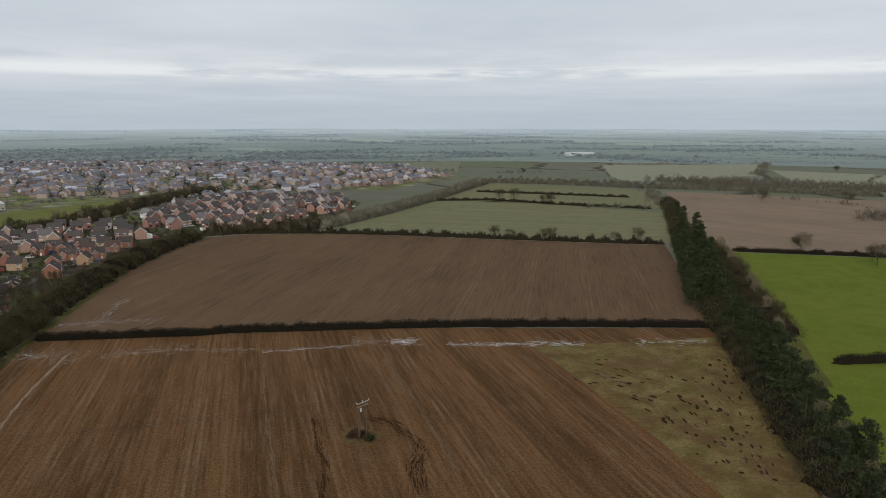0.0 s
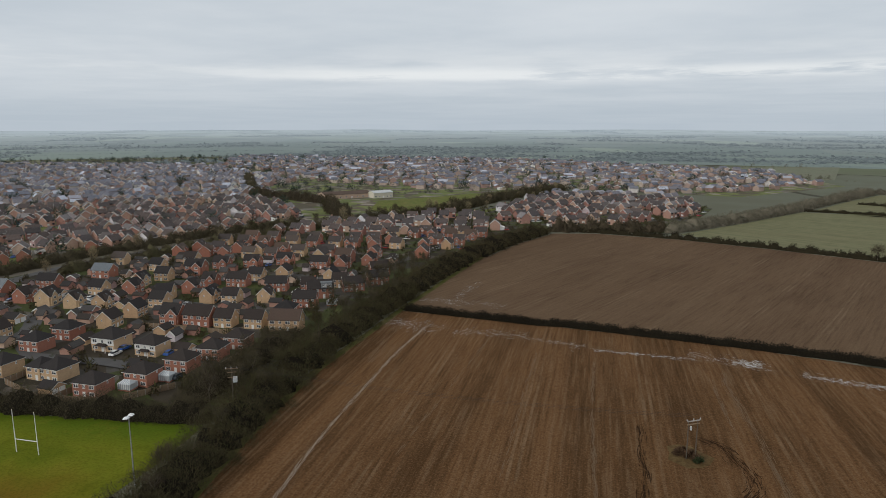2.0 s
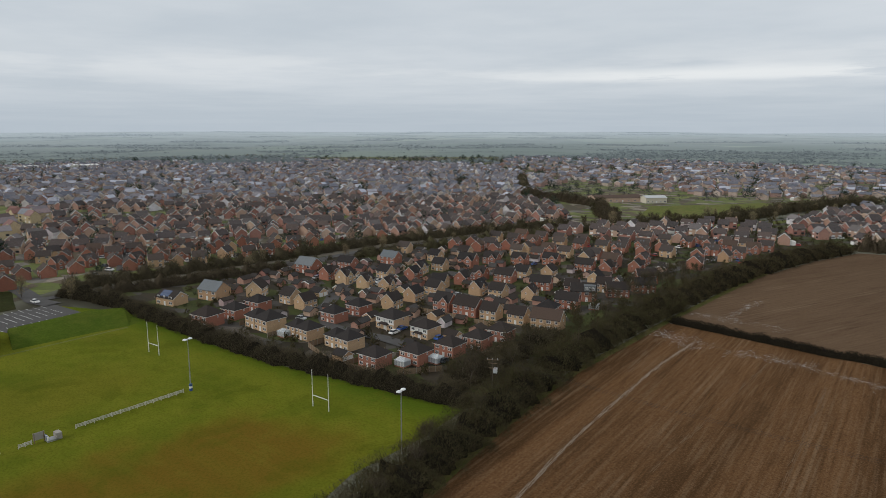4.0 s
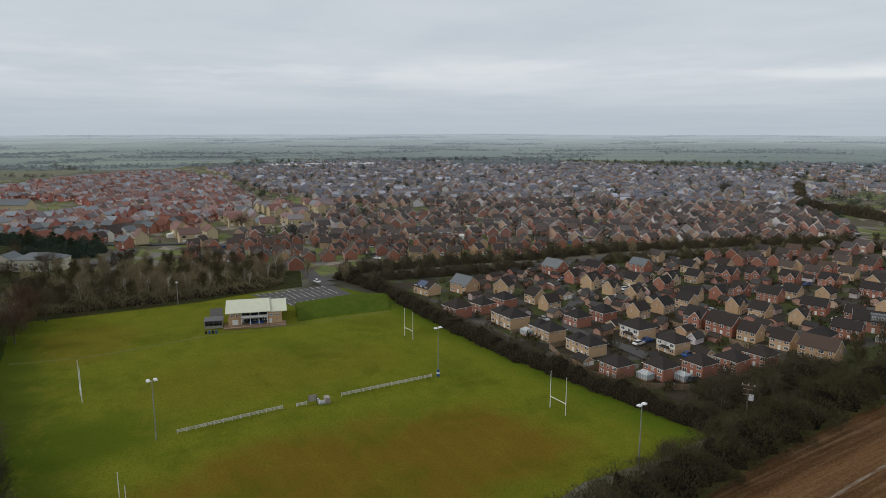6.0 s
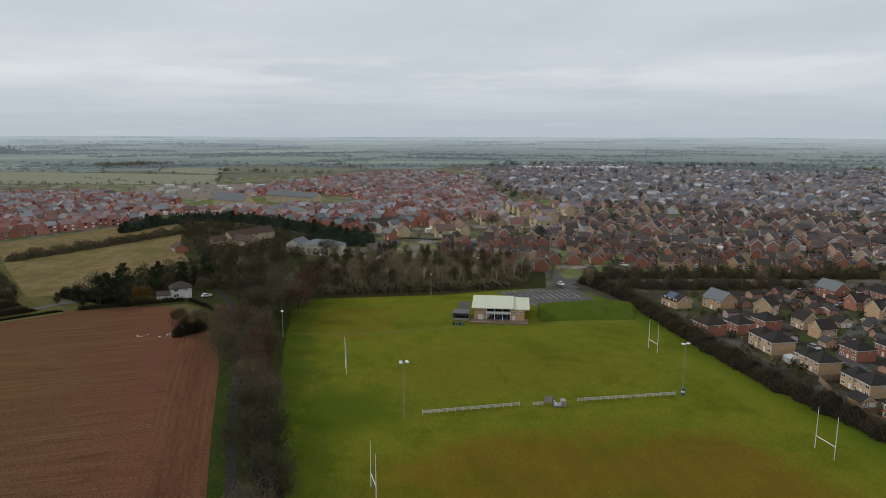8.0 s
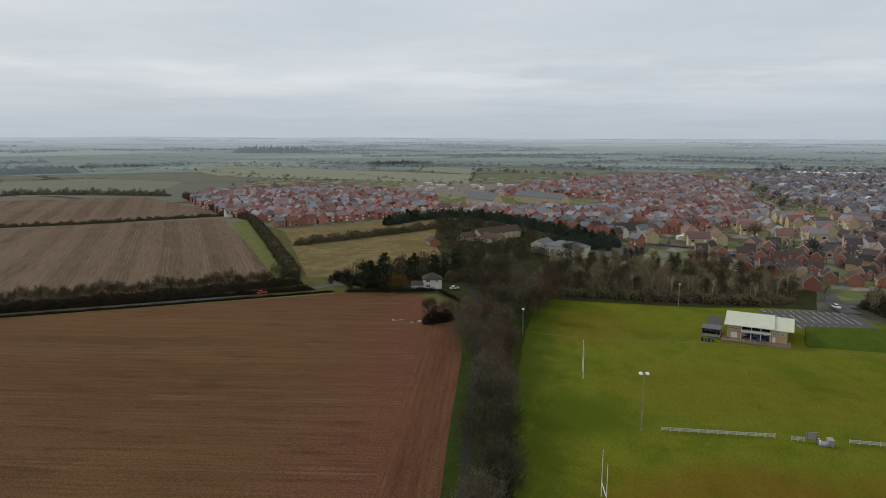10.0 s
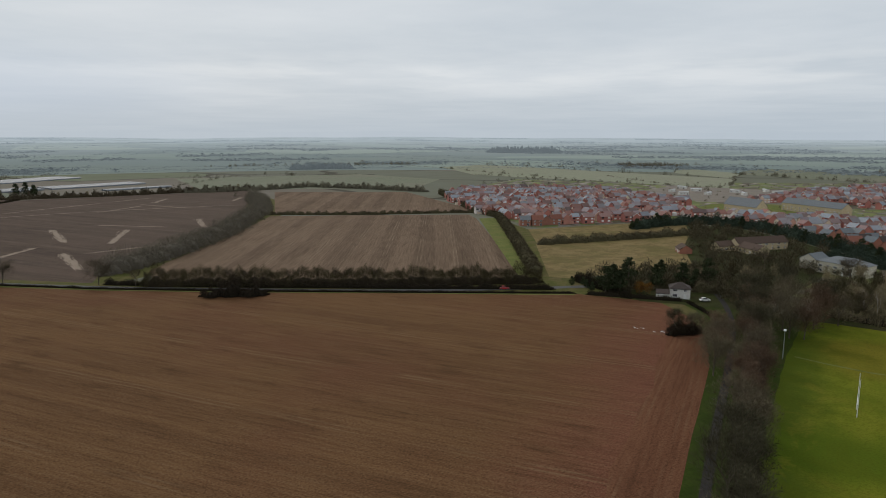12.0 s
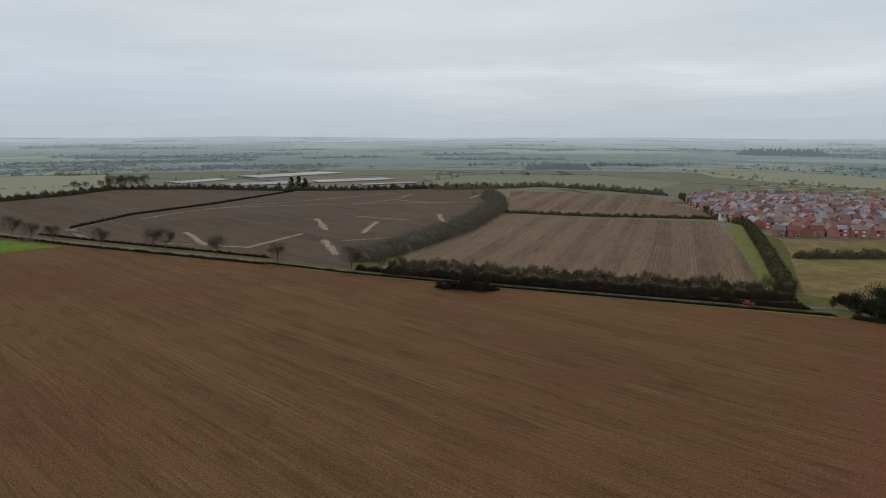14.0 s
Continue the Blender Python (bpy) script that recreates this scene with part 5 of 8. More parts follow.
def barge(h, w, d, eaves, rise, m=None, over=0.35):
    """A white board in one chevron under the verge of each gable end."""
    k = rise / (d / 2)
    e, lo, top = d / 2 + over, eaves - over * k, eaves + rise
    for sx in (-1, 1) if m is None else (-1,):
        xa, s = sx * (w / 2 + 0.26), Shape()
        out = [(-e, lo - 0.22), (0, top - 0.22), (e, lo - 0.22), (e, lo + 0.02), (0, top + 0.02), (-e, lo + 0.02)]
        n = len(out)
        s.add([(xa, y, z) for y, z in out] + [(xa + sx * 0.05, y, z) for y, z in out],
              [(0, 1, 4, 5), (1, 2, 3, 4), (n + 5, n + 4, n + 1, n), (n + 4, n + 3, n + 2, n + 1)] + [(i, (i + 1) % n, n + (i + 1) % n, n + i) for i in range(n)])
        ob = part("bargeboard", s, M["white"], h)
        if m is not None:
            ob.matrix_basis = m


def fascia(h, w, d, eaves, x=0.0, y=0.0, over=0.4):
    """A white gutter board all round the eaves."""
    s, k = Shape(), 0.05
    a, b = w / 2 + over, d / 2 + over
    ring = [(-a - k, -b - k), (a + k, -b - k), (a + k, b + k), (-a - k, b + k)]
    inner = [(-a + k, -b + k), (a - k, -b + k), (a - k, b - k), (-a + k, b - k)]
    vs = [(x + p, y + q, z) for z in (eaves - 0.10, eaves + 0.03) for p, q in ring + inner]
    fs = []
    for i in range(4):
        j = (i + 1) % 4
        fs += [(i, j, 8 + j, 8 + i), (4 + j, 4 + i, 12 + i, 12 + j), (8 + i, 8 + j, 12 + j, 12 + i), (j, i, 4 + i, 4 + j)]
    s.add(vs, fs)
    part("fascia", s, M["white"], h)


WINDOW_MESHES = {}


def lattice(xs, zs, y0, y1, back, glaze):
    """One connected frame: bars of the widths in xs and zs (starts and ends), set round openings; glaze: a recessed pane in each opening."""
    s = Shape()
    nx, nz = len(xs), len(zs)
    front = [(x, y0, z) for z in zs for x in xs]
    rear = [(x, y1, z) for z in zs for x in xs]
    deep = [(x, back, z) for z in zs for x in xs]
    k = nx * nz
    faces, panes = [], []
    at = lambda i, j: j * nx + i
    for j in range(nz - 1):
        for i in range(nx - 1):
            q = (at(i, j), at(i + 1, j), at(i + 1, j + 1), at(i, j + 1))
            if i % 2 == 1 and j % 2 == 1:
                low = 2 * k if glaze else k
                faces += [(q[n], q[(n + 1) % 4], low + q[(n + 1) % 4], low + q[n]) for n in range(4)]
                if glaze:
                    panes.append(tuple(low + v for v in q))
            else:
                faces.append(q)
    edge = [at(i, 0) for i in range(nx)] + [at(nx - 1, j) for j in range(1, nz)] + [at(i, nz - 1) for i in range(nx - 2, -1, -1)] + [at(0, j) for j in range(nz - 2, 0, -1)]
    faces += [(edge[n], k + edge[n], k + edge[(n + 1) % len(edge)], edge[(n + 1) % len(edge)]) for n in range(len(edge))]
    s.add(front + rear + deep, faces + panes)
    s.m = [0] * len(faces) + [1] * len(panes)
    used = sorted({v for f in s.f for v in f})
    remap = {v: n for n, v in enumerate(used)}
    s.v, s.f = [s.v[v] for v in used], [tuple(remap[v] for v in f) for f in s.f]
    return s


def window_mesh(w, h, fine):
    """Frame with bars round its panes, facing -y; the pane is a mesh of its own on the nearer houses."""
    key = (round(w, 2), round(h, 2), fine)
    if key not in WINDOW_MESHES:
        t = 0.11
        xs = [-w / 2, -w / 2 + t] + ([-t / 2, t / 2] if w > 0.9 else []) + [w / 2 - t, w / 2]
        zs = [0, t] + ([h * 0.66, h * 0.66 + 0.06] if h < 1.6 else []) + [h - t, h]
        f = lattice(xs, zs, -0.07, 0.05, -0.02, not fine)
        if fine:
            g = Shape()
            g.box(-w / 2 + 0.03, -0.03, 0.03, w / 2 - 0.03, 0.04, h - 0.03)
            WINDOW_MESHES[key] = (f.mesh("window", M["white"]), g.mesh("pane", M["glass"]))
        else:
            WINDOW_MESHES[key] = (f.mesh("window", M["white"], M["glass"]), None)
    return WINDOW_MESHES[key]


def window(parent, x, y, z, face, w=1.2, h=1.15, fine=True):
    """face: 0 looks to -y, 90 to +x, 180 to +y, 270 to -x."""
    fm, pm = window_mesh(w, h, fine)
    ob = part("window", fm, M["white"], parent)
    ob.matrix_basis = pose(x, y, z, 0, 0, face)
    if pm:
        part("pane", pm, M["glass"], ob)
    return ob


def door(parent, x, y, face, material="white", w=0.95, h=2.05):
    s = Shape()
    s.box(-w / 2 - 0.07, -0.06, 0, -w / 2, 0.05, h + 0.07)
    s.box(w / 2, -0.06, 0, w / 2 + 0.07, 0.05, h + 0.07)
    s.box(-w / 2, -0.06, h, w / 2, 0.05, h + 0.07)
    s.box(-w / 2, -0.035, 0.02, w / 2, 0.04, h)
    s.box(-w / 2 + 0.15, -0.05, 1.15, w / 2 - 0.15, 0.0, 1.85)
    ob = part("door", s, M[material], parent)
    ob.matrix_basis = pose(x, y, 0, 0, 0, face)


def chimney(parent, x, y, z, material):
    s = Shape()
    s.box(x - 0.35, y - 0.28, z - 1.6, x + 0.35, y + 0.28, z + 0.75)
    s.box(x - 0.41, y - 0.34, z + 0.55, x + 0.41, y + 0.34, z + 0.68)
    for dx in (-0.17, 0.17):
        s.tube((x + dx, y, z + 0.72), (x + dx, y, z + 1.05), 0.11, 0.09, 8)
    part("chimney", s, material, parent)


def storeys(house, w, d, fine, x=0.0, y=0.0, faces=(0, 180), cols=3, upper=True, side=True, ends=(90, 270)):
    """Windows and doors on the given faces of one block of a house."""
    for f in faces:
        sy = -1 if f == 0 else 1
        for i in range(cols):
            px = x + (i - (cols - 1) / 2) * (w / cols)
            yy = y + sy * (d / 2 + 0.02)
            wide = 1.9 if i % 2 == 0 else 1.1
            if upper:
                window(house, px, yy, 3.2, f, min(wide, w / cols - 0.5), 1.25, fine)
            if i == (cols - 1) // 2 + (0 if cols % 2 else 1) and f == 0:
                door(house, px, yy, f)
            elif i == 0 and f == 180:
                window(house, px, yy, 0.05, f, 1.7, 2.05, fine)
            else:
                window(house, px, yy, 0.9, f, min(wide, w / cols - 0.5), 1.25, fine)
    if side:
        for f in ends:
            sx = 1 if f == 90 else -1
            window(house, x + sx * (w / 2 + 0.02), y + d * 0.12, 3.5, f, 0.6, 0.95, fine)


def house_hip(label, wall, w=9.2, d=8.6, roof="tile_dark", white_front=False, wing=None, fine=True):
    h = thing("house", label, "house", "houses of the near estate")
    s, r = Shape(), Shape()
    s.box(-w / 2, -d / 2, 0, w / 2, d / 2, 4.88)
    hip_roof(r, w, d, 4.85, 3.2)
    fascia(h, w, d, 4.85)
    if wing:
        x, y, ww, wd = wing
        s.box(x - ww / 2, y - wd / 2, 0, x + ww / 2, y + wd / 2, 4.83)
        hip_roof(r, ww, wd, 4.8, 2.8, x, y)
        fascia(h, ww, wd, 4.8, x, y)
        storeys(h, ww, wd, fine, x, y, (0,), 2, ends=(270,))
    part("wall", s, M[wall], h)
    part("roof", r, M[roof], h)
    if white_front:
        q = Shape()
        q.box(-w / 2 + 0.02, -d / 2 - 0.035, 2.55, w / 2 - 0.02, -d / 2 + 0.02, 4.83)
        part("render_band", q, M["render_white"], h, "white rendered upper front")
        p = Shape()
        p.add([(-2.4, -d / 2 - 1.5, 2.45), (2.4, -d / 2 - 1.5, 2.45), (2.4, -d / 2, 2.45), (-2.4, -d / 2, 2.45), (-1.6, -d / 2 - 0.6, 3.15), (1.6, -d / 2 - 0.6, 3.15), (1.6, -d / 2, 3.15), (-1.6, -d / 2, 3.15)],
              [(3, 2, 1, 0), (0, 1, 5, 4), (1, 2, 6, 5), (3, 0, 4, 7), (4, 5, 6, 7), (2, 3, 7, 6)])
        part("porch_roof", p, M[roof], h)
        for px in (-2.2, 2.2):
            q = Shape()
            q.box(px - 0.07, -d / 2 - 1.4, 0, px + 0.07, -d / 2 - 1.26, 2.5)
            part("porch_post", q, M["white"], h)
    storeys(h, w, d, fine, cols=3, ends=(90, 270))
    return h


def house_gable(label, wall, w=8.0, d=7.4, roof="tile_dark", rise=3.2, cross=None, boards=True, cols=3, chim=False, lights=0, fine=True, eaves=4.85, group="houses of the near estate", name="house"):
    h = thing(name, label, "house", group)
    s, r = Shape(), Shape()
    gable_wall(s, w, d, eaves, rise)
    gable_roof(r, w, d, eaves, rise)
    if boards:
        barge(h, w, d, eaves, rise)
    if cross:
        # a front wing whose gable looks to -y
        x, ww, out, up = cross
        n0 = len(s.v)
        gable_wall(s, d / 2 + out, ww, eaves, up)
        s.v[n0:] = [(x + py, -(d / 2 + out) / 2 + px, pz) for px, py, pz in s.v[n0:]]
        n0 = len(r.v)
        gable_roof(r, d / 2 + out, ww, eaves, up)
        r.v[n0:] = [(x + py, -(d / 2 + out) / 2 + px, pz) for px, py, pz in r.v[n0:]]
        barge(h, d / 2 + out, ww, eaves, up, pose(x, -(d / 2 + out) / 2, 0, 0, 0, 90))
        window(h, x, -(d / 2 + out + 0.02), 3.35, 0, min(1.7, ww - 1), 1.2, fine)
        window(h, x, -(d / 2 + out + 0.02), 0.8, 0, min(2.0, ww - 1), 1.4, fine)
    part("wall", s, M[wall], h)
    part("roof", r, M[roof], h)
    storeys(h, w, d, fine, cols=cols, side=fine)
    if chim:
        chimney(h, w / 2 - 0.7, 0.0, eaves + rise - 0.1, M[wall])
    for i in range(lights):
        q = Shape()
        k = rise / (d / 2)
        px, py = (i - (lights - 1) / 2) * 2.0, -d * 0.25
        z = eaves + rise + k * py + 0.3
        q.add([(px - 0.4, py - 0.5, z - 0.5 * k), (px + 0.4, py - 0.5, z - 0.5 * k), (px + 0.4, py + 0.5, z + 0.5 * k), (px - 0.4, py + 0.5, z + 0.5 * k),
               (px - 0.4, py - 0.5, z - 0.5 * k - 0.2), (px + 0.4, py - 0.5, z - 0.5 * k - 0.2), (px + 0.4, py + 0.5, z + 0.5 * k - 0.2), (px - 0.4, py + 0.5, z + 0.5 * k - 0.2)],
              [(0, 1, 2, 3), (7, 6, 5, 4), (0, 4, 5, 1), (1, 5, 6, 2), (2, 6, 7, 3), (3, 7, 4, 0)])
        part("roof_window", q, M["greenhouse"], h, "pale skylight")
    return h


def garage(label, wall):
    h = thing("garage", label, "garage", "garages of the near estate")
    s, r = Shape(), Shape()
    gable_wall(s, 6.0, 5.6, 2.4, 1.7)
    gable_roof(r, 6.0, 5.6, 2.4, 1.7)
    barge(h, 6.0, 5.6, 2.4, 1.7)
    part("wall", s, M[wall], h)
    part("roof", r, M["tile_dark"], h)
    for y in (-1.35, 1.35):
        q = Shape()
        q.box(2.98, y - 1.15, 0.02, 3.05, y + 1.15, 2.1)
        for k in range(5):
            q.box(3.04, y - 1.1, 0.1 + k * 0.4, 3.07, y + 1.1, 0.42 + k * 0.4)
        part("garage_door", q, M["white"], h)
    return h


def solar_panels(h, w, d, eaves, rise, n=5):
    k = rise / (d / 2)
    for i in range(n):
        for j in range(2):
            q = Shape()
            x, y0 = (i - (n - 1) / 2) * 1.08 - w * 0.1, -d / 2 + 0.5 + j * 1.55
            z0 = eaves + (y0 + d / 2) * k + 0.28
            q.add([(x - 0.5, y0, z0), (x + 0.5, y0, z0), (x + 0.5, y0 + 1.45, z0 + 1.45 * k), (x - 0.5, y0 + 1.45, z0 + 1.45 * k),
                   (x - 0.5, y0, z0 - 0.06), (x + 0.5, y0, z0 - 0.06), (x + 0.5, y0 + 1.45, z0 + 1.45 * k - 0.06), (x - 0.5, y0 + 1.45, z0 + 1.45 * k - 0.06)],
                  [(0, 1, 2, 3), (7, 6, 5, 4), (0, 4, 5, 1), (1, 5, 6, 2), (2, 6, 7, 3), (3, 7, 4, 0)])
            part("solar_panel", q, M["solar"], h)


KINDS = {
    "hipR": house_hip("detached red brick house with a dark hipped roof", "brick_red"),
    "hipB": house_hip("wide buff brick house with two dark hipped roofs", "brick_buff", 8.6, 9.0, wing=(-6.6, -0.8, 6.4, 8.0)),
    "hipW": house_hip("house with a white rendered upper front and dark hipped roof", "brick_buff", 9.6, 8.8, white_front=True),
    "gabR": house_gable("red brick house with white bargeboards and a small front gable", "brick_red", chim=True, cross=(1.6, 3.8, 0.8, 2.0)),
    "gabB": house_gable("buff brick house with a dark gabled roof", "brick_buff", 8.4, 7.4, lights=0),
    "gabF": house_gable("brick house with a projecting gabled front bay", "brick_buff", 8.6, 6.8, rise=3.2, cross=(-1.8, 4.2, 0.8, 2.3), lights=2, cols=3),
    "gabX": house_gable("red brick house with a white-edged cross gable", "brick_red", 10.0, 7.2, cross=(2.4, 4.4, 1.2, 2.2)),
    "longR": house_gable("long red brick house with a dark gabled roof", "brick_red", 11.5, 7.4, cols=4),
    "longB": house_gable("long buff brick house with a brown gabled roof", "brick_buff", 12.0, 7.4, "tile_brown", cols=4),
    "slateR": house_gable("large red brick house under a blue-grey slate roof", "brick_red", 11.5, 8.6, "slate", 3.4, cols=3),
    "slateB": house_gable("buff brick house under a grey slate roof", "brick_buff", 11.5, 9.0, "slate", 3.4, cols=3, boards=False),
    "solar": house_gable("buff brick house with solar panels on its roof", "brick_buff", 11.0, 8.0, rise=2.6, eaves=3.6, chim=False),
    "dormR": house_gable("red brick house with a grey boxed roof dormer", "brick_red", 11.5, 7.4, cols=4),
    "gar": garage("small brick double garage with white doors", "brick_buff"),
}
box_dormer = Shape()
box_dormer.box(0.2, -3.75, 4.9, 5.2, 0.4, 7.4)
box_dormer.box(0.0, -3.9, 7.4, 5.4, 0.5, 7.55)
box_dormer = part("dormer", box_dormer, M["slate"], KINDS["dormR"], "blue-grey flat-roofed dormer box")
for x in (1.2, 2.7, 4.2):
    window(box_dormer, x, -3.77, 5.6, 0, 1.1, 1.2)
solar_panels(KINDS["solar"], 11.0, 8.0, 3.6, 2.6)
NEAR_HOUSES = {
    "solar": [(-265, 75, 24)],
    "slateB": [(-263, 91, 24)],
    "gabB": [(-256, 106, 135), (-238, 112, 15), (-227, 113, 105), (-207, 139, 110), (-211, 152, 110), (-214, 165, 15), (-173, 159, 20), (-163, 163, 20), (-252, 166, 15), (-250, 196, 20), (-222, 174, 30),
             (-194, 182, 20), (-213, 215, 20), (-184, 231, 110), (-174, 224, 30), (-207, 226, 110), (-269, 208, 15), (-268, 227, 15)],
    "hipR": [(-228, 76, 20), (-231, 87, 20), (-236, 98, 20), (-205, 113, 14), (-208, 125, 14), (-158, 100, 14), (-153, 111, 14), (-152, 123, 14), (-152, 134, 18), (-153, 145, 18), (-163, 178, 24)],
    "hipB": [(-210, 91, 10), (-193, 97, 10), (-176, 102, 10)],
    "gar": [(-241, 126, 15), (-198, 124, 105), (-163, 133, 15), (-185, 143, 105), (-168, 95, 10), (-225, 157, 110), (-196, 166, 20), (-262, 155, 20)],
    "hipW": [(-186, 125, 12), (-171, 128, 12)],
    "gabR": [(-192, 153, 20), (-266, 144, 110), (-242, 174, 110), (-221, 186, 110), (-223, 198, 20), (-180, 211, 30)],
    "longR": [(-182, 156, 16), (-166, 192, 28), (-281, 163, 20), (-213, 204, 20), (-193, 206, 30), (-165, 221, 45), (-163, 236, 50), (-206, 250, 20), (-173, 252, 50)],
    "longB": [(-152, 166, 24)],
    "gabF": [(-254, 146, 116), (-242, 149, 116), (-231, 153, 116), (-250, 184, 110), (-203, 179, 110), (-184, 190, 116)],
    "dormR": [(-170, 206, 40)],
    "slateR": [(-285, 144, 20), (-279, 187, 20)],
    "gabX": [(-248, 212, 20), (-246, 226, 20), (-236, 236, 20), (-226, 248, 20), (-196, 254, 110), (-190, 268, 110)],
}
TAKEN = []
for kind, spots in NEAR_HOUSES.items():
    for i, (x, y, turn) in enumerate(spots):
        m = pose(x, y, 0, 0, 0, turn) @ Matrix.Scale(0.88, 4)
        if i == 0:
            KINDS[kind].matrix_basis = m
        else:
            copy_thing(KINDS[kind], m)
        TAKEN.append((x, y))


def rows_of_houses(outline, turn, along_gap, row_gap, seed, keep=0.92, blocked=(), clear=13.0, swirl=25.0, turns=(0, 0, 90, 90, 180)):
    """House plots in back-to-back rows inside an outline: x, y, turn."""
    rng = random.Random(seed)
    c, s = math.cos(radians(turn)), math.sin(radians(turn))
    flat = [(x * c + y * s, -x * s + y * c) for x, y in outline]
    out, v, k = [], min(p[1] for p in flat) + 4, 0
    while v < max(p[1] for p in flat):
        u = min(p[0] for p in flat) + rng.uniform(0, along_gap)
        while u < max(p[0] for p in flat):
            p = (u + rng.uniform(-1, 1), v + rng.uniform(-2.2, 2.2) + 3 * math.sin(u * 0.03 + k))
            q = (p[0] * c - p[1] * s, p[0] * s + p[1] * c)
            if rng.random() < keep and inside(q, outline) and all((q[0] - a) ** 2 + (q[1] - b) ** 2 > clear * clear for a, b in TAKEN) and not any(inside(q, b) for b in blocked):
                out.append((*q, turn + swirl * noise.noise((q[0] * 0.007, q[1] * 0.007, seed)) + rng.choice(turns) + rng.uniform(-8, 8)))
            u += along_gap * rng.uniform(0.85, 1.2)
        v += row_gap * (0.72 if k % 2 else 1.28)
        k += 1
    return out


OPEN_GREEN = [(-310, 436), (-345, 500), (-297, 606), (-250, 575), (-245, 470), (-262, 445)]
AVENUE = [(-302, 30), (-312, 60), (-311, 110), (-312, 160), (-318, 200), (-312, 290), (-300, 360), (-270, 420), (-245, 480), (-238, 560), (-225, 680), (-190, 800)]
BROOK = [(-292, 372), (-330, 420), (-370, 470), (-480, 500), (-480, 470), (-390, 430), (-320, 370)]
SMALL_GREEN = [(-520, 120), (-560, 110), (-575, 165), (-530, 172)]
near_fill = rows_of_houses([(-300, 205), (-300, 300), (-285, 370), (-262, 418), (-238, 470), (-215, 440), (-178, 400), (-172, 330), (-168, 262), (-215, 258), (-262, 240)], 20, 12.5, 19, 3, 0.95)
TAKEN += [(x, y) for x, y, _ in near_fill]
old_town = rows_of_houses([(-330, 20), (-328, 110), (-335, 205), (-332, 290), (-320, 365), (-420, 470), (-520, 540), (-560, 640), (-900, 800), (-1250, 640), (-1400, 200), (-1180, -40), (-960, -5), (-720, 34), (-640, 88), (-600, 84), (-530, 66), (-462, 40), (-425, -20), (-385, -38), (-345, 5)], 76, 10.6, 17.5, 4, 0.88,
                          (OPEN_GREEN, BROOK, SMALL_GREEN), swirl=70.0, turns=(0, 90, 90, 180, 90, 45))
north_town = rows_of_houses([(-160, 432), (-205, 425), (-228, 530), (-225, 640), (-120, 660), (-78, 590), (-80, 495), (-95, 450)], 60, 12.0, 20, 5, 0.95)
far_north = rows_of_houses([(-240, 700), (-320, 620), (-520, 640), (-900, 820), (-1100, 1100), (-500, 1250), (-60, 1080), (10, 880), (-100, 690)], 40, 13.5, 23, 6, 0.82, swirl=80.0)

# the nearest of them stand singly, the rest run together
lite = [
    house_gable("red brick estate house with white-edged gables", "brick_red", 8.4, 7.4, "tile_mid", fine=False, cols=2, cross=(-1.6, 4.0, 0.9, 2.0), group="houses of the older estate"),
    house_gable("brown-roofed red brick estate house", "brick_red", 9.4, 7.4, "tile_brown", fine=False, cols=2, cross=(1.8, 4.0, 0.9, 2.1), group="houses of the older estate"),
    house_gable("buff brick estate house with a dark roof", "brick_buff", 9.0, 7.0, "tile_mid", fine=False, cols=2, group="houses of the older estate"),
    house_gable("red brick estate house with skylights in its roof", "brick_red", 10.2, 7.4, "tile_mid", fine=False, cols=2, lights=2, cross=(-2.4, 4.2, 0.9, 2.1), group="houses of the older estate"),
]
rest = sorted(near_fill + old_town + north_town, key=lambda p: math.hypot(p[0], p[1]))
rng = random.Random(8)
for i, (x, y, turn) in enumerate(rest[:115]):
    k = rng.choice((0, 0, 1, 2, 3))
    m = pose(x, y, 0, 0, 0, turn) @ Matrix.Scale(0.88, 4)
    if i < 4:
        lite[i].matrix_basis = m
    else:
        copy_thing(lite[k], m)


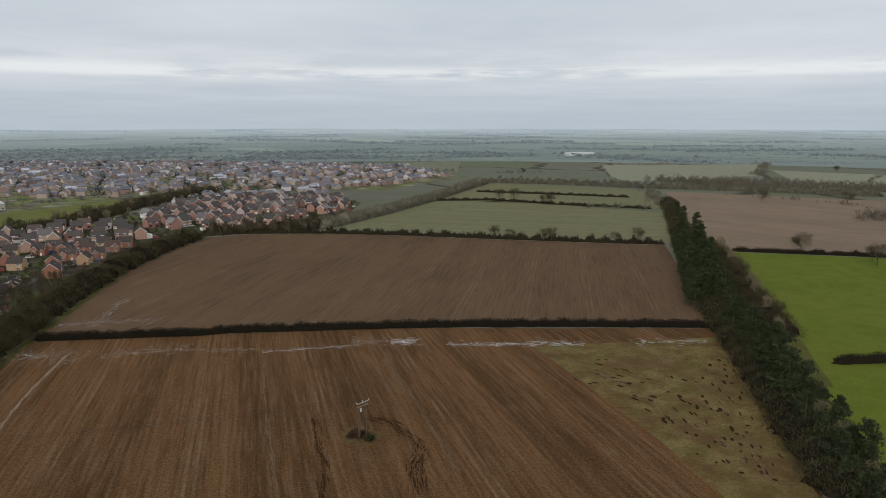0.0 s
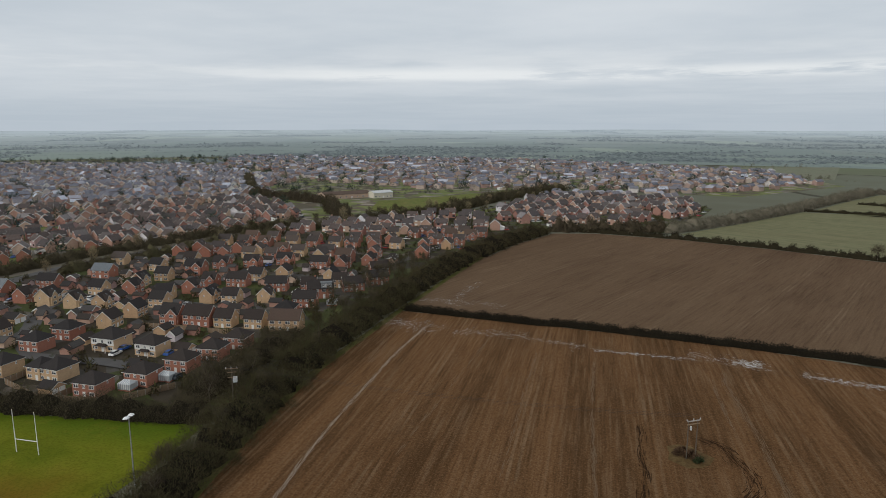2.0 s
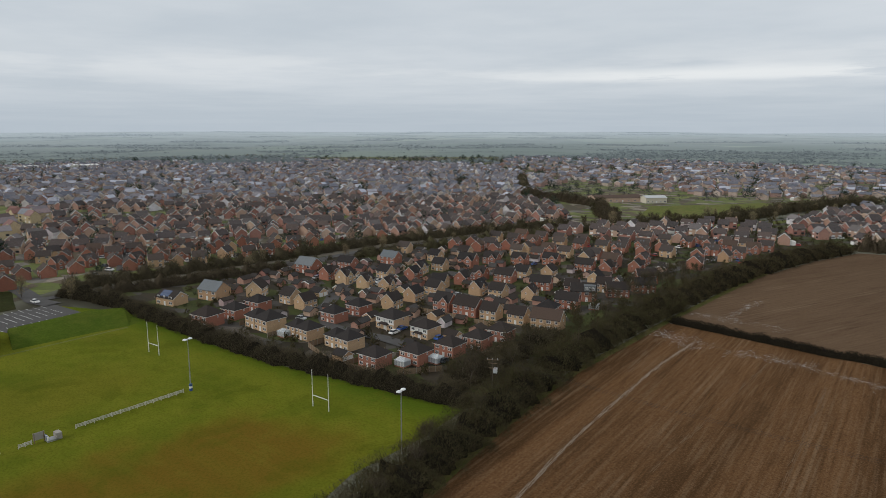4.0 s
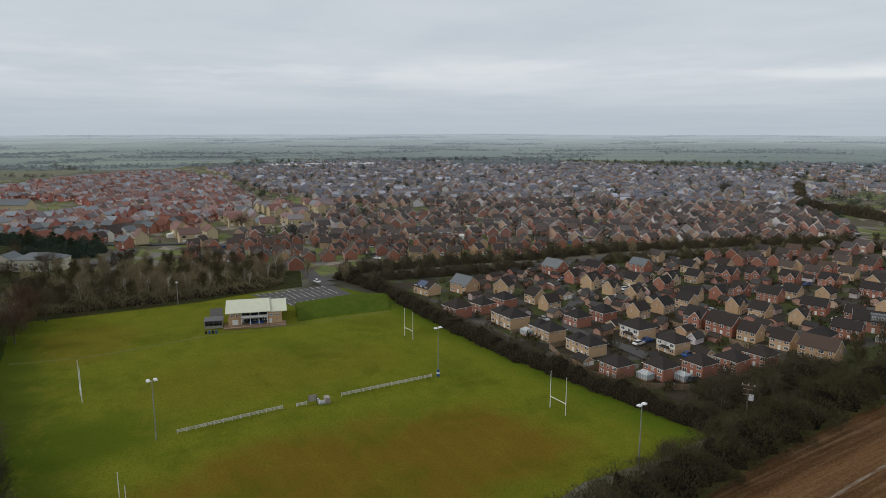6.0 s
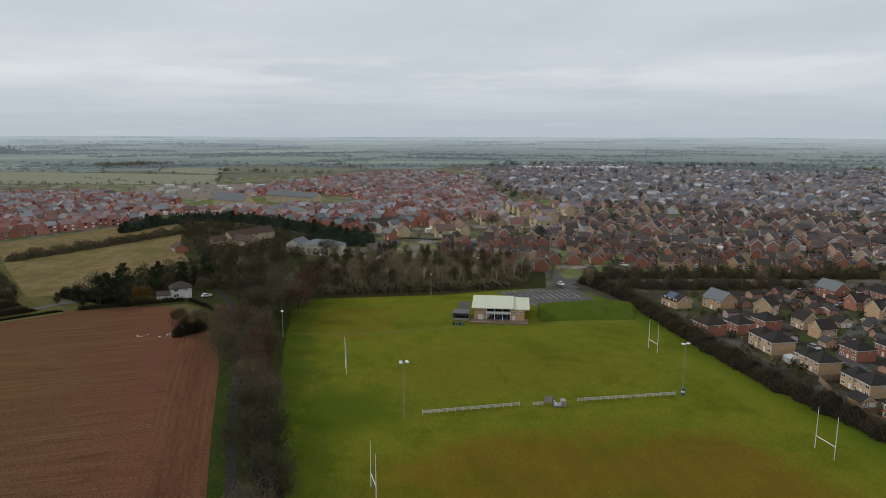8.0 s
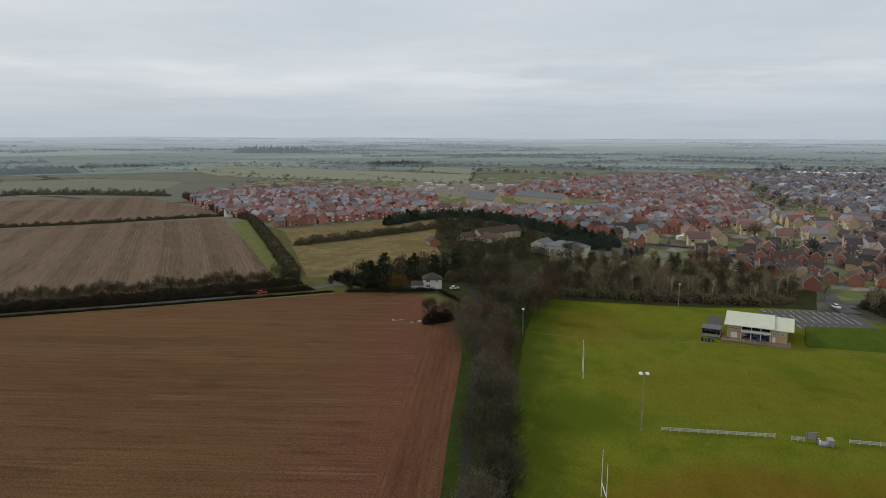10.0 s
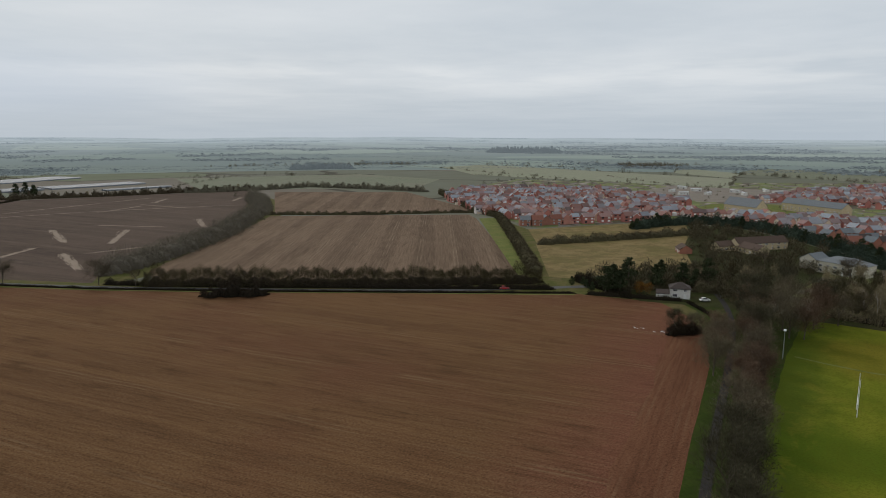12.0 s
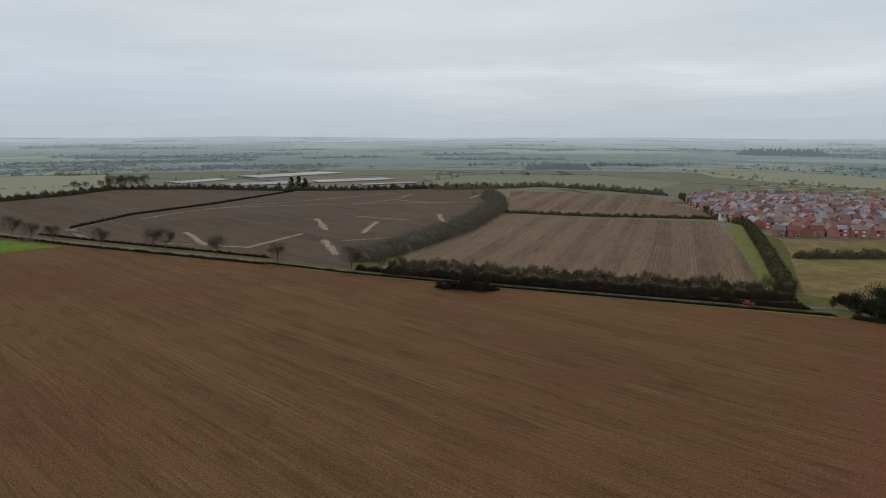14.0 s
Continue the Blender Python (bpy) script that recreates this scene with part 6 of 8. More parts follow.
def run_of_houses(name, plots, wall, roof, label, seed, tall=(4.4, 5.2), rise=(2.8, 3.8), white=0.55, length=(7.5, 11), deep=(6.4, 7.6), low=0.0, annex=0.4, panes=True):
    """Many far houses as one mesh: walls, roof slabs, windows, white gable boards."""
    rng = random.Random(seed)
    s = Shape()
    faces_wall = [(0, 1, 2, 3, 4), (9, 8, 7, 6, 5), (0, 4, 9, 5), (1, 6, 7, 2)]
    for x, y, turn in plots:
        w, d, e, up = rng.uniform(*length), rng.uniform(*deep), rng.uniform(*tall), rng.uniform(*rise)
        if rng.random() < low:
            e, up = rng.uniform(2.4, 2.8), up * 0.8
        c, q = math.cos(radians(turn)), math.sin(radians(turn))

        def put(pts, faces, slot):
            s.add([(x + px * c - py * q, y + px * q + py * c, pz) for px, py, pz in pts], faces, slot)

        a, b = w / 2, d / 2
        put([(-a, -b, 0), (-a, b, 0), (-a, b, e), (-a, 0, e + up), (-a, -b, e), (a, -b, 0), (a, b, 0), (a, b, e), (a, 0, e + up), (a, -b, e)], faces_wall, 0)
        k, o, g = up / b, 0.4, a + 0.3
        put([(-g, -b - o, e - o * k), (g, -b - o, e - o * k), (g, 0, e + up), (-g, 0, e + up), (-g, b + o, e - o * k), (g, b + o, e - o * k),
             (-g, -b - o, e - o * k + 0.2), (g, -b - o, e - o * k + 0.2), (g, 0, e + up + 0.22), (-g, 0, e + up + 0.22), (-g, b + o, e - o * k + 0.2), (g, b + o, e - o * k + 0.2)],
            [(6, 7, 8, 9), (9, 8, 11, 10), (0, 1, 7, 6), (4, 10, 11, 5), (3, 2, 1, 0), (2, 3, 4, 5), (0, 6, 9, 3), (3, 9, 10, 4), (1, 2, 8, 7), (2, 5, 11, 8)], 1)
        for sy in (-1, 1) if panes else ():
            for fx in (-0.3, 0.28):
                for z in (0.9, 3.3) if e > 4 else (0.9,):
                    ww = 0.95
                    px, py = fx * w, sy * (b + 0.04)
                    put([(px - ww, py, z), (px + ww, py, z), (px + ww, py, z + 1.2), (px - ww, py, z + 1.2), (px - ww, py - sy * 0.1, z), (px + ww, py - sy * 0.1, z), (px + ww, py - sy * 0.1, z + 1.2), (px - ww, py - sy * 0.1, z + 1.2)],
                        [(0, 1, 2, 3), (0, 4, 5, 1), (2, 6, 7, 3), (0, 3, 7, 4), (1, 5, 6, 2)], 2 if rng.random() < 0.62 else 3)
        if rng.random() < white:
            for sx in (-1, 1):
                for sy in (-1, 1):
                    px = sx * (g + 0.03)
                    put([(px, sy * (b + o), e - o * k - 0.2), (px, 0, e + up - 0.22), (px, 0, e + up + 0.24), (px, sy * (b + o), e - o * k + 0.22)], [(0, 1, 2, 3)], 2)
        if rng.random() < annex:
            # a lean-to porch, conservatory or garage
            px, ww, out = rng.uniform(-0.3, 0.3) * w, rng.uniform(1.4, 2.4), rng.uniform(2.0, 3.6)
            sy = rng.choice((-1, 1))
            p0, p1 = sy * b, sy * (b + out)
            put([(px - ww, p0, 0), (px + ww, p0, 0), (px + ww, p1, 0), (px - ww, p1, 0), (px - ww, p0, 2.9), (px + ww, p0, 2.9), (px + ww, p1, 2.2), (px - ww, p1, 2.2)],
                [(0, 1, 5, 4), (1, 2, 6, 5), (2, 3, 7, 6), (3, 0, 4, 7)], 2 if rng.random() < 0.5 else 0)
            put([(px - ww - 0.1, p0, 2.95), (px + ww + 0.1, p0, 2.95), (px + ww + 0.1, p1 + 0.1 * sy, 2.22), (px - ww - 0.1, p1 + 0.1 * sy, 2.22), (px - ww - 0.1, p0, 2.85), (px + ww + 0.1, p0, 2.85), (px + ww + 0.1, p1 + 0.1 * sy, 2.12), (px - ww - 0.1, p1 + 0.1 * sy, 2.12)],
                [(0, 1, 2, 3), (2, 6, 7, 3), (1, 5, 6, 2), (3, 7, 4, 0)], 2 if rng.random() < 0.35 else 1)
        if panes and rng.random() < 0.3:
            px = a * rng.choice((-0.8, 0.8))
            put([(px - 0.4, -0.3, e + up - 0.8), (px + 0.4, -0.3, e + up - 0.8), (px + 0.4, 0.3, e + up - 0.8), (px - 0.4, 0.3, e + up - 0.8), (px - 0.4, -0.3, e + up + 0.9), (px + 0.4, -0.3, e + up + 0.9), (px + 0.4, 0.3, e + up + 0.9), (px - 0.4, 0.3, e + up + 0.9)],
                [(0, 1, 5, 4), (1, 2, 6, 5), (2, 3, 7, 6), (3, 0, 4, 7), (4, 5, 6, 7)], 0)
    me = bpy.data.meshes.new(name)
    me.from_pydata(s.v, [], s.f)
    for mt in (wall, roof, M["white"], M["glass"]):
        me.materials.append(mt)
    me.polygons.foreach_set("material_index", s.m)
    return tagged(new(name, me), label, "houses", kind="stuff")


run_of_houses("estate_houses", [p for p in rest[115:] if math.hypot(p[0], p[1]) < 640], M["brick_mixed"], M["tile_mixed"], "close rows of brown-roofed brick estate houses", 21, (4.0, 4.7), (2.2, 2.9), 0.85, (6.2, 8.6), (5.8, 6.8))
run_of_houses("estate_terraces", [p for p in rest[115:] if math.hypot(p[0], p[1]) >= 640], M["brick_hazed"], M["tile_hazed"], "rows of low terraces and bungalows under brown roofs", 25, (4.2, 4.8), (1.9, 2.7), 0.6, (6.2, 9.5), (5.6, 6.8), 0.3, 0.35, False)
run_of_houses("town_houses", far_north, M["brick_hazed"], M["tile_hazed"], "distant brown-roofed houses of the town", 22, (4.2, 4.8), (1.7, 2.4), length=(6.5, 11), low=0.4, annex=0.35, panes=False)
new_estate = rows_of_houses([(-398, -40), (-430, -85), (-480, -140), (-528, -236), (-470, -262), (-384, -297), (-428, -400), (-500, -513), (-570, -548), (-650, -529), (-691, -423), (-649, -335), (-640, -260), (-805, -262), (-922, -239), (-1074, -167), (-1118, -99), (-950, -20), (-705, 12), (-600, 16), (-500, -18), (-455, -50), (-430, -62)],
                            -32, 7.8, 17.5, 9, 0.92, ([(-552, -275), (-640, -300), (-860, -300), (-860, -420), (-700, -420), (-640, -290), (-730, -190), (-640, -110), (-590, -140)], [(-300, -60), (-300, 20), (-450, 30), (-450, -10)]))
new_estate.sort(key=lambda p: math.hypot(p[0], p[1]))
NEW = dict(fine=False, cols=2, eaves=4.6, group="houses of the new estate", boards=False)
fresh = [
    house_gable("new red brick house under a blue-grey slate roof", "brick_red", 8.0, 6.4, "slate", 2.6, **NEW),
    house_gable("new red brick house under a red tiled roof", "brick_red", 8.6, 6.6, "tile_red", 2.8, cross=(-1.6, 3.8, 0.8, 1.9), **NEW),
    house_gable("new red brick house under a dark roof", "brick_red", 7.6, 6.4, "tile_mid", 2.7, **NEW),
    house_gable("white rendered new house under a slate roof", "render_white", 8.2, 6.4, "slate", 2.7, **NEW),
]
rng = random.Random(19)
for i, (x, y, turn) in enumerate(new_estate[:46]):
    k = rng.choice((0, 0, 1, 1, 2, 2, 0, 1, 3))
    m = pose(x, y, 0, 0, 0, turn)
    if i < 4:
        fresh[i].matrix_basis = m
    else:
        copy_thing(fresh[k], m)
run_of_houses("new_estate_houses", new_estate[46:], M["brick_new"], M["slate_mixed"], "dense new red brick houses with grey slate roofs", 23, (4.7, 5.6), (2.0, 2.8), 0.25, (5.2, 8.8), (5.4, 6.4), 0.0, 0.3)
cream = rows_of_houses([(-430, -58), (-430, -30), (-465, 36), (-530, 62), (-600, 80), (-605, 20), (-500, -14), (-456, -48)], 10, 12, 19, 10, 0.85)
run_of_houses("cream_houses", cream, M["stone_cream"], M["slate_mixed"], "cream stone houses with grey roofs", 24, (5.5, 6.5), (2.6, 3.4), 0.0, (9, 13))

# ---------------------------------------------------------------- trees
OAKS = [bare_tree("tree", h, sp, sd, "tall bare deciduous tree with a dense brown crown", tw, mt, twig=(1.2, 0.08), wide=0.42, low=0.12) for h, sp, sd, tw, mt in ((15, 0.6, 31, 3900, "oak_twigs"), (14, 0.66, 32, 3600, "rust_twigs"), (16, 0.55, 33, 4300, "ivy_twigs"))]
SMALL = [bare_tree("young_tree", h, 0.5, sd, "slender bare tree of a grove", 900, mt, 3, (1.05, 0.08), wide=0.27, low=0.15) for h, sd, mt in ((9, 41, "grove_twigs"), (8, 42, "olive_scrub"), (10, 43, "bare_twigs"), (8.5, 44, "grove_twigs"))]
BIRCH = [bare_tree("birch_tree", 11, 0.4, sd, "slender birch with a pale stem in the grove", 520, "grove_twigs", 3, (0.9, 0.045), wide=0.2, low=0.35, bark="birch_bark") for sd in (45, 46)]
RUSTY = [bare_tree("tree", 9, 0.5, 47, "small tree with rusty orange leaves", 1400, "orange_leaves", 3, (0.6, 0.22), wide=0.36, low=0.15)]
LONE = [bare_tree("tree", 12, 0.75, sd, "lone bare tree with a round crown", 4200, depth=4, twig=(0.9, 0.06), wide=0.48, low=0.2) for sd in (51, 52)]
PINES = [pine_tree("pine_tree", h, r, sd, "dark green pine tree in a shelter belt", 1400) for h, r, sd in ((13, 3.6, 61), (15, 4.0, 62), (11, 3.2, 63))]
LANE_TREES = [(-96 - 9.6 * i, -35.6 - 3.42 * i + (1.8 if i % 2 else -1.6)) for i in range(15)]
BIG_TREES = [(-222, -80), (-232, -82), (-240, -88), (-248, -92), (-244, -79), (-256, -84), (-262, -96), (-236, -74), (-268, -86), (-254, -72), (-228, -84), (-260, -73), (-272, -78), (-264, -67), (-280, -92), (-276, -103), (-238, -70)]
for k, (x, y) in zip(OAKS, BIG_TREES[:3]):
    k.matrix_basis = pose(x, y, 0, 0, 0, 20)
plant(OAKS, BIG_TREES[3:], 71, 0.85, 1.15, "tall bare tree massed at the lane's end")
plant(OAKS, LANE_TREES, 72, 0.72, 1.0, "bare tree beside the lane", "trees along the lane")
plant(OAKS, [(-193, -80.5), (-206, -86.5), (-183, -76.5), (-199, -82)], 73, 0.85, 1.0, "bare tree leaning over the field edge")
grove = scatter(5, [(-268, -72), (-342, -94), (-354, -36), (-328, 24), (-300, 22), (-296, 4), (-284, -30)], 8.6)
for k, (x, y) in zip(SMALL, grove[:4]):
    k.matrix_basis = pose(x, y, 0)
plant(SMALL, grove[4:], 74, 0.95, 1.4, group="grove behind the sports ground")
for k, (x, y) in zip(BIRCH, ((-286, -60), (-288, -44))):
    k.matrix_basis = pose(x, y, 0)
plant(BIRCH, [(-290, -66), (-284, -50), (-293, -36), (-288, -28), (-297, -22), (-292, -12), (-300, -6), (-296, 4), (-303, 12), (-310, -16), (-306, -40), (-301, 2), (-290, -20), (-308, 8), (-314, 16)], 741, 0.8, 1.1, group="grove behind the sports ground")
RUSTY[0].matrix_basis = pose(-258, -142, 0)
RUSTY[0].scale = (0.6, 0.6, 0.6)
LONE[0].matrix_basis = pose(191, 353, 0)
LONE[1].matrix_basis = pose(211, 320, 0, 0, 0, 60)
plant(LONE, [(-349, -85.5), (-457, 3), (-470, -22), (285, 599), (51, 603), (64, 603), (88, 577), (92, 572), (111, 939), (567, 974), (349, 578)], 75, 0.8, 1.1)
plant(LONE, [(31, 399), (59, 391), (64, 391), (100, 385), (113, 385), (40, 397)], 76, 0.55, 0.85, "bare tree grown up in a field hedge")
plant(LONE, [(-8, -424), (-15, -420), (-40, -391), (-67, -356), (-97, -321), (48, -482), (62, -500), (75, -520), (20, -448)], 77, 0.95, 1.25, "bare roadside tree with ivy on its trunk", "trees along the road")
plant(OAKS, [(-212.5, -103), (-219, -99.5)], 790, 0.52, 0.6, "round bare thorn tree at the field's corner")
plant(SMALL, [(-218, -104), (-226, -100), (-230, -97)], 79, 0.6, 0.8, "bare bush at the field's corner")
belt_trees = [(x - 3 + (i * 7) % 5, y) for i, (x, y) in enumerate(along(BELT_WEST, 7.0)[1][2:].tolist())]
plant(SMALL[1:3], belt_trees, 80, 0.55, 0.85, "young bare tree in the field belt", "young trees of the belt")
plant(SMALL[1:3], [(x - 9 - 5 * (i % 3), y + (i * 5) % 4) for i, (x, y) in enumerate(along([(-131, 168), (-138, 200), (-145, 232), (-152, 280)], 5.0)[1].tolist())], 811, 0.8, 1.1, "bare tree behind the estate's gardens", "young trees of the belt")
plant(SMALL[1:3], [(-126, 118), (-131, 123), (-134, 130), (-129, 127), (-137, 120), (-140, 136), (-141, 146), (-126, 109), (-133, 112)], 81, 0.8, 1.0, "bare tree behind the gardens")
# the pine belt
pine_rows = [(x + dx, y + dy) for x, y in along([(102, 246), (112, 282), (124, 320), (138, 370), (146, 392)], 5.5)[1].tolist() for dx, dy in ((-7, 0), (-2.5, 2), (2, -1), (6, 1))]
pine_rows += [(x + dx, y + dy) for x, y in along([(76, 96), (84, 126), (88, 150), (95, 184), (103, 224)], 9.0)[1].tolist() for dx, dy in ((-6, 0), (-0.5, 4))]
pine_rows += [(88, 150), (92, 168), (95, 178), (98, 190), (88, 140), (84, 124), (104, 236), (106, 246), (156, 440), (166, 462), (172, 490), (182, 520), (160, 420), (148, 410)]
for k, (x, y) in zip(PINES, pine_rows[:3]):
    k.matrix_basis = pose(x, y, 0)
plant(PINES, pine_rows[3:], 82, 0.62, 0.95, group="pines of the shelter belt")
plant(SMALL, [(85, 142), (88, 154), (92, 166), (97, 188), (101, 212), (108, 244), (114, 262), (122, 290), (130, 318), (141, 350), (148, 388), (80, 116), (84, 132), (104, 226), (82, 128), (118, 276), (126, 304), (134, 334)], 83, 0.7, 1.0, "bare tree among pines")
plant(SMALL, [(108, 208), (113, 220), (116, 232), (119, 244), (123, 256), (126, 268), (129, 282), (132, 296), (137, 312), (142, 330), (147, 350)], 183, 0.85, 1.15, "bare tree along the outer side of a pine belt")
plant(PINES, [(-176, -826), (-184, -822), (-191, -818)], 184, 0.95, 1.2, "dark spreading conifer above a field hedge")
plant(LONE, [(-6, -936), (2, -930), (12, -938), (20, -926), (8, -944), (-14, -944), (27, -934)], 185, 1.0, 1.3, "bare tree of a round copse at a field corner", "copse at the field corner")
plant(LONE, [(64, -915), (60, -918), (52, -925), (36, -930)], 186, 0.7, 0.95, "bare tree in a far field hedge")
strip_trees = [(x + 2.5 * math.sin(7.3 * i), y + 2.5 * math.cos(5.1 * i)) for i, (x, y) in enumerate(along([(-108, -309), (-140, -278), (-162, -256), (-200, -222), (-236, -192), (-245, -186)], 8.0)[1].tolist())]
plant(SMALL[1:3], strip_trees, 187, 0.7, 0.95, "young bare tree in a roadside strip", "young trees beside the road")
plant(SMALL, [(x, y) for x, y in along([(120, -786), (66, -829), (22, -896), (-71, -866), (-173, -796), (-253, -772), (-410, -745)], 27.0)[1].tolist()], 189, 0.6, 1.0, "bare tree grown up in a far hedge", "trees of the far hedge")
# pines before the new estate
estate_pines = [(x + dx, y) for i, (x, y) in enumerate(along([(-432, -246), (-470, -240), (-500, -222), (-492, -180), (-470, -150), (-445, -122), (-425, -96), (-406, -70)], 8.0)[1].tolist()) for dx in ((-3, 4) if i % 2 else (1,))]
plant(PINES, estate_pines[::2], 84, 0.5, 0.75, "dark pine in a row before red houses", "pines before the new estate")
plant(PINES, [(-269, -140.5), (-284, -146), (-276, -132), (-285, -130), (-291, -127), (-250, -147), (-247, -152), (-262, -150), (-256, -154)], 85, 0.72, 1.0, "dark conifer in a cottage garden")
plant(SMALL, [(-287, -137), (-292, -130), (-300, -140), (-310, -118), (-318, -128), (-330, -112), (-322, -140), (-300, -112), (-345, -112), (-352, -125), (-365, -130)], 86, 0.8, 1.2, "bare tree in a wooded garden")
garden_trees = [p for p in scatter(12, [(-252, -150), (-258, -165), (-270, -178), (-330, -152), (-342, -120), (-310, -100), (-272, -102), (-272, -114), (-280, -124), (-274, -138)], 7.5)]
loose_trees = garden_trees
plant(PINES, [(-246, -158), (-249, -163), (-253, -158), (-258, -162), (-262, -156), (-268, -152), (-254, -168), (-248, -170)], 862, 0.3, 0.5, "dark evergreen bush by the road")
plant(RUSTY, [(-254, -140), (-257, -137.5)], 87, 0.62, 0.75, "small tree with rusty orange leaves")
# the avenue
av = along(AVENUE, 13.0)[1].tolist()
plant(SMALL, [(x + (9 if i % 2 else -9) + (i * 5) % 4, y + (i * 3) % 5) for i, (x, y) in enumerate(av)], 88, 0.75, 1.15, "bare street tree beside the avenue", "trees of the avenue")
plant(SMALL, [(-288, 377), (-296, 384), (-272, 425), (-279, 430), (-262, 452), (-251, 462), (-254, 476), (-250, 560), (-254, 580), (-246, 610), (-242, 640), (-300, 395), (-315, 402), (-330, 415), (-345, 425), (-360, 440)], 89, 1.0, 1.5, "bare tree by the playing field")


def loose_shrubs(name, spots, sizes, material, label, seed, each=26, fine=0.42):
    """Countless small shrubs and garden trees, as one mesh of sprigs."""
    rng = np.random.default_rng(seed)
    at, size = np.repeat(np.array(spots), each, 0), np.repeat(np.array(sizes), each)
    u = rng.normal(size=(len(at), 3))
    u /= np.linalg.norm(u, axis=1)[:, None]
    u[:, 2] = np.abs(u[:, 2])
    rad = rng.uniform(0.4, 1.0, len(at))
    p = np.stack([at[:, 0] + u[:, 0] * size * rad * 0.55, at[:, 1] + u[:, 1] * size * rad * 0.55, u[:, 2] * size * rad * 0.85 + size * 0.08], 1)
    t = sprigs(rng, p, 1.0, 0.26, 0.5, u)
    mid = t.mean(1, keepdims=True)
    t = mid + (t - mid) * (size[:, None, None] * fine)
    return tagged(new(name, loose_mesh(name, t, material)), label, "shrubs", kind="stuff")


loose_shrubs("garden_trees", loose_trees + [(x, y) for x, y in scatter(13, [(-345, -100), (-425, -115), (-458, -160), (-486, -205), (-478, -226), (-440, -205), (-385, -180), (-335, -150)], 9.5) if math.dist((x, y), (-400, -152)) > 22], [5 + (i * 7) % 5 for i in range(400)][:len(loose_trees) + len([1 for x, y in scatter(13, [(-345, -100), (-425, -115), (-458, -160), (-486, -205), (-478, -226), (-440, -205), (-385, -180), (-335, -150)], 9.5) if math.dist((x, y), (-400, -152)) > 22])], M["bare_twigs"], "bare and ivied trees of wooded gardens", 112, 260, 0.17)
rng = random.Random(90)
gardens = [(-117, 108), (-180, 84), (-262, 68), (-312, 110), (-314, 200), (-300, 365), (-245, 470), (-225, 640), (-120, 660), (-74, 590), (-76, 450), (-158, 400), (-158, 300), (-149, 232), (-128, 135)]
near_estate = [(-160, 116), (-182, 106), (-215, 99), (-268, 84), (-296, 120), (-298, 200), (-290, 290), (-182, 290), (-172, 240), (-160, 160)]
shed_spots = [p for p in scatter(300, near_estate, 9.0, 0.45) if all((p[0] - a) ** 2 + (p[1] - b) ** 2 > 62 for a, b in TAKEN)]
run_of_houses("garden_sheds", [(x, y, 20 + 90 * (i % 2)) for i, (x, y) in enumerate(shed_spots)], M["brick_mixed"], M["tile_shed"], "small garages and sheds in back gardens", 301, (2.0, 2.4), (0.7, 1.4), 0.3, (2.4, 5.2), (2.2, 4.6), 0.0, 0.0, False)
spots = [p for p in scatter(91, gardens, 6.0, 0.5) if all((p[0] - a) ** 2 + (p[1] - b) ** 2 > 38 for a, b in TAKEN)]
loose_shrubs("garden_shrubs", spots[::3] + spots[1::3], [rng.uniform(1.2, 4.2) for _ in spots[::3] + spots[1::3]], M["olive_scrub"], "bare and evergreen garden shrubs between houses", 92, 40)
loose_shrubs("garden_evergreens", spots[2::3], [rng.uniform(0.9, 2.6) for _ in spots[2::3]], M["pine"], "dark evergreen garden shrubs", 93, 40)
town = [(-330, 20), (-335, 205), (-320, 370), (-420, 470), (-300, 640), (-100, 700), (10, 880), (-60, 1080), (-500, 1250), (-1100, 1110), (-1440, 600), (-1440, 0), (-1000, -10), (-440, 10)]
spots = scatter(94, town, 14.5, 0.5)
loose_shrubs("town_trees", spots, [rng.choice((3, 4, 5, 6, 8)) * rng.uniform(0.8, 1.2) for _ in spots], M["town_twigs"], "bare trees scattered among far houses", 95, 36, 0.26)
spots = scatter(96, town, 58, 0.5)
loose_shrubs("town_conifers", spots, [rng.uniform(5, 13) for _ in spots], M["dark_conifer"], "dark conifers scattered among far houses", 97, 130, 0.22)
spots = scatter(98, [(-400, -40), (-520, -235), (-390, -297), (-540, -546), (-776, -620), (-1010, -290), (-1200, -90), (-640, -8)], 30, 0.5)
loose_shrubs("estate_saplings", spots, [rng.uniform(1.5, 4.5) for _ in spots], M["pale_twigs"], "young bare trees among new houses", 99, 24)
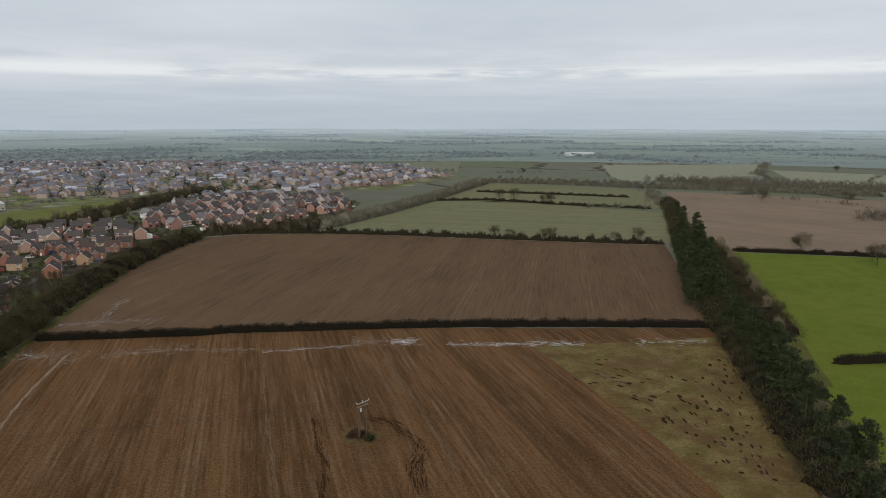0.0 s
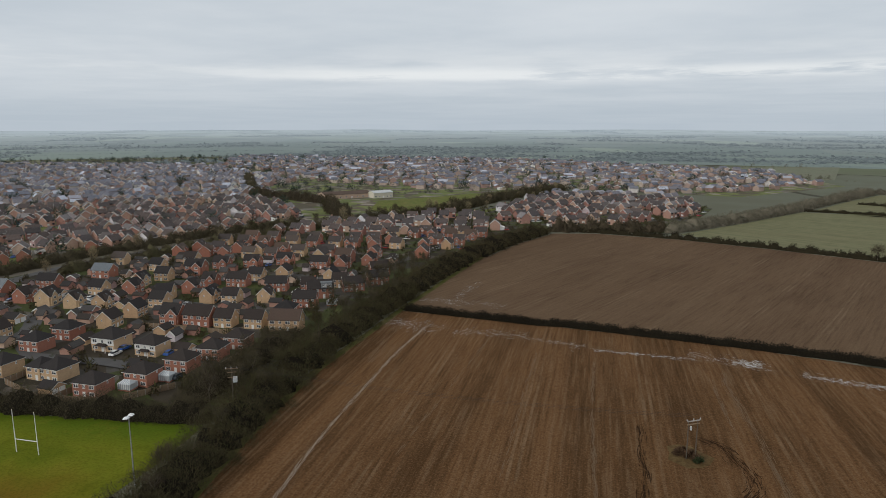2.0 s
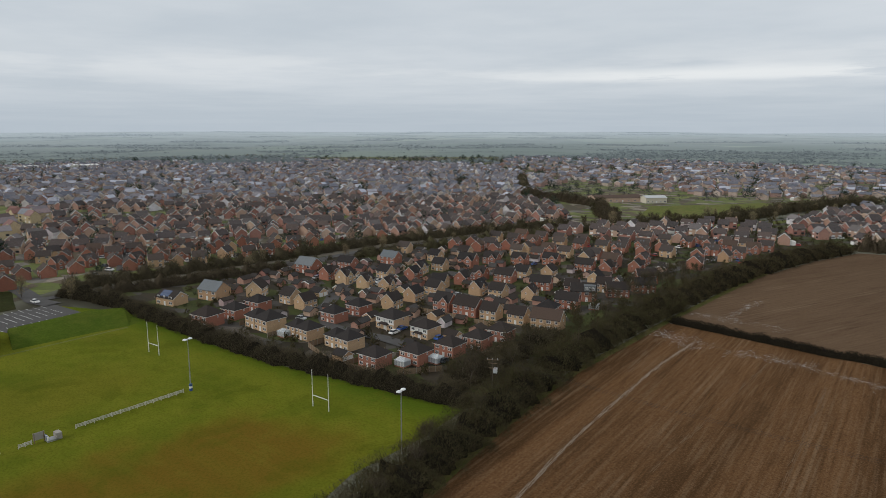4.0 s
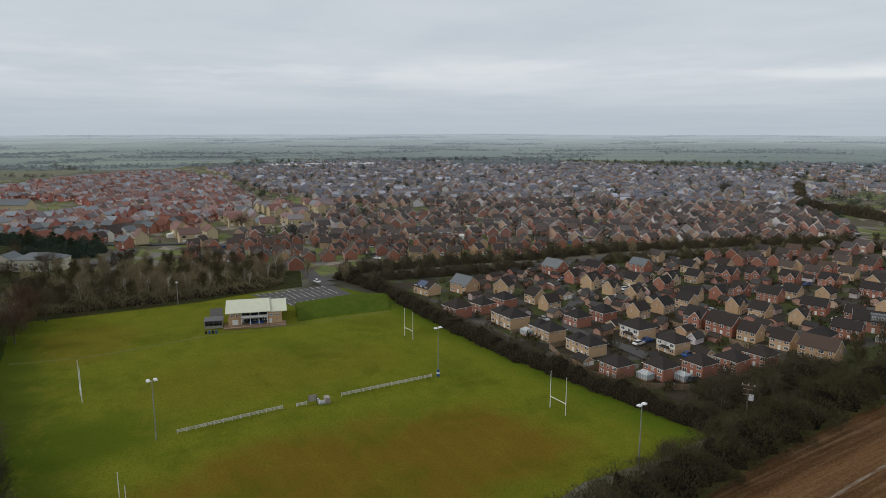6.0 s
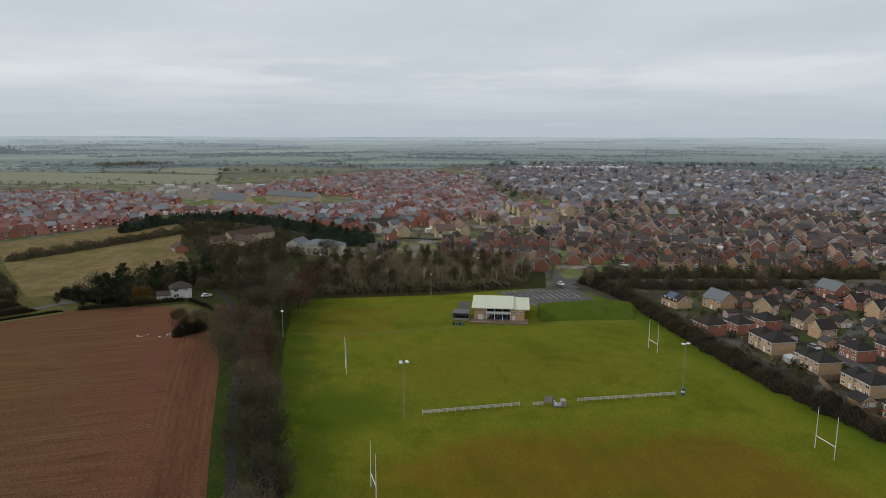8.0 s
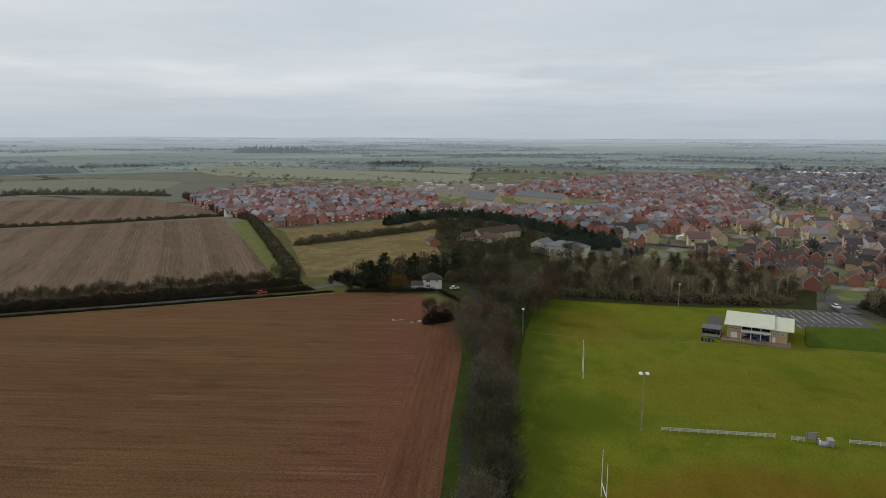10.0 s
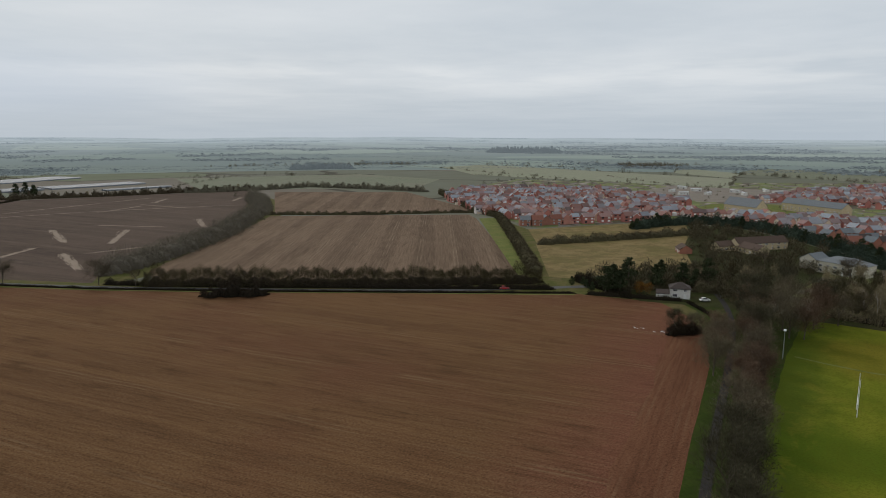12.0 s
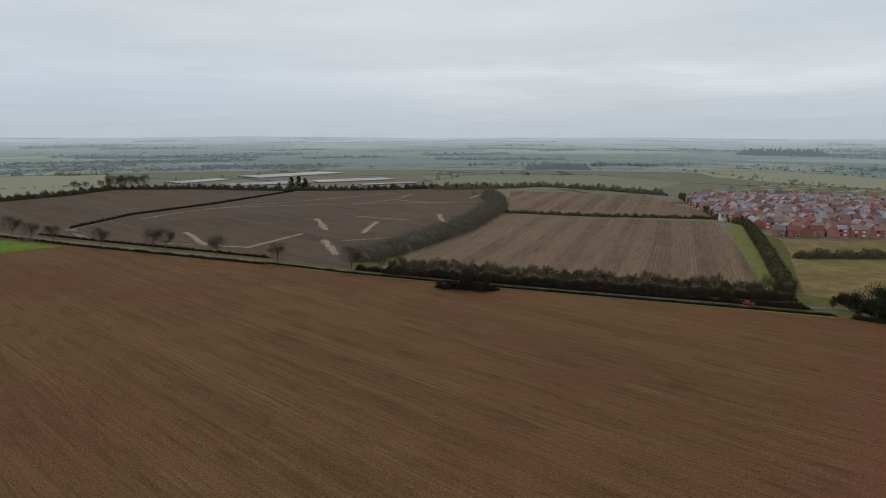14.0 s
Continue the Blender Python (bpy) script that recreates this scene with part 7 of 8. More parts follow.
# hedgerow lines of the middle distance
rng = np.random.default_rng(100)
spots, sizes = [], []
for a, b, big in (((20, 800), (230, 800), 0), ((230, 808), (560, 700), 0), ((216, 870), (264, 1135), 0), ((264, 1140), (557, 1172), 0), ((415, 898), (557, 1168), 1), ((31, 960), (217, 935), 0), ((48, 1600), (315, 1540), 0), ((-142, 1182), (33, 1280), 0),
                  ((320, 1510), (632, 1340), 0), ((-66, 938), (21, 972), 1), ((470, 760), (620, 940), 0), ((277, 658), (349, 578), 0), ((349, 578), (420, 540), 0), ((124, 553), (190, 545), 1), ((180, 560), (215, 700), 1), ((200, 735), (480, 660), 1),
                  ((-420, -750), (-560, -620), 0), ((-350, -650), (-420, -750), 1), ((-540, -560), (-780, -640), 0), ((-780, -640), (-840, -510), 0), ((-817, -760), (-843, -350), 0),
                  ((-843, -350), (-1027, -417), 0), ((-1027, -425), (-1094, -984), 0), ((-1106, -557), (-1263, -624), 0), ((-1041, -428), (-1175, -462), 0), ((-950, -592), (-780, -332), 0), ((-1084, -258), (-1154, -483), 1), ((-1214, -228), (-1374, -314), 1),
                  ((35, -912), (140, -767), 0), ((140, -767), (330, -620), 0), ((40, -458), (79, -505), 0), ((95, -545), (300, -700), 0), ((-60, -1010), (-330, -1230), 0), ((-350, -850), (-520, -1000), 0), ((300, -900), (-60, -1010), 0),
                  ((-690, -900), (-420, -1000), 0), ((-600, -1300), (-1000, -1100), 1), ((-100, -1400), (500, -1300), 0), ((-1300, -900), (-1500, -500), 0), ((-416, -1053), (-514, -996), 0), ((-514, -996), (-627, -973), 0), ((-979, -1281), (-940, -1028), 0), ((-940, -1028), (-887, -798), 0), ((-887, -798), (-847, -596), 0), ((-1132, -1019), (-1126, -770), 0), ((-1126, -770), (-1072, -540), 0), ((28, -905), (36, -1212), 0), ((36, -1212), (205, -1240), 1), ((-1500, 0), (-1500, 700), 1)):
    n = int(math.dist(a, b) / 6)
    for i in range(n):
        if rng.uniform() < 0.88:
            k = rng.uniform()
            spots.append((a[0] + (b[0] - a[0]) * k + rng.normal(0, 5 if big else 1.2), a[1] + (b[1] - a[1]) * k + rng.normal(0, 5 if big else 1.2)))
            sizes.append(rng.uniform(5, 9) if big or rng.uniform() < 0.12 else rng.uniform(1.8, 3.6))
loose_shrubs("field_hedgerows", spots, sizes, M["pale_twigs"], "brown hedgerows and hedgerow trees between far fields", 101, 60, 0.25)
wood_spots = [(p[0], p[1]) for q in ([(292, 480), (345, 515), (330, 450)], [(-1200, -700), (-1300, -620), (-1330, -690), (-1250, -760)], [(240, 830), (330, 800), (520, 700), (500, 660), (300, 740)], [(-183, -818), (-200, -815), (-195, -840), (-178, -835)]) for p in scatter(102, q, 9)]
loose_shrubs("copse", wood_spots, [7 + (i * 13) % 5 for i in range(len(wood_spots))], M["pale_twigs"], "brown copses on far fields", 103, 80, 0.26)

# ---------------------------------------------------------------- the sports ground
def goal(label):
    """Rugby posts facing along x, the bar along y."""
    g = thing("rugby_goal", label, "goal", "rugby goals")
    for y in (-2.8, 2.8):
        s = Shape()
        s.tube((0, y, -0.3), (0, y, 3.2), 0.10, 0.085, 10)
        s.tube((0, y, 3.2), (0, y, 9.6), 0.085, 0.055, 10)
        part("post", s, M["white"], g)
    s = Shape()
    s.tube((0, -2.8, 3.0), (0, 2.8, 3.0), 0.08, 0.08, 10)
    part("crossbar", s, M["white"], g)
    return g


g0 = goal("white rugby posts standing on worn grass")
GOALS = [(-140, 72.7, -75), (-207.8, 52.4, -75), (-182.2, -40.2, -75), (-116.8, -21, -70)]
for i, (x, y, a) in enumerate(GOALS):
    m = pose(x, y, 0, 0, 0, a)
    if i:
        copy_thing(g0, m)
    else:
        g0.matrix_basis = m


def floodlight(height, heads, label, pad=False):
    f = thing("floodlight", label, "floodlight", "floodlights of the ground")
    s = Shape()
    s.tube((0, 0, -0.2), (0, 0, height * 0.5), 0.15, 0.12, 10)
    s.tube((0, 0, height * 0.5), (0, 0, height), 0.12, 0.08, 10)
    part("pole", s, M["metal"], f)
    s = Shape()
    s.tube((0, -0.75 * (heads > 1), height - 0.05), (0, 0.75 * (heads > 1) + 0.2, height - 0.05), 0.05, 0.05, 8)
    part("bracket", s, M["metal"], f)
    for i in range(heads):
        y = (i - (heads - 1) / 2) * 1.5
        s = Shape()
        s.add([(-0.5, y - 0.42, height), (0.55, y - 0.42, height - 0.12), (0.55, y + 0.42, height - 0.12), (-0.5, y + 0.42, height), (-0.4, y - 0.3, height + 0.28), (0.4, y - 0.3, height + 0.22), (0.4, y + 0.3, height + 0.22), (-0.4, y + 0.3, height + 0.28)],
              [(3, 2, 1, 0), (4, 5, 6, 7), (0, 1, 5, 4), (1, 2, 6, 5), (2, 3, 7, 6), (3, 0, 4, 7)])
        part("lamp_head", s, M["lamp_white"], f, "pale flat lamp head")
    if pad:
        s = Shape()
        s.tube((0, 0, 0.02), (0, 0, 1.9), 0.42, 0.42, 12)
        pd = part("protective_pad", s, M["blue"], f, "blue and white padding round the foot")
        s = Shape()
        s.tube((0, 0, 0.8), (0, 0, 1.35), 0.44, 0.44, 12)
        part("band", s, M["white"], pd)
    return f


f0 = floodlight(14, 2, "tall grey floodlight mast with two lamp heads")
f0.matrix_basis = pose(-109.2, 75.3, 0, 0, 0, 200)
copy_thing(f0, pose(-151.9, -19.5, 0, 0, 0, 20))
f1 = floodlight(14, 2, "tall floodlight mast with a padded blue foot", True)
f1.matrix_basis = pose(-171.4, 51.6, 0, 0, 0, 200)
f2 = floodlight(9, 1, "short lamp post at the edge of grass")
f2.matrix_basis = pose(-275.4, -23.7, 0, 0, 0, 200)
copy_thing(f2, pose(-212.4, -67.9, 0, 0, 0, 20))


def rail_fence(a, b, label, height=1.15, gap=2.0, boards=((0.35, 0.5), (0.62, 0.78), (0.9, 1.08)), material="fence_white"):
    f = thing("rail_fence", label, "fence", "rail fences of the ground")
    n = max(2, round(math.dist(a, b) / gap))
    turn = math.degrees(math.atan2(b[1] - a[1], b[0] - a[0]))
    step = math.dist(a, b) / n
    s, r = Shape(), Shape()
    s.box(-0.07, -0.07, -0.2, 0.07, 0.07, height)
    pm = s.mesh("post", M[material])
    rails = []
    for z0, z1 in boards:
        r = Shape()
        r.box(0.02, -0.095, z0, step - 0.02, -0.07, z1)
        rails.append(r.mesh("rail", M[material]))
    for i in range(n + 1):
        part("post", pm, M[material], f).matrix_basis = pose(i * step, 0, 0)
        if i < n:
            for me in rails:
                part("rail", me, M[material], f).matrix_basis = pose(i * step, 0, 0)
    f.matrix_basis = pose(a[0], a[1], 0, 0, 0, turn)
    return f


rail_fence((-154, -15.3), (-161, 8.5), "low white rail fence along the touchline")
rail_fence((-164.7, 23.5), (-171, 49.6), "low white rail fence along the touchline")
rail_fence((-161.2, 11.9), (-161.8, 14.4), "short white rail beside a scoreboard")


def scoreboard():
    t = thing("scoreboard", "grey board on posts beside the pitch", "scoreboard")
    s = Shape()
    s.box(-0.06, -1.15, 0.7, 0.06, 1.15, 2.4)
    part("board", s, M["concrete"], t)
    for y in (-0.95, 0.95):
        s = Shape()
        s.box(0.06, y - 0.06, -0.2, 0.18, y + 0.06, 2.35)
        part("post", s, M["timber"], t)
    t.matrix_basis = pose(-162.2, 15.9, 0, 0, 0, 12)


def scrum_machine():
    t = thing("scrum_machine", "blue and white padded training machine on grass", "training machine")
    s = Shape()
    s.extrude([(-1.3, 0.05), (1.1, 0.05), (1.3, 0.35), (0.4, 0.5), (-1.2, 0.45)], -0.9, 0.9)
    part("sled", s, M["metal"], t)
    for i, y in enumerate((-0.75, -0.25, 0.25, 0.75)):
        s = Shape()
        s.extrude([(-1.35, 0.5), (-1.0, 0.5), (-0.9, 1.3), (-1.3, 1.4)], y - 0.22, y + 0.22)
        part("pad", s, M["blue" if i % 2 else "white"], t)
    s = Shape()
    s.box(0.5, -0.9, 0.05, 1.7, 0.9, 1.6)
    part("storage_box", s, M["concrete"], t)
    t.matrix_basis = pose(-161.8, 18.4, 0, 0, 0, 100)


scoreboard()
scrum_machine()


def clubhouse():
    c = thing("clubhouse", "buff brick sports clubhouse under a pale sheet roof", "clubhouse")
    s = Shape()
    s.extrude([(0, 0), (17, 0), (17, 5.0), (8.5, 7.0), (0, 5.0)], 0, 0.3)
    s.v = [(-x, y, z) for x, y, z in s.v]
    s.box(-17, 0.3, 0, -0.05, 4.2, 4.9)
    s.box(-17, 4.2, 0, -2.4, 13.4, 4.9)
    s.box(-17, 13.4, 0, -0.05, 18.2, 4.6)
    part("wall", s, M["brick_buff"], c)
    for y0, y1, lift, x1 in ((-0.9, 14.2, 0.0, 1.4), (14.25, 20.0, -0.5, 0.2)):
        s = Shape()
        s.extrude([(x1, 4.9 + lift), (-8.5, 7.2 + lift), (-18.2, 4.9 + lift), (-18.2, 5.1 + lift), (-8.5, 7.45 + lift), (x1, 5.1 + lift)], y0, y1)
        rf = part("roof", s, M["cream_metal"], c)
        for k in range(int((y1 - y0) / 1.2)):
            s = Shape()
            y = y0 + 0.6 + k * 1.2
            s.extrude([(x1, 5.1 + lift), (-8.5, 7.45 + lift), (-8.5, 7.53 + lift), (x1, 5.18 + lift)], y - 0.05, y + 0.05)
            part("roof_seam", s, M["cream_metal"], rf)
    # the covered terrace in the middle of the front
    s = Shape()
    s.box(-2.38, 4.2, 0.1, -2.34, 13.4, 2.5)
    part("glazing", s, M["glass"], c, "dark glazed front under the terrace")
    s = Shape()
    s.box(-2.38, 4.2, 2.9, -2.34, 13.4, 4.7)
    part("glazing", s, M["glass"], c)
    s = Shape()
    s.box(-2.4, 4.2, 2.6, 0.6, 13.4, 2.85)
    part("balcony", s, M["concrete"], c)
    for y in (4.4, 7.4, 10.3, 13.2):
        s = Shape()
        s.tube((0.4, y, 0), (0.4, y, 5.0), 0.14, 0.14, 10)
        part("column", s, M["white"], c)
    for y in (4.5, 7.5, 10.4):
        s = Shape()
        s.box(0.5, y, 2.9, 0.56, y + 2.8, 3.6)
        part("balustrade_panel", s, M["lamp_white"], c)
    s = Shape()
    s.box(0.42, 4.4, 3.72, 0.62, 13.3, 3.82)
    part("handrail", s, M["metal"], c)
    for y, w, z, h in ((1.2, 0.9, 3.4, 0.8), (2.9, 0.9, 3.4, 0.8), (14.4, 1.3, 3.0, 0.8), (16.6, 1.3, 3.0, 0.8)):
        window(c, 0.0, y, z, 90, w, h)
    s = Shape()
    s.box(-0.03, 1.3, 0.05, 0.03, 3.3, 2.3)
    part("shutter_door", s, M["white"], c)
    for y in (5.4, 9.0, 12.2):
        window(c, -2.33, y, 0.9, 90, 1.6, 1.2)
    for y in (4.75, 14.3):
        s = Shape()
        s.box(-2.36 if y < 10 else -0.02, y - 0.45, 0.05, -2.29 if y < 10 else 0.05, y + 0.45, 2.15)
        part("door", s, M["white"], c)
    for y in (7.6, 9.6, 11.2):
        s = Shape()
        s.box(-1.6, y - 0.6, 0.45, -0.4, y + 0.6, 1.15)
        part("bar_counter", s, M["blue"], c)
    s = Shape()
    s.box(-2.4, -1.5, 0.0, 4.0, 19.4, 0.42)
    part("deck", s, M["deck"], c, "tan boarded terrace")
    c.matrix_basis = pose(-238.3, -4.6, 0.0, 0, 0, -2)


clubhouse()
rail_fence((-233.6, -6.2), (-234.6, 14.8), "brown timber rail round a paved terrace", 1.3, 2.0, ((0.55, 0.68), (1.12, 1.25)), "timber")


def shelter():
    t = thing("store_shelter", "grey open-fronted store shelter beside the clubhouse", "shelter")
    s = Shape()
    s.box(-3.2, -3.0, 0, -3.0, 3.0, 2.5)
    s.box(-3.2, -3.0, 0, 3.2, -2.8, 2.5)
    s.box(-3.2, 2.8, 0, 3.2, 3.0, 2.5)
    part("wall", s, M["concrete"], t)
    s = Shape()
    s.box(2.9, -3.0, 0, 3.05, 3.0, 1.0)
    part("front_panel", s, M["concrete"], t)
    s = Shape()
    s.extrude([(-3.5, 2.5), (3.5, 2.75), (3.5, 2.87), (-3.5, 2.62)], -3.2, 3.2)
    part("roof", s, M["dark_metal"], t)
    for y in (-1.8, 0, 1.8):
        s = Shape()
        s.tube((3.0, y, 0), (3.0, y, 2.7), 0.06, 0.06, 8)
        part("post", s, M["metal"], t)
    t.matrix_basis = pose(-240.5, -9.4, 0, 0, 0, -2)


def bin_of(x, y, material, label):
    t = thing("wheelie_bin", label, "bin", "bins by the clubhouse")
    s = Shape()
    s.add([(-0.24, -0.28, 0.06), (0.24, -0.28, 0.06), (0.24, 0.28, 0.06), (-0.24, 0.28, 0.06), (-0.3, -0.36, 1.0), (0.3, -0.36, 1.0), (0.3, 0.36, 1.0), (-0.3, 0.36, 1.0)],
          [(3, 2, 1, 0), (4, 5, 6, 7), (0, 1, 5, 4), (1, 2, 6, 5), (2, 3, 7, 6), (3, 0, 4, 7)])
    part("bin_body", s, M[material], t)
    s = Shape()
    s.extrude([(-0.33, 1.0), (0.33, 1.0), (0.3, 1.08), (-0.3, 1.12)], -0.38, 0.38)
    part("lid", s, M[material], t)
    for dy in (-0.25, 0.25):
        s = Shape()
        s.tube((-0.25, dy - 0.04, 0.1), (-0.25, dy + 0.04, 0.1), 0.1, 0.1, 10)
        part("wheel", s, M["black"], t)
    t.matrix_basis = pose(x, y, 0)


shelter()
for i in range(4):
    bin_of(-231.5, -11.8 + i * 1.1, "blue" if i % 2 else "black", "dark wheelie bin beside a store shelter")
CAR_PARK = [(-283, 3.5), (-292, 38.5), (-267, 46.4), (-258, 21)]
sheet("car_park", CAR_PARK, 0.11, M["asphalt"], "empty tarmac car park with white bay lines", "car park")
sheet("service_yard", [(-265, -11.5), (-265.5, -7), (-249, -6.8), (-248.6, -11)], 0.10, M["asphalt"], "small tarmac yard beside the clubhouse", "yard")


def bay_lines():
    """White bay lines, each a thin painted strip of its own under the car park's markings."""
    t = thing("bay_markings", "white painted parking bay lines on tarmac", "markings")
    s = Shape()
    s.box(-0.06, -2.3, 0.0, 0.06, 2.3, 0.012)
    me = s.mesh("bay_line", M["white"])
    u, v = Vector((-9, 35)).normalized(), Vector((25, 8)).normalized()
    for row, off in enumerate((1.8, 9.0, 13.8, 22.6)):
        for i in range(12):
            x, y = Vector((-283, 3.5)) + u * (3.0 + i * 2.6) + v * off
            if inside((x, y), CAR_PARK):
                part("bay_line", me, M["white"], t).matrix_basis = pose(x, y, 0.125, 0, 0, math.degrees(math.atan2(v.y, v.x)) + 90)


bay_lines()


def grass_bank():
    """The steep grass bank below the car park."""
    top = [(-258, 20), (-266.5, 46), (-263, 57), (-255, 58)]
    foot = [(-238, 19), (-242, 40), (-243.5, 54), (-247, 60)]
    s = Shape()
    n = len(top)
    s.add([(x, y, 1.9 if i < n - 1 else 0.3) for i, (x, y) in enumerate(top)] + [(x, y, 0.06) for x, y in foot] + [(x - 3, y, 0.0) for x, y in top],
          [(i, n + i, n + i + 1, i + 1) for i in range(n - 1)] + [(i, i + 1, 2 * n + i + 1, 2 * n + i) for i in range(n - 1)] + [(0, 2 * n, n)])
    me = s.mesh("grass_bank", M["bank"])
    tagged(new("grass_bank", me), "dark green grass bank below the car park", "bank", kind="structure")


grass_bank()
sheet("path", strip_outline(smooth_path([(-217, -66), (-217.4, -46), (-226, -19), (-229, -13), (-233.9, 18.1), (-242, 53.4)]), 0.5), 0.08, M["verge"], "faint worn path along the end of the pitch", "path")

# ---------------------------------------------------------------- poles, cables, ruts
def h_pole():
    t = thing("electricity_pole", "twin wooden electricity pole with a crossarm in the field", "electricity pole")
    for x in (-1.1, 1.1):
        s = Shape()
        s.tube((x, 0, -0.5), (x, 0, 9.2), 0.13, 0.10, 10)
        part("pole", s, M["bark"], t)
    for z in (8.9, 8.2):
        s = Shape()
        s.box(-1.5, -0.26, z, 1.5, -0.04, z + 0.16)
        part("crossarm", s, M["concrete" if z > 8.5 else "timber"], t)
    for x in (-1.6, 0, 1.6):
        s = Shape()
        s.tube((x, -0.13, 9.1), (x, -0.13, 9.45), 0.09, 0.06, 8)
        part("insulator", s, M["insulator"], t)
    s = Shape()
    s.tube((-0.75, -0.4, 7.2), (-0.75, -0.4, 8.0), 0.22, 0.22, 12)
    part("switch_box", s, M["insulator"], t)
    t.matrix_basis = pose(-17.6, 138, -0.6, 0, 0, 46)


def transformer_pole():
    t = thing("electricity_pole", "wooden electricity pole carrying a grey transformer", "electricity pole")
    s = Shape()
    s.tube((0, 0, -0.5), (0, 0, 10.0), 0.19, 0.13, 10)
    part("pole", s, M["bark"], t)
    for z, w in ((9.6, 1.5), (8.7, 1.1), (7.4, 1.0)):
        s = Shape()
        s.box(-w, -0.25, z, w, -0.12, z + 0.12)
        part("crossarm", s, M["timber"], t)
    s = Shape()
    s.box(0.25, -0.5, 6.2, 1.2, 0.5, 7.4)
    s.box(0.3, -0.58, 6.3, 1.15, -0.5, 7.3)
    part("transformer", s, M["insulator"], t, "grey transformer tank")
    for x in (-1.3, -0.1, 1.3):
        s = Shape()
        s.tube((x, -0.18, 9.75), (x, -0.18, 10.1), 0.09, 0.06, 8)
        part("insulator", s, M["insulator"], t)
    t.matrix_basis = pose(-120.5, 111.5, 0, 0, 0, 40)


def cable(a, b, sag, label):
    s, n = Shape(), 14
    pts = [Vector(a).lerp(Vector(b), i / n) - Vector((0, 0, sag * 4 * (i / n) * (1 - i / n))) for i in range(n + 1)]
    across = (Vector(b) - Vector(a)).cross(Vector((0, 0, 1))).normalized() * 0.018
    up = Vector((0, 0, 0.018))
    s.add([tuple(p + o) for p in pts for o in (across, up, -across, -up)], [(4 * i + j, 4 * i + (j + 1) % 4, 4 * i + 4 + (j + 1) % 4, 4 * i + 4 + j) for i in range(n) for j in range(4)] + [(3, 2, 1, 0), (4 * n, 4 * n + 1, 4 * n + 2, 4 * n + 3)])
    tagged(new("power_cable", s.mesh("power_cable", M["black"])), label, "cable", "cables between the poles")


h_pole()
transformer_pole()
for k in (-1.3, 0, 1.3):
    cable((-17.6 + k * 0.5, 138 + k * 0.86, 9.4), (-120.5 + k * 0.76, 111.5 + k * 0.64, 10.1), 1.6, "thin black cable strung between two poles")
sheet("rough_patch", [(-23, 141), (-21, 143), (-18.5, 143.4), (-16, 141.6), (-13.2, 140.2), (-13.6, 137), (-15, 134.6), (-17.4, 133.2), (-19.6, 134.2), (-21.6, 135), (-21.9, 138)], 0.12, M["dry_patch"], "patch of unploughed dry grass round a pole", "patch")
loose_shrubs("brambles", [(-19.5, 139), (-18.5, 138), (-20.5, 138), (-16.5, 137.4), (-17.5, 139.5)], [2.4, 2.0, 1.8, 2.0, 1.7], M["rust_scrub"], "tangled brambles at the foot of a pole", 110, 160)
loose_shrubs("ivy", [(-16.2, 136.6), (-15.6, 137.4)], [1.7, 1.5], M["pine"], "green ivy bush at the foot of a pole", 111, 160)


def ruts(name, way, spread, n, size, material, label, seed, z=0.11):
    """Broken streaks along a wheel track: puddles, or dried pale mud."""
    rng = np.random.default_rng(seed)
    q, xy, d = along(smooth_path(way, 3.0), 0.5)
    i = rng.integers(0, len(q), n)
    nrm = np.stack([-d[i, 1], d[i, 0]], 1)
    c = xy[i] + nrm * rng.normal(0, spread, (n, 1))
    turn = rng.normal(0, 0.10 if material == M["water"] else 0.06, n)
    if material == M["water"]:
        # some lie in older tracks that cross
        turn += np.where(rng.uniform(size=n) < 0.4, rng.choice((-0.75, 0.85), n), 0.0)
    dx = d[i, 0] * np.cos(turn) - d[i, 1] * np.sin(turn)
    dy = d[i, 0] * np.sin(turn) + d[i, 1] * np.cos(turn)
    ln, wd = size[0] * rng.uniform(0.3, 1.5, n), size[1] * rng.uniform(0.4, 1.5, n)
    s = Shape()
    for k in range(n):
        a, b = Vector((dx[k], dy[k], 0)) * ln[k] / 2, Vector((-dy[k], dx[k], 0)) * wd[k] / 2
        p = Vector((c[k, 0], c[k, 1], z + 0.001 * (k % 20)))
        s.add([p - a, p - a * 0.4 - b, p + a * 0.5 - b * 0.8, p + a, p + a * 0.4 + b, p - a * 0.6 + b * 0.7], [(0, 1, 2, 3, 4, 5)])
    me = bpy.data.meshes.new(name)
    me.from_pydata(s.v, [], s.f)
    me.materials.append(material)
    tagged(new(name, me), label, "ruts", kind="stuff")


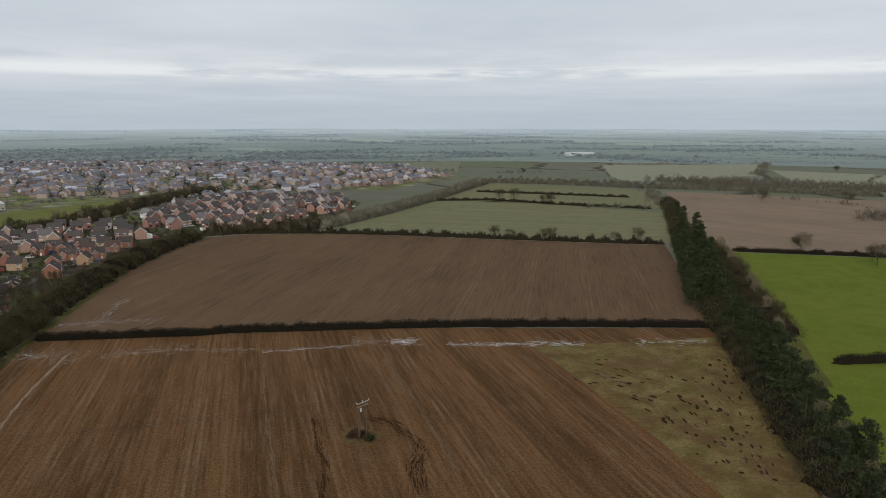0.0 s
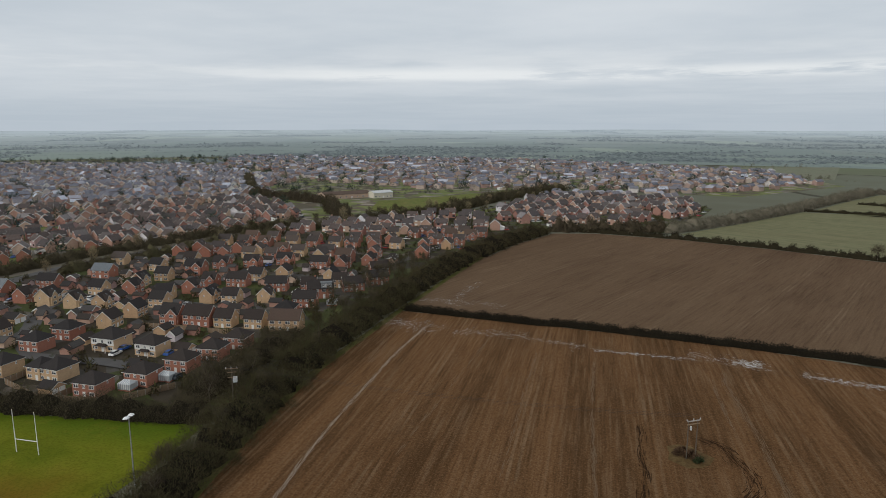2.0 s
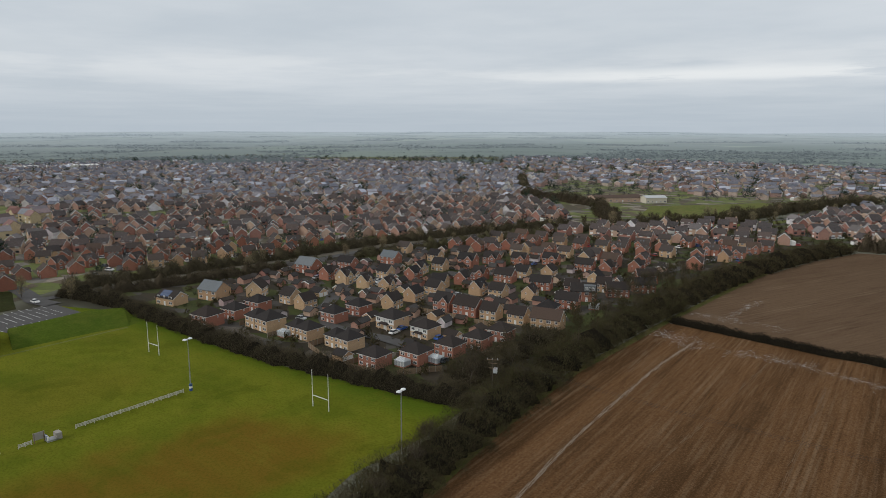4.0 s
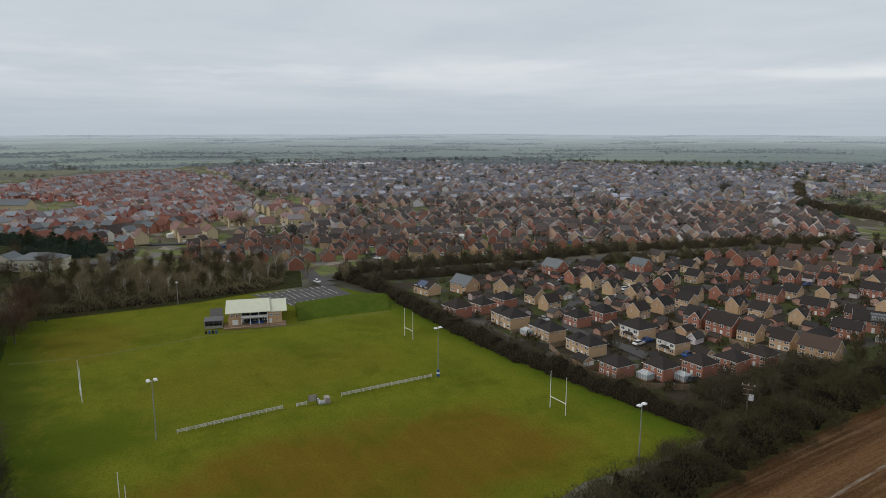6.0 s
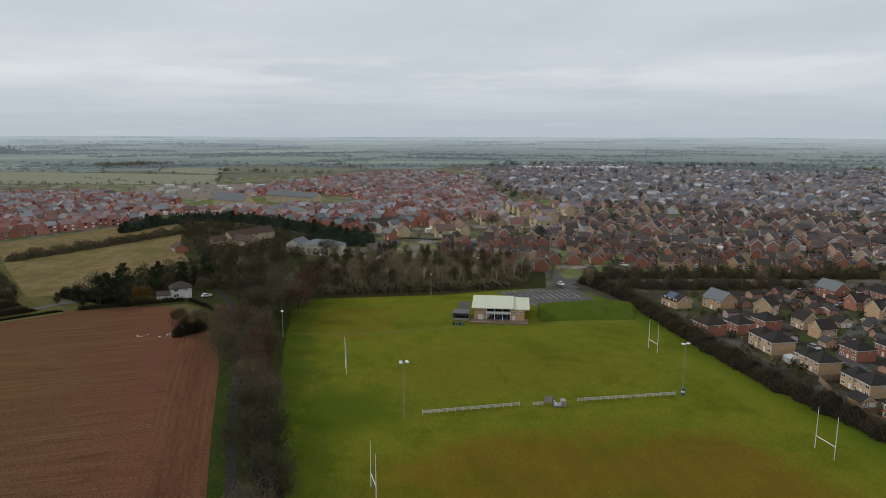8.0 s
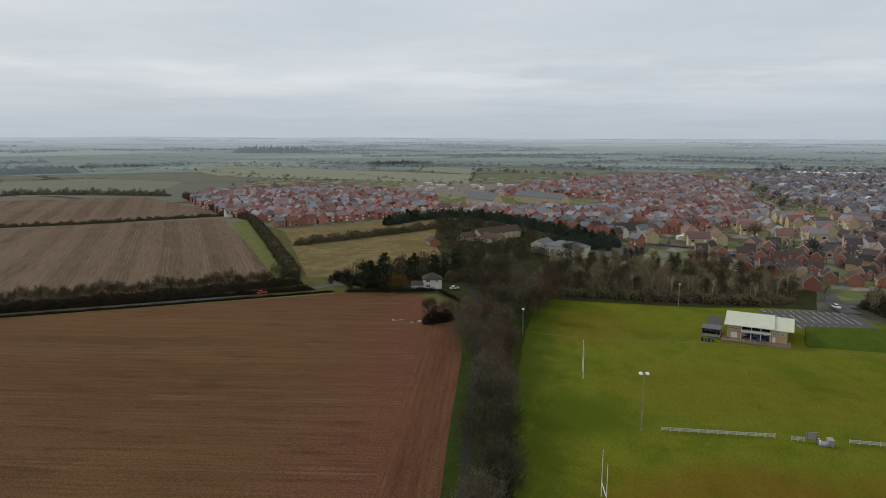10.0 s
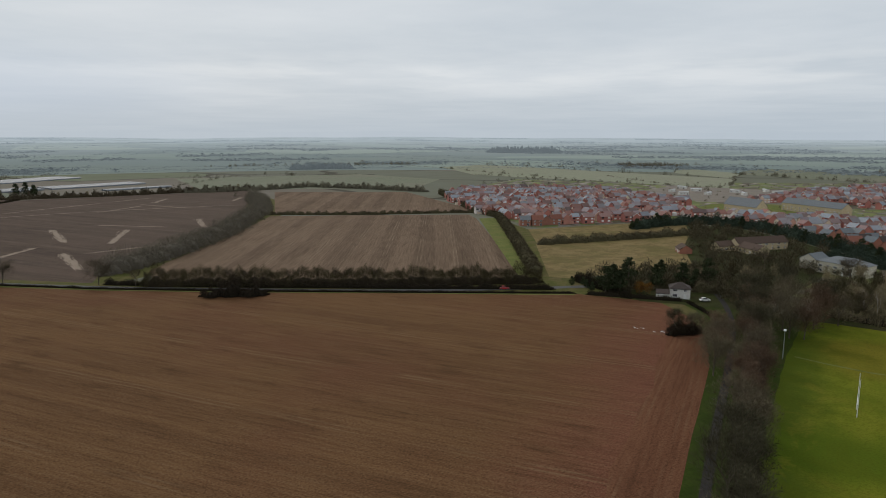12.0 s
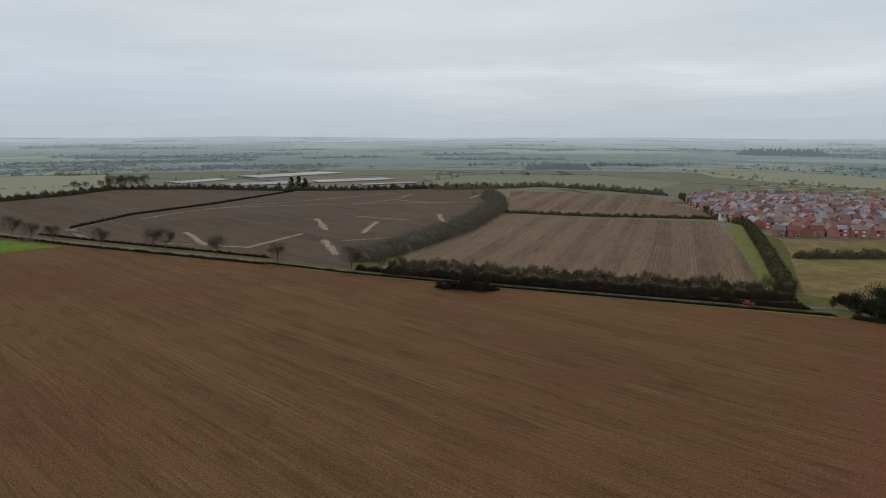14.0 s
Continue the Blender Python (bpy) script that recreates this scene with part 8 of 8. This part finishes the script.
WET = "standing water in wheel ruts of a ploughed field"
for k, (way, spread, n, size) in enumerate((([(-28.7, 205.9), (-21.3, 205.7), (-14, 204.1), (-6.7, 205.5)], 1.0, 90, (3.2, 0.16)), ([(-16, 204.5), (-9, 204.6)], 0.8, 50, (2.6, 0.3)), ([(1.8, 202.3), (16.5, 201.8), (30, 202.3), (44.6, 202.3)], 0.6, 150, (3.0, 0.24)),
                                            ([(26, 204.5), (40, 204.8)], 0.8, 34, (2.6, 0.2)), ([(-54.8, 194.7), (-45.8, 197), (-36.7, 198.7), (-26.1, 200.8)], 0.35, 70, (2.8, 0.2)), ([(-126, 184), (-126.9, 193.9), (-118, 191), (-107, 187)], 1.8, 130, (2.8, 0.15)),
                                            ([(-101, 190.9), (-91.6, 194.5), (-78, 198)], 1.0, 80, (2.6, 0.16)), ([(-76, 196.5), (-58, 197)], 0.8, 40, (2.6, 0.16)), ([(-131.9, 221.6), (-121.8, 223.9), (-112.9, 226.6), (-98.9, 227.8)], 0.9, 100, (3.0, 0.16)),
                                            ([(-119.4, 224.8), (-122.5, 236.2), (-125, 259.5)], 0.5, 60, (3.4, 0.16)), ([(60, 204), (78, 205), (84, 206)], 0.7, 40, (3.0, 0.4)))):
    ruts("puddles", way, spread * 2.0, int(n * 1.7), (size[0] * 0.62, size[1] * 0.42), M["water"], WET, 240 + k)
ruts("pale_ruts", [(30, 199), (44, 176), (56, 150), (62, 128), (65, 112)], 0.5, 160, (4.0, 0.12), M["pale_mud"], "pale wheel tracks across rough stubble", 270, 0.13)
ruts("pale_ruts", [(62, 203), (66, 178), (68, 150), (64, 124)], 0.5, 140, (4.0, 0.12), M["pale_mud"], "pale wheel tracks across rough stubble", 271, 0.13)
DAMP = "dark damp wheel marks curving past a pole"
ruts("dark_ruts", [(-17.2, 148.3), (-13, 146.7), (-9.3, 141.9), (-5.4, 135.6), (-4.5, 130.7), (-5.7, 126.6), (-4.7, 116)], 0.9, 170, (3.0, 0.16), M["damp_soil"], DAMP, 260, 0.09)
ruts("dark_ruts", [(-30.2, 147.5), (-26.7, 132.8), (-24.4, 128.1), (-21.4, 110)], 0.5, 120, (3.0, 0.14), M["damp_soil"], DAMP, 261, 0.09)
ruts("puddles", [(-211.5, -106.5), (-209.5, -117)], 0.8, 14, (1.1, 0.5), M["water"], "small puddles at the field's red corner", 126)
PALE = "pale dried mud in wheel tracks across ploughed soil"
for k, (way, n, spread) in enumerate((([(-112, 190), (-107, 165), (-102, 147), (-92, 112), (-80, 78)], 420, 0.35), ([(-125, 194), (-112, 193), (-80, 195), (-50, 198), (0, 202), (60, 205)], 360, 1.6), ([(-124, 192), (-116, 172), (-110, 154)], 90, 1.2),
                                      ([(-52, 186), (-45, 160), (-37, 134), (-30, 112)], 170, 0.4), ([(-17.8, 194.1), (-16, 184.4), (-11.7, 172.3), (-8.3, 161.6), (-5.7, 154.5), (-2.5, 142.4), (0.8, 131.6), (2.5, 124.1)], 260, 0.7), ([(-19.7, 185.4), (-15.7, 170.8), (-11.3, 156.7)], 70, 0.4), ([(-70, 186), (-57, 140), (-49, 112)], 90, 0.4),
                                      ([(22, 195), (36, 150), (46, 112)], 90, 0.4), ([(48, 196), (58, 160), (62, 118)], 120, 0.5), ([(-88, 190), (-78, 140), (-72, 110)], 80, 0.4), ([(60, 150), (64, 128), (63, 112)], 60, 0.5), ([(-128, 212), (-128, 230), (-120, 222), (-90, 216)], 120, 1.4))):
    ruts("pale_ruts", way, spread * 0.7, n, (5.0, 0.075), M["scrape" if k == 0 else "pale_mud"], PALE, 130 + k, 0.085)
SCRAPE = "pale scraped strips of subsoil on a bare field"
for k, (way, w, n) in enumerate((([(-31, -491), (-38, -429)], 2.6, 160), ([(-59, -409), (-102, -451)], 2.2, 140), ([(-132, -527), (-122, -465)], 3.0, 150), ([(-170, -492), (-142, -440)], 2.6, 150), ([(-109, -418), (-102, -365)], 3.0, 150), ([(-120, -411), (-157, -411)], 1.2, 80),
                                 ([(-5, -582), (-69, -638), (-273, -718)], 1.2, 300), ([(-65, -640), (-190, -628), (-309, -592)], 1.0, 240), ([(-191, -618), (-237, -646)], 1.2, 60), ([(-243, -659), (-261, -603)], 1.4, 60), ([(-234, -517), (-217, -471)], 3.0, 80), ([(-259, -668), (-284, -700)], 2.5, 60),
                                 ([(-165, -531), (-196, -489)], 0.9, 90), ([(-324, -633), (-346, -659)], 2.5, 60), ([(-38, -430), (-60, -410), (-10, -450)], 0.8, 60))):
    ruts("scraped_strips", way, w * 0.42, int(n * 1.5), (8.0, 0.5), M["scrape"], SCRAPE, 150 + k, 0.12)
ruts("dark_tufts", [(40, 185), (60, 160), (62, 120), (70, 150), (80, 190)], 7.5, 130, (2.2, 0.8), M["damp_soil"], "dark tufts in the stubble corner", 170, 0.12)

# ---------------------------------------------------------------- other buildings
def block(name, label, category, w, d, eaves, rise, wall, roof, m, cols=3, hip=False, two=True, fine=True):
    h = thing(name, label, category)
    s, r = Shape(), Shape()
    if hip:
        s.box(-w / 2, -d / 2, 0, w / 2, d / 2, eaves + 0.05)
        hip_roof(r, w, d, eaves, rise)
    else:
        gable_wall(s, w, d, eaves, rise)
        gable_roof(r, w, d, eaves, rise)
    part("wall", s, M[wall], h)
    part("roof", r, M[roof], h)
    storeys(h, w, d, fine, cols=cols, upper=two, side=two)
    h.matrix_basis = m
    return h


block("cottage", "white cottage with a grey hipped roof by the road", "cottage", 8.0, 7.0, 4.2, 2.4, "render_white", "tile_mid", pose(-264, -127, 0, 0, 0, 120), 2, True)
block("cottage_wing", "low white lean-to beside a cottage", "outbuilding", 5, 4, 2.4, 1.2, "render_white", "tile_mid", pose(-258, -131.5, 0, 0, 0, 120), 1, False, False)
block("villa", "large cream rendered house with a slate roof", "house", 22, 12, 5.8, 2.8, "render_cream", "slate", pose(-366, -92, 0, 0, 0, 75), 6, True)
block("villa_wing", "cream rendered wing with a grey gabled roof", "house", 11, 9, 5.4, 2.6, "render_cream", "slate", pose(-372, -108, 0, 0, 0, -15), 3)
block("long_barn", "long converted stone barn with a brown roof", "barn", 34, 8, 4.6, 3.0, "stone_cream", "tile_brown", pose(-410, -150, 0, 0, 0, -30 + 180), 8)
block("barn", "stone barn with a brown roof", "barn", 16, 8, 3.4, 2.6, "stone_cream", "tile_brown", pose(-392, -146, 0, 0, 0, 60), 4, False, False)
block("barn", "low stone barn with a brown roof", "barn", 14, 7, 3.2, 2.4, "stone_cream", "tile_brown", pose(-392, -163, 0, 0, 0, -20), 4, False, False)
block("bungalow", "small brick bungalow among garden trees", "bungalow", 10, 7, 2.6, 2.2, "brick_red", "tile_brown", pose(-368, -176, 0, 0, 0, 40), 3, False, False)
block("school_hall", "large cream gabled hall with a grey roof", "hall", 34, 13, 7.5, 6.0, "stone_cream", "slate", pose(-586, -228, 0, 0, 0, 70 + 180), 8, fine=False)
block("apartment_block", "long cream apartment block with a grey roof", "apartments", 60, 12, 7.0, 4.2, "stone_cream", "slate", pose(-633, -187, 0, 0, 0, 66), 14, fine=False)
block("school", "low school building with a white hall", "school", 46, 22, 4.0, 2.0, "brick_mixed", "tile_brown", pose(-392, 515, 0, 0, 0, 60), 8, False, False, False)
block("sports_hall", "pale sports hall beside a playing field", "hall", 20, 12, 5.0, 1.6, "render_cream", "insulator", pose(-362, 532, 0, 0, 0, 60), 5, False, False, False)
for i, (x, y, w) in enumerate(((-1263, 120, 110), (-1262, 225, 50))):
    block("warehouse", "long white-roofed warehouse beyond the town", "warehouse", w, 40, 5, 1.0, "render_white", "white", pose(x, y, 0, 0, 0, 90), 10, False, False, False)
for x, y, w in ((285, 1490, 34), (320, 1505, 28), (300, 1515, 22)):
    block("farm_shed", "pale farm shed among far fields", "farm building", w, 14, 5, 2, "render_white", "insulator", pose(x, y, 0, 0, 0, 15), 4, False, False, False)
for i, (x, y) in enumerate([(-740, -330), (-765, -300), (-790, -320), (-775, -360), (-810, -280), (-745, -375), (-828, -300), (-800, -390), (-770, -265), (-722, -350)]):
    block("site_cabin", "white cabin on a building site", "cabin", 12, 4, 3.0, 0.4, "render_white", "insulator", pose(x, y, 0, 0, 0, 37 * i), 3, False, False, False)


def conservatory(x, y, turn):
    t = thing("conservatory", "white-framed glass conservatory behind a brick house", "conservatory")
    s = Shape()
    s.box(-2.1, -1.8, 0, 2.1, 1.8, 0.6)
    part("base_wall", s, M["brick_red"], t)
    s = Shape()
    s.box(-2.05, -1.75, 0.6, 2.05, 1.75, 2.3)
    s.add([(-2.2, -1.9, 2.35), (2.2, -1.9, 2.35), (2.2, 1.9, 2.35), (-2.2, 1.9, 2.35), (-1.0, 0, 3.3), (1.0, 0, 3.3)], [(3, 2, 1, 0), (0, 1, 5, 4), (1, 2, 5), (2, 3, 4, 5), (3, 0, 4)])
    part("glazing", s, M["pane_pale"], t)
    for k in range(7):
        px = -2.1 + k * 0.7
        for py in (-1.8, 1.8):
            s = Shape()
            s.box(px - 0.045, py - 0.05, 0.6, px + 0.045, py + 0.05, 2.35)
            part("mullion", s, M["white"], t)
            s = Shape()
            s.tube((px, py * 1.05, 2.4), (max(-1.0, min(1.0, px)), 0, 3.36), 0.045, 0.045, 4)
            part("rafter", s, M["white"], t)
    t.matrix_basis = pose(x, y, 0, 0, 0, turn) @ Matrix.Scale(0.86, 4)


for x, y, a in ((-152.3, 105.6, 14), (-148.6, 114.8, 14), (-199, 91, 10), (-240, 81, 20), (-158, 198, 30)):
    conservatory(x, y, a)


def glass_rows():
    """Rows of polythene or glass on the far field, in long low ridges."""
    for a, b, w in (((-40, -985), (-112, -1038), 60), ((-105, -925), (-217, -942), 75), ((-225, -942), (-342, -960), 70), ((-150, -1080), (-300, -1150), 90), ((-270, -850), (-350, -856), 26)):
        t = thing("polytunnels", "long pale rows of polytunnels on a far field", "polytunnels", "polytunnels far off")
        L = math.dist(a, b)
        n = int(w / 11)
        s = Shape()
        s.extrude([(3.3 * math.cos(math.pi * k / 8), 1.9 * math.sin(math.pi * k / 8)) for k in range(9)], 0, L)
        me = s.mesh("tunnel", M["greenhouse"])
        for i in range(n):
            part("tunnel", me, M["greenhouse"], t).matrix_basis = pose(i * 7.0, 0, 0.02)
        t.matrix_basis = pose(a[0], a[1], 0, 0, 0, math.degrees(math.atan2(b[1] - a[1], b[0] - a[0])) - 90)


glass_rows()


# ---------------------------------------------------------------- cars
def car(label, paint):
    t = thing("car", label, "car", "parked cars")
    s = Shape()
    s.extrude([(-2.1, 0.35), (-2.05, 0.75), (-1.7, 0.92), (-0.9, 0.96), (1.2, 0.96), (1.95, 0.82), (2.1, 0.6), (2.08, 0.32), (1.2, 0.24), (-1.2, 0.24)], -0.86, 0.86)
    part("body", s, paint, t)
    s = Shape()
    s.add([(-1.75, -0.78, 0.93), (1.15, -0.78, 0.93), (1.15, 0.78, 0.93), (-1.75, 0.78, 0.93), (-1.3, -0.62, 1.42), (0.35, -0.62, 1.42), (0.35, 0.62, 1.42), (-1.3, 0.62, 1.42)],
          [(3, 2, 1, 0), (0, 1, 5, 4), (1, 2, 6, 5), (2, 3, 7, 6), (3, 0, 4, 7), (4, 5, 6, 7)])
    part("windows", s, M["glass"], t)
    s = Shape()
    s.box(-1.28, -0.6, 1.41, 0.33, 0.6, 1.47)
    part("roof_panel", s, paint, t)
    for x in (-1.3, 1.3):
        for y in (-0.8, 0.8):
            s = Shape()
            s.tube((x, y - 0.1, 0.31), (x, y + 0.1, 0.31), 0.31, 0.31, 14)
            w = part("wheel", s, M["black"], t)
            s = Shape()
            s.tube((x, y - 0.11, 0.31), (x, y + 0.11, 0.31), 0.18, 0.18, 10)
            part("rim", s, M["metal"], w)
    for y in (-0.6, 0.6):
        s = Shape()
        s.box(1.98, y - 0.2, 0.62, 2.09, y + 0.2, 0.76)
        part("headlight", s, M["lamp_white"], t)
    return t


PAINTS = [("white", plain("white_car_paint", (0.75, 0.75, 0.74), 0.3, 0.6, vary=0.05)), ("red", plain("red_car_paint", (0.45, 0.02, 0.025), 0.3, 0.6, vary=0.05)), ("blue", plain("blue_car_paint", (0.03, 0.10, 0.35), 0.3, 0.6, vary=0.05)),
          ("dark grey", plain("grey_car_paint", (0.05, 0.055, 0.06), 0.3, 0.6, vary=0.05)), ("silver", plain("silver_car_paint", (0.45, 0.46, 0.47), 0.3, 0.6, metal=0.5, vary=0.05))]
CARS = [car(c + " car parked on tarmac", p) for c, p in PAINTS]
CAR_SPOTS = [[(-179, 121, 105), (-257, 150, 20), (-240, 154, 10), (-298, 33, 20), (-193, 177, 30), (-264, -116, 140), (-345, 70, 40), (-348, 96, 120), (-215, 215, 40), (-400, 20, 60), (-246, 158, 105), (-233, 146, 20), (-204, 160, 20), (-236, 190, 110), (-262, 176, 20)],
             [(-222, -187.5, 137), (-185, 191, 40), (-201, 128, 20), (-408, -62, 100), (-352, 84, 130), (-232, 208, 20)],
             [(-181, 125.5, 105), (-165, 129, 105), (-270, 141, 100), (-230, 240, 110)],
             [(-253, 188, 20), (-147, 117, 100), (-166, 106, 100), (-405, -57, 100), (-202, 219, 30), (-355, 130, 70), (-336, 62, 20)],
             [(-269, 140, 100), (-213, 104, 20), (-205, 170, 20), (-190, 246, 80), (-345, 110, 40), (-390, 10, 60), (-420, -25, 70), (-360, 60, 20)]]
for c, places in zip(CARS, CAR_SPOTS):
    for i, (x, y, a) in enumerate(places):
        if i:
            copy_thing(c, pose(x, y, 0.28, 0, 0, a))
        else:
            c.matrix_basis = pose(x, y, 0.28, 0, 0, a)
tagged(CARS[1], "red car on the country road")
CARS[1].location.z = 0.12


# garden fences of the near estate
def garden_fence(a, b):
    f = thing("garden_fence", "brown timber panel fence round a back garden", "fence", "garden fences")
    n = max(1, round(math.dist(a, b) / 1.83))
    step = math.dist(a, b) / n
    s = Shape()
    s.box(0.04, -0.03, 0.1, step - 0.04, 0.03, 1.8)
    pm = s.mesh("fence_panel", M["timber"])
    s = Shape()
    s.box(-0.05, -0.05, -0.2, 0.05, 0.05, 1.9)
    qm = s.mesh("post", M["concrete"])
    for i in range(n):
        part("post", qm, M["concrete"], f).matrix_basis = pose(i * step, 0, 0)
        part("fence_panel", pm, M["timber"], f).matrix_basis = pose(i * step, 0, 0)
    f.matrix_basis = pose(a[0], a[1], 0, 0, 0, math.degrees(math.atan2(b[1] - a[1], b[0] - a[0])))


for a, b in (((-147, 97), (-166, 90)), ((-162, 92), (-165, 108)), ((-184, 92), (-187, 106)), ((-201, 86), (-204, 100)), ((-166, 90), (-184, 92)), ((-142, 112), (-147, 100)), ((-143, 128), (-146, 140)), ((-196, 144), (-178, 149)), ((-172, 150), (-158, 155)), ((-145, 150), (-150, 160)),
             ((-220, 84), (-222, 100)), ((-196, 134), (-199, 146)), ((-175, 139), (-179, 150)), ((-160, 146), (-163, 157)), ((-190, 168), (-172, 174))):
    garden_fence(a, b)


def far_cars(spots, seed):
    """Cars on the drives of the older estate: a low body and a narrower cabin each."""
    rng, s = random.Random(seed), Shape()
    for x, y, turn in spots:
        c, q = math.cos(radians(turn)), math.sin(radians(turn))
        hull = [(-2.1, -0.85, 0.4), (2.1, -0.85, 0.4), (2.1, 0.85, 0.4), (-2.1, 0.85, 0.4), (-2.0, -0.8, 1.0), (1.9, -0.8, 0.9), (1.9, 0.8, 0.9), (-2.0, 0.8, 1.0)]
        cab = [(-1.8, -0.75, 0.95), (1.0, -0.75, 0.95), (1.0, 0.75, 0.95), (-1.8, 0.75, 0.95), (-1.4, -0.6, 1.6), (0.4, -0.6, 1.6), (0.4, 0.6, 1.6), (-1.4, 0.6, 1.6)]
        slot = rng.choice((0, 0, 0, 1, 2, 3, 4))
        for pts, sides, top in ((hull, slot, slot), (cab, 5, slot)):
            s.add([(x + a * c - b * q, y + a * q + b * c, z) for a, b, z in pts], [(0, 1, 5, 4), (1, 2, 6, 5), (2, 3, 7, 6), (3, 0, 4, 7)], sides)
            s.add([(x + a * c - b * q, y + a * q + b * c, z) for a, b, z in pts[4:]], [(0, 1, 2, 3)], top)
    me = bpy.data.meshes.new("far_cars")
    me.from_pydata(s.v, [], s.f)
    for mt in [p for _, p in PAINTS] + [M["glass"]]:
        me.materials.append(mt)
    me.polygons.foreach_set("material_index", s.m)
    tagged(new("far_cars", me), "cars parked on drives of the older estate", "cars", kind="stuff")


rng = random.Random(200)
far_cars([(x + 7.5 * math.sin(radians(a)) + rng.uniform(-2, 2), y - 7.5 * math.cos(radians(a)) + rng.uniform(-2, 2), a + rng.choice((0, 90))) for x, y, a in rest[20:] if math.hypot(x, y) < 800 and rng.random() < 0.7], 201)
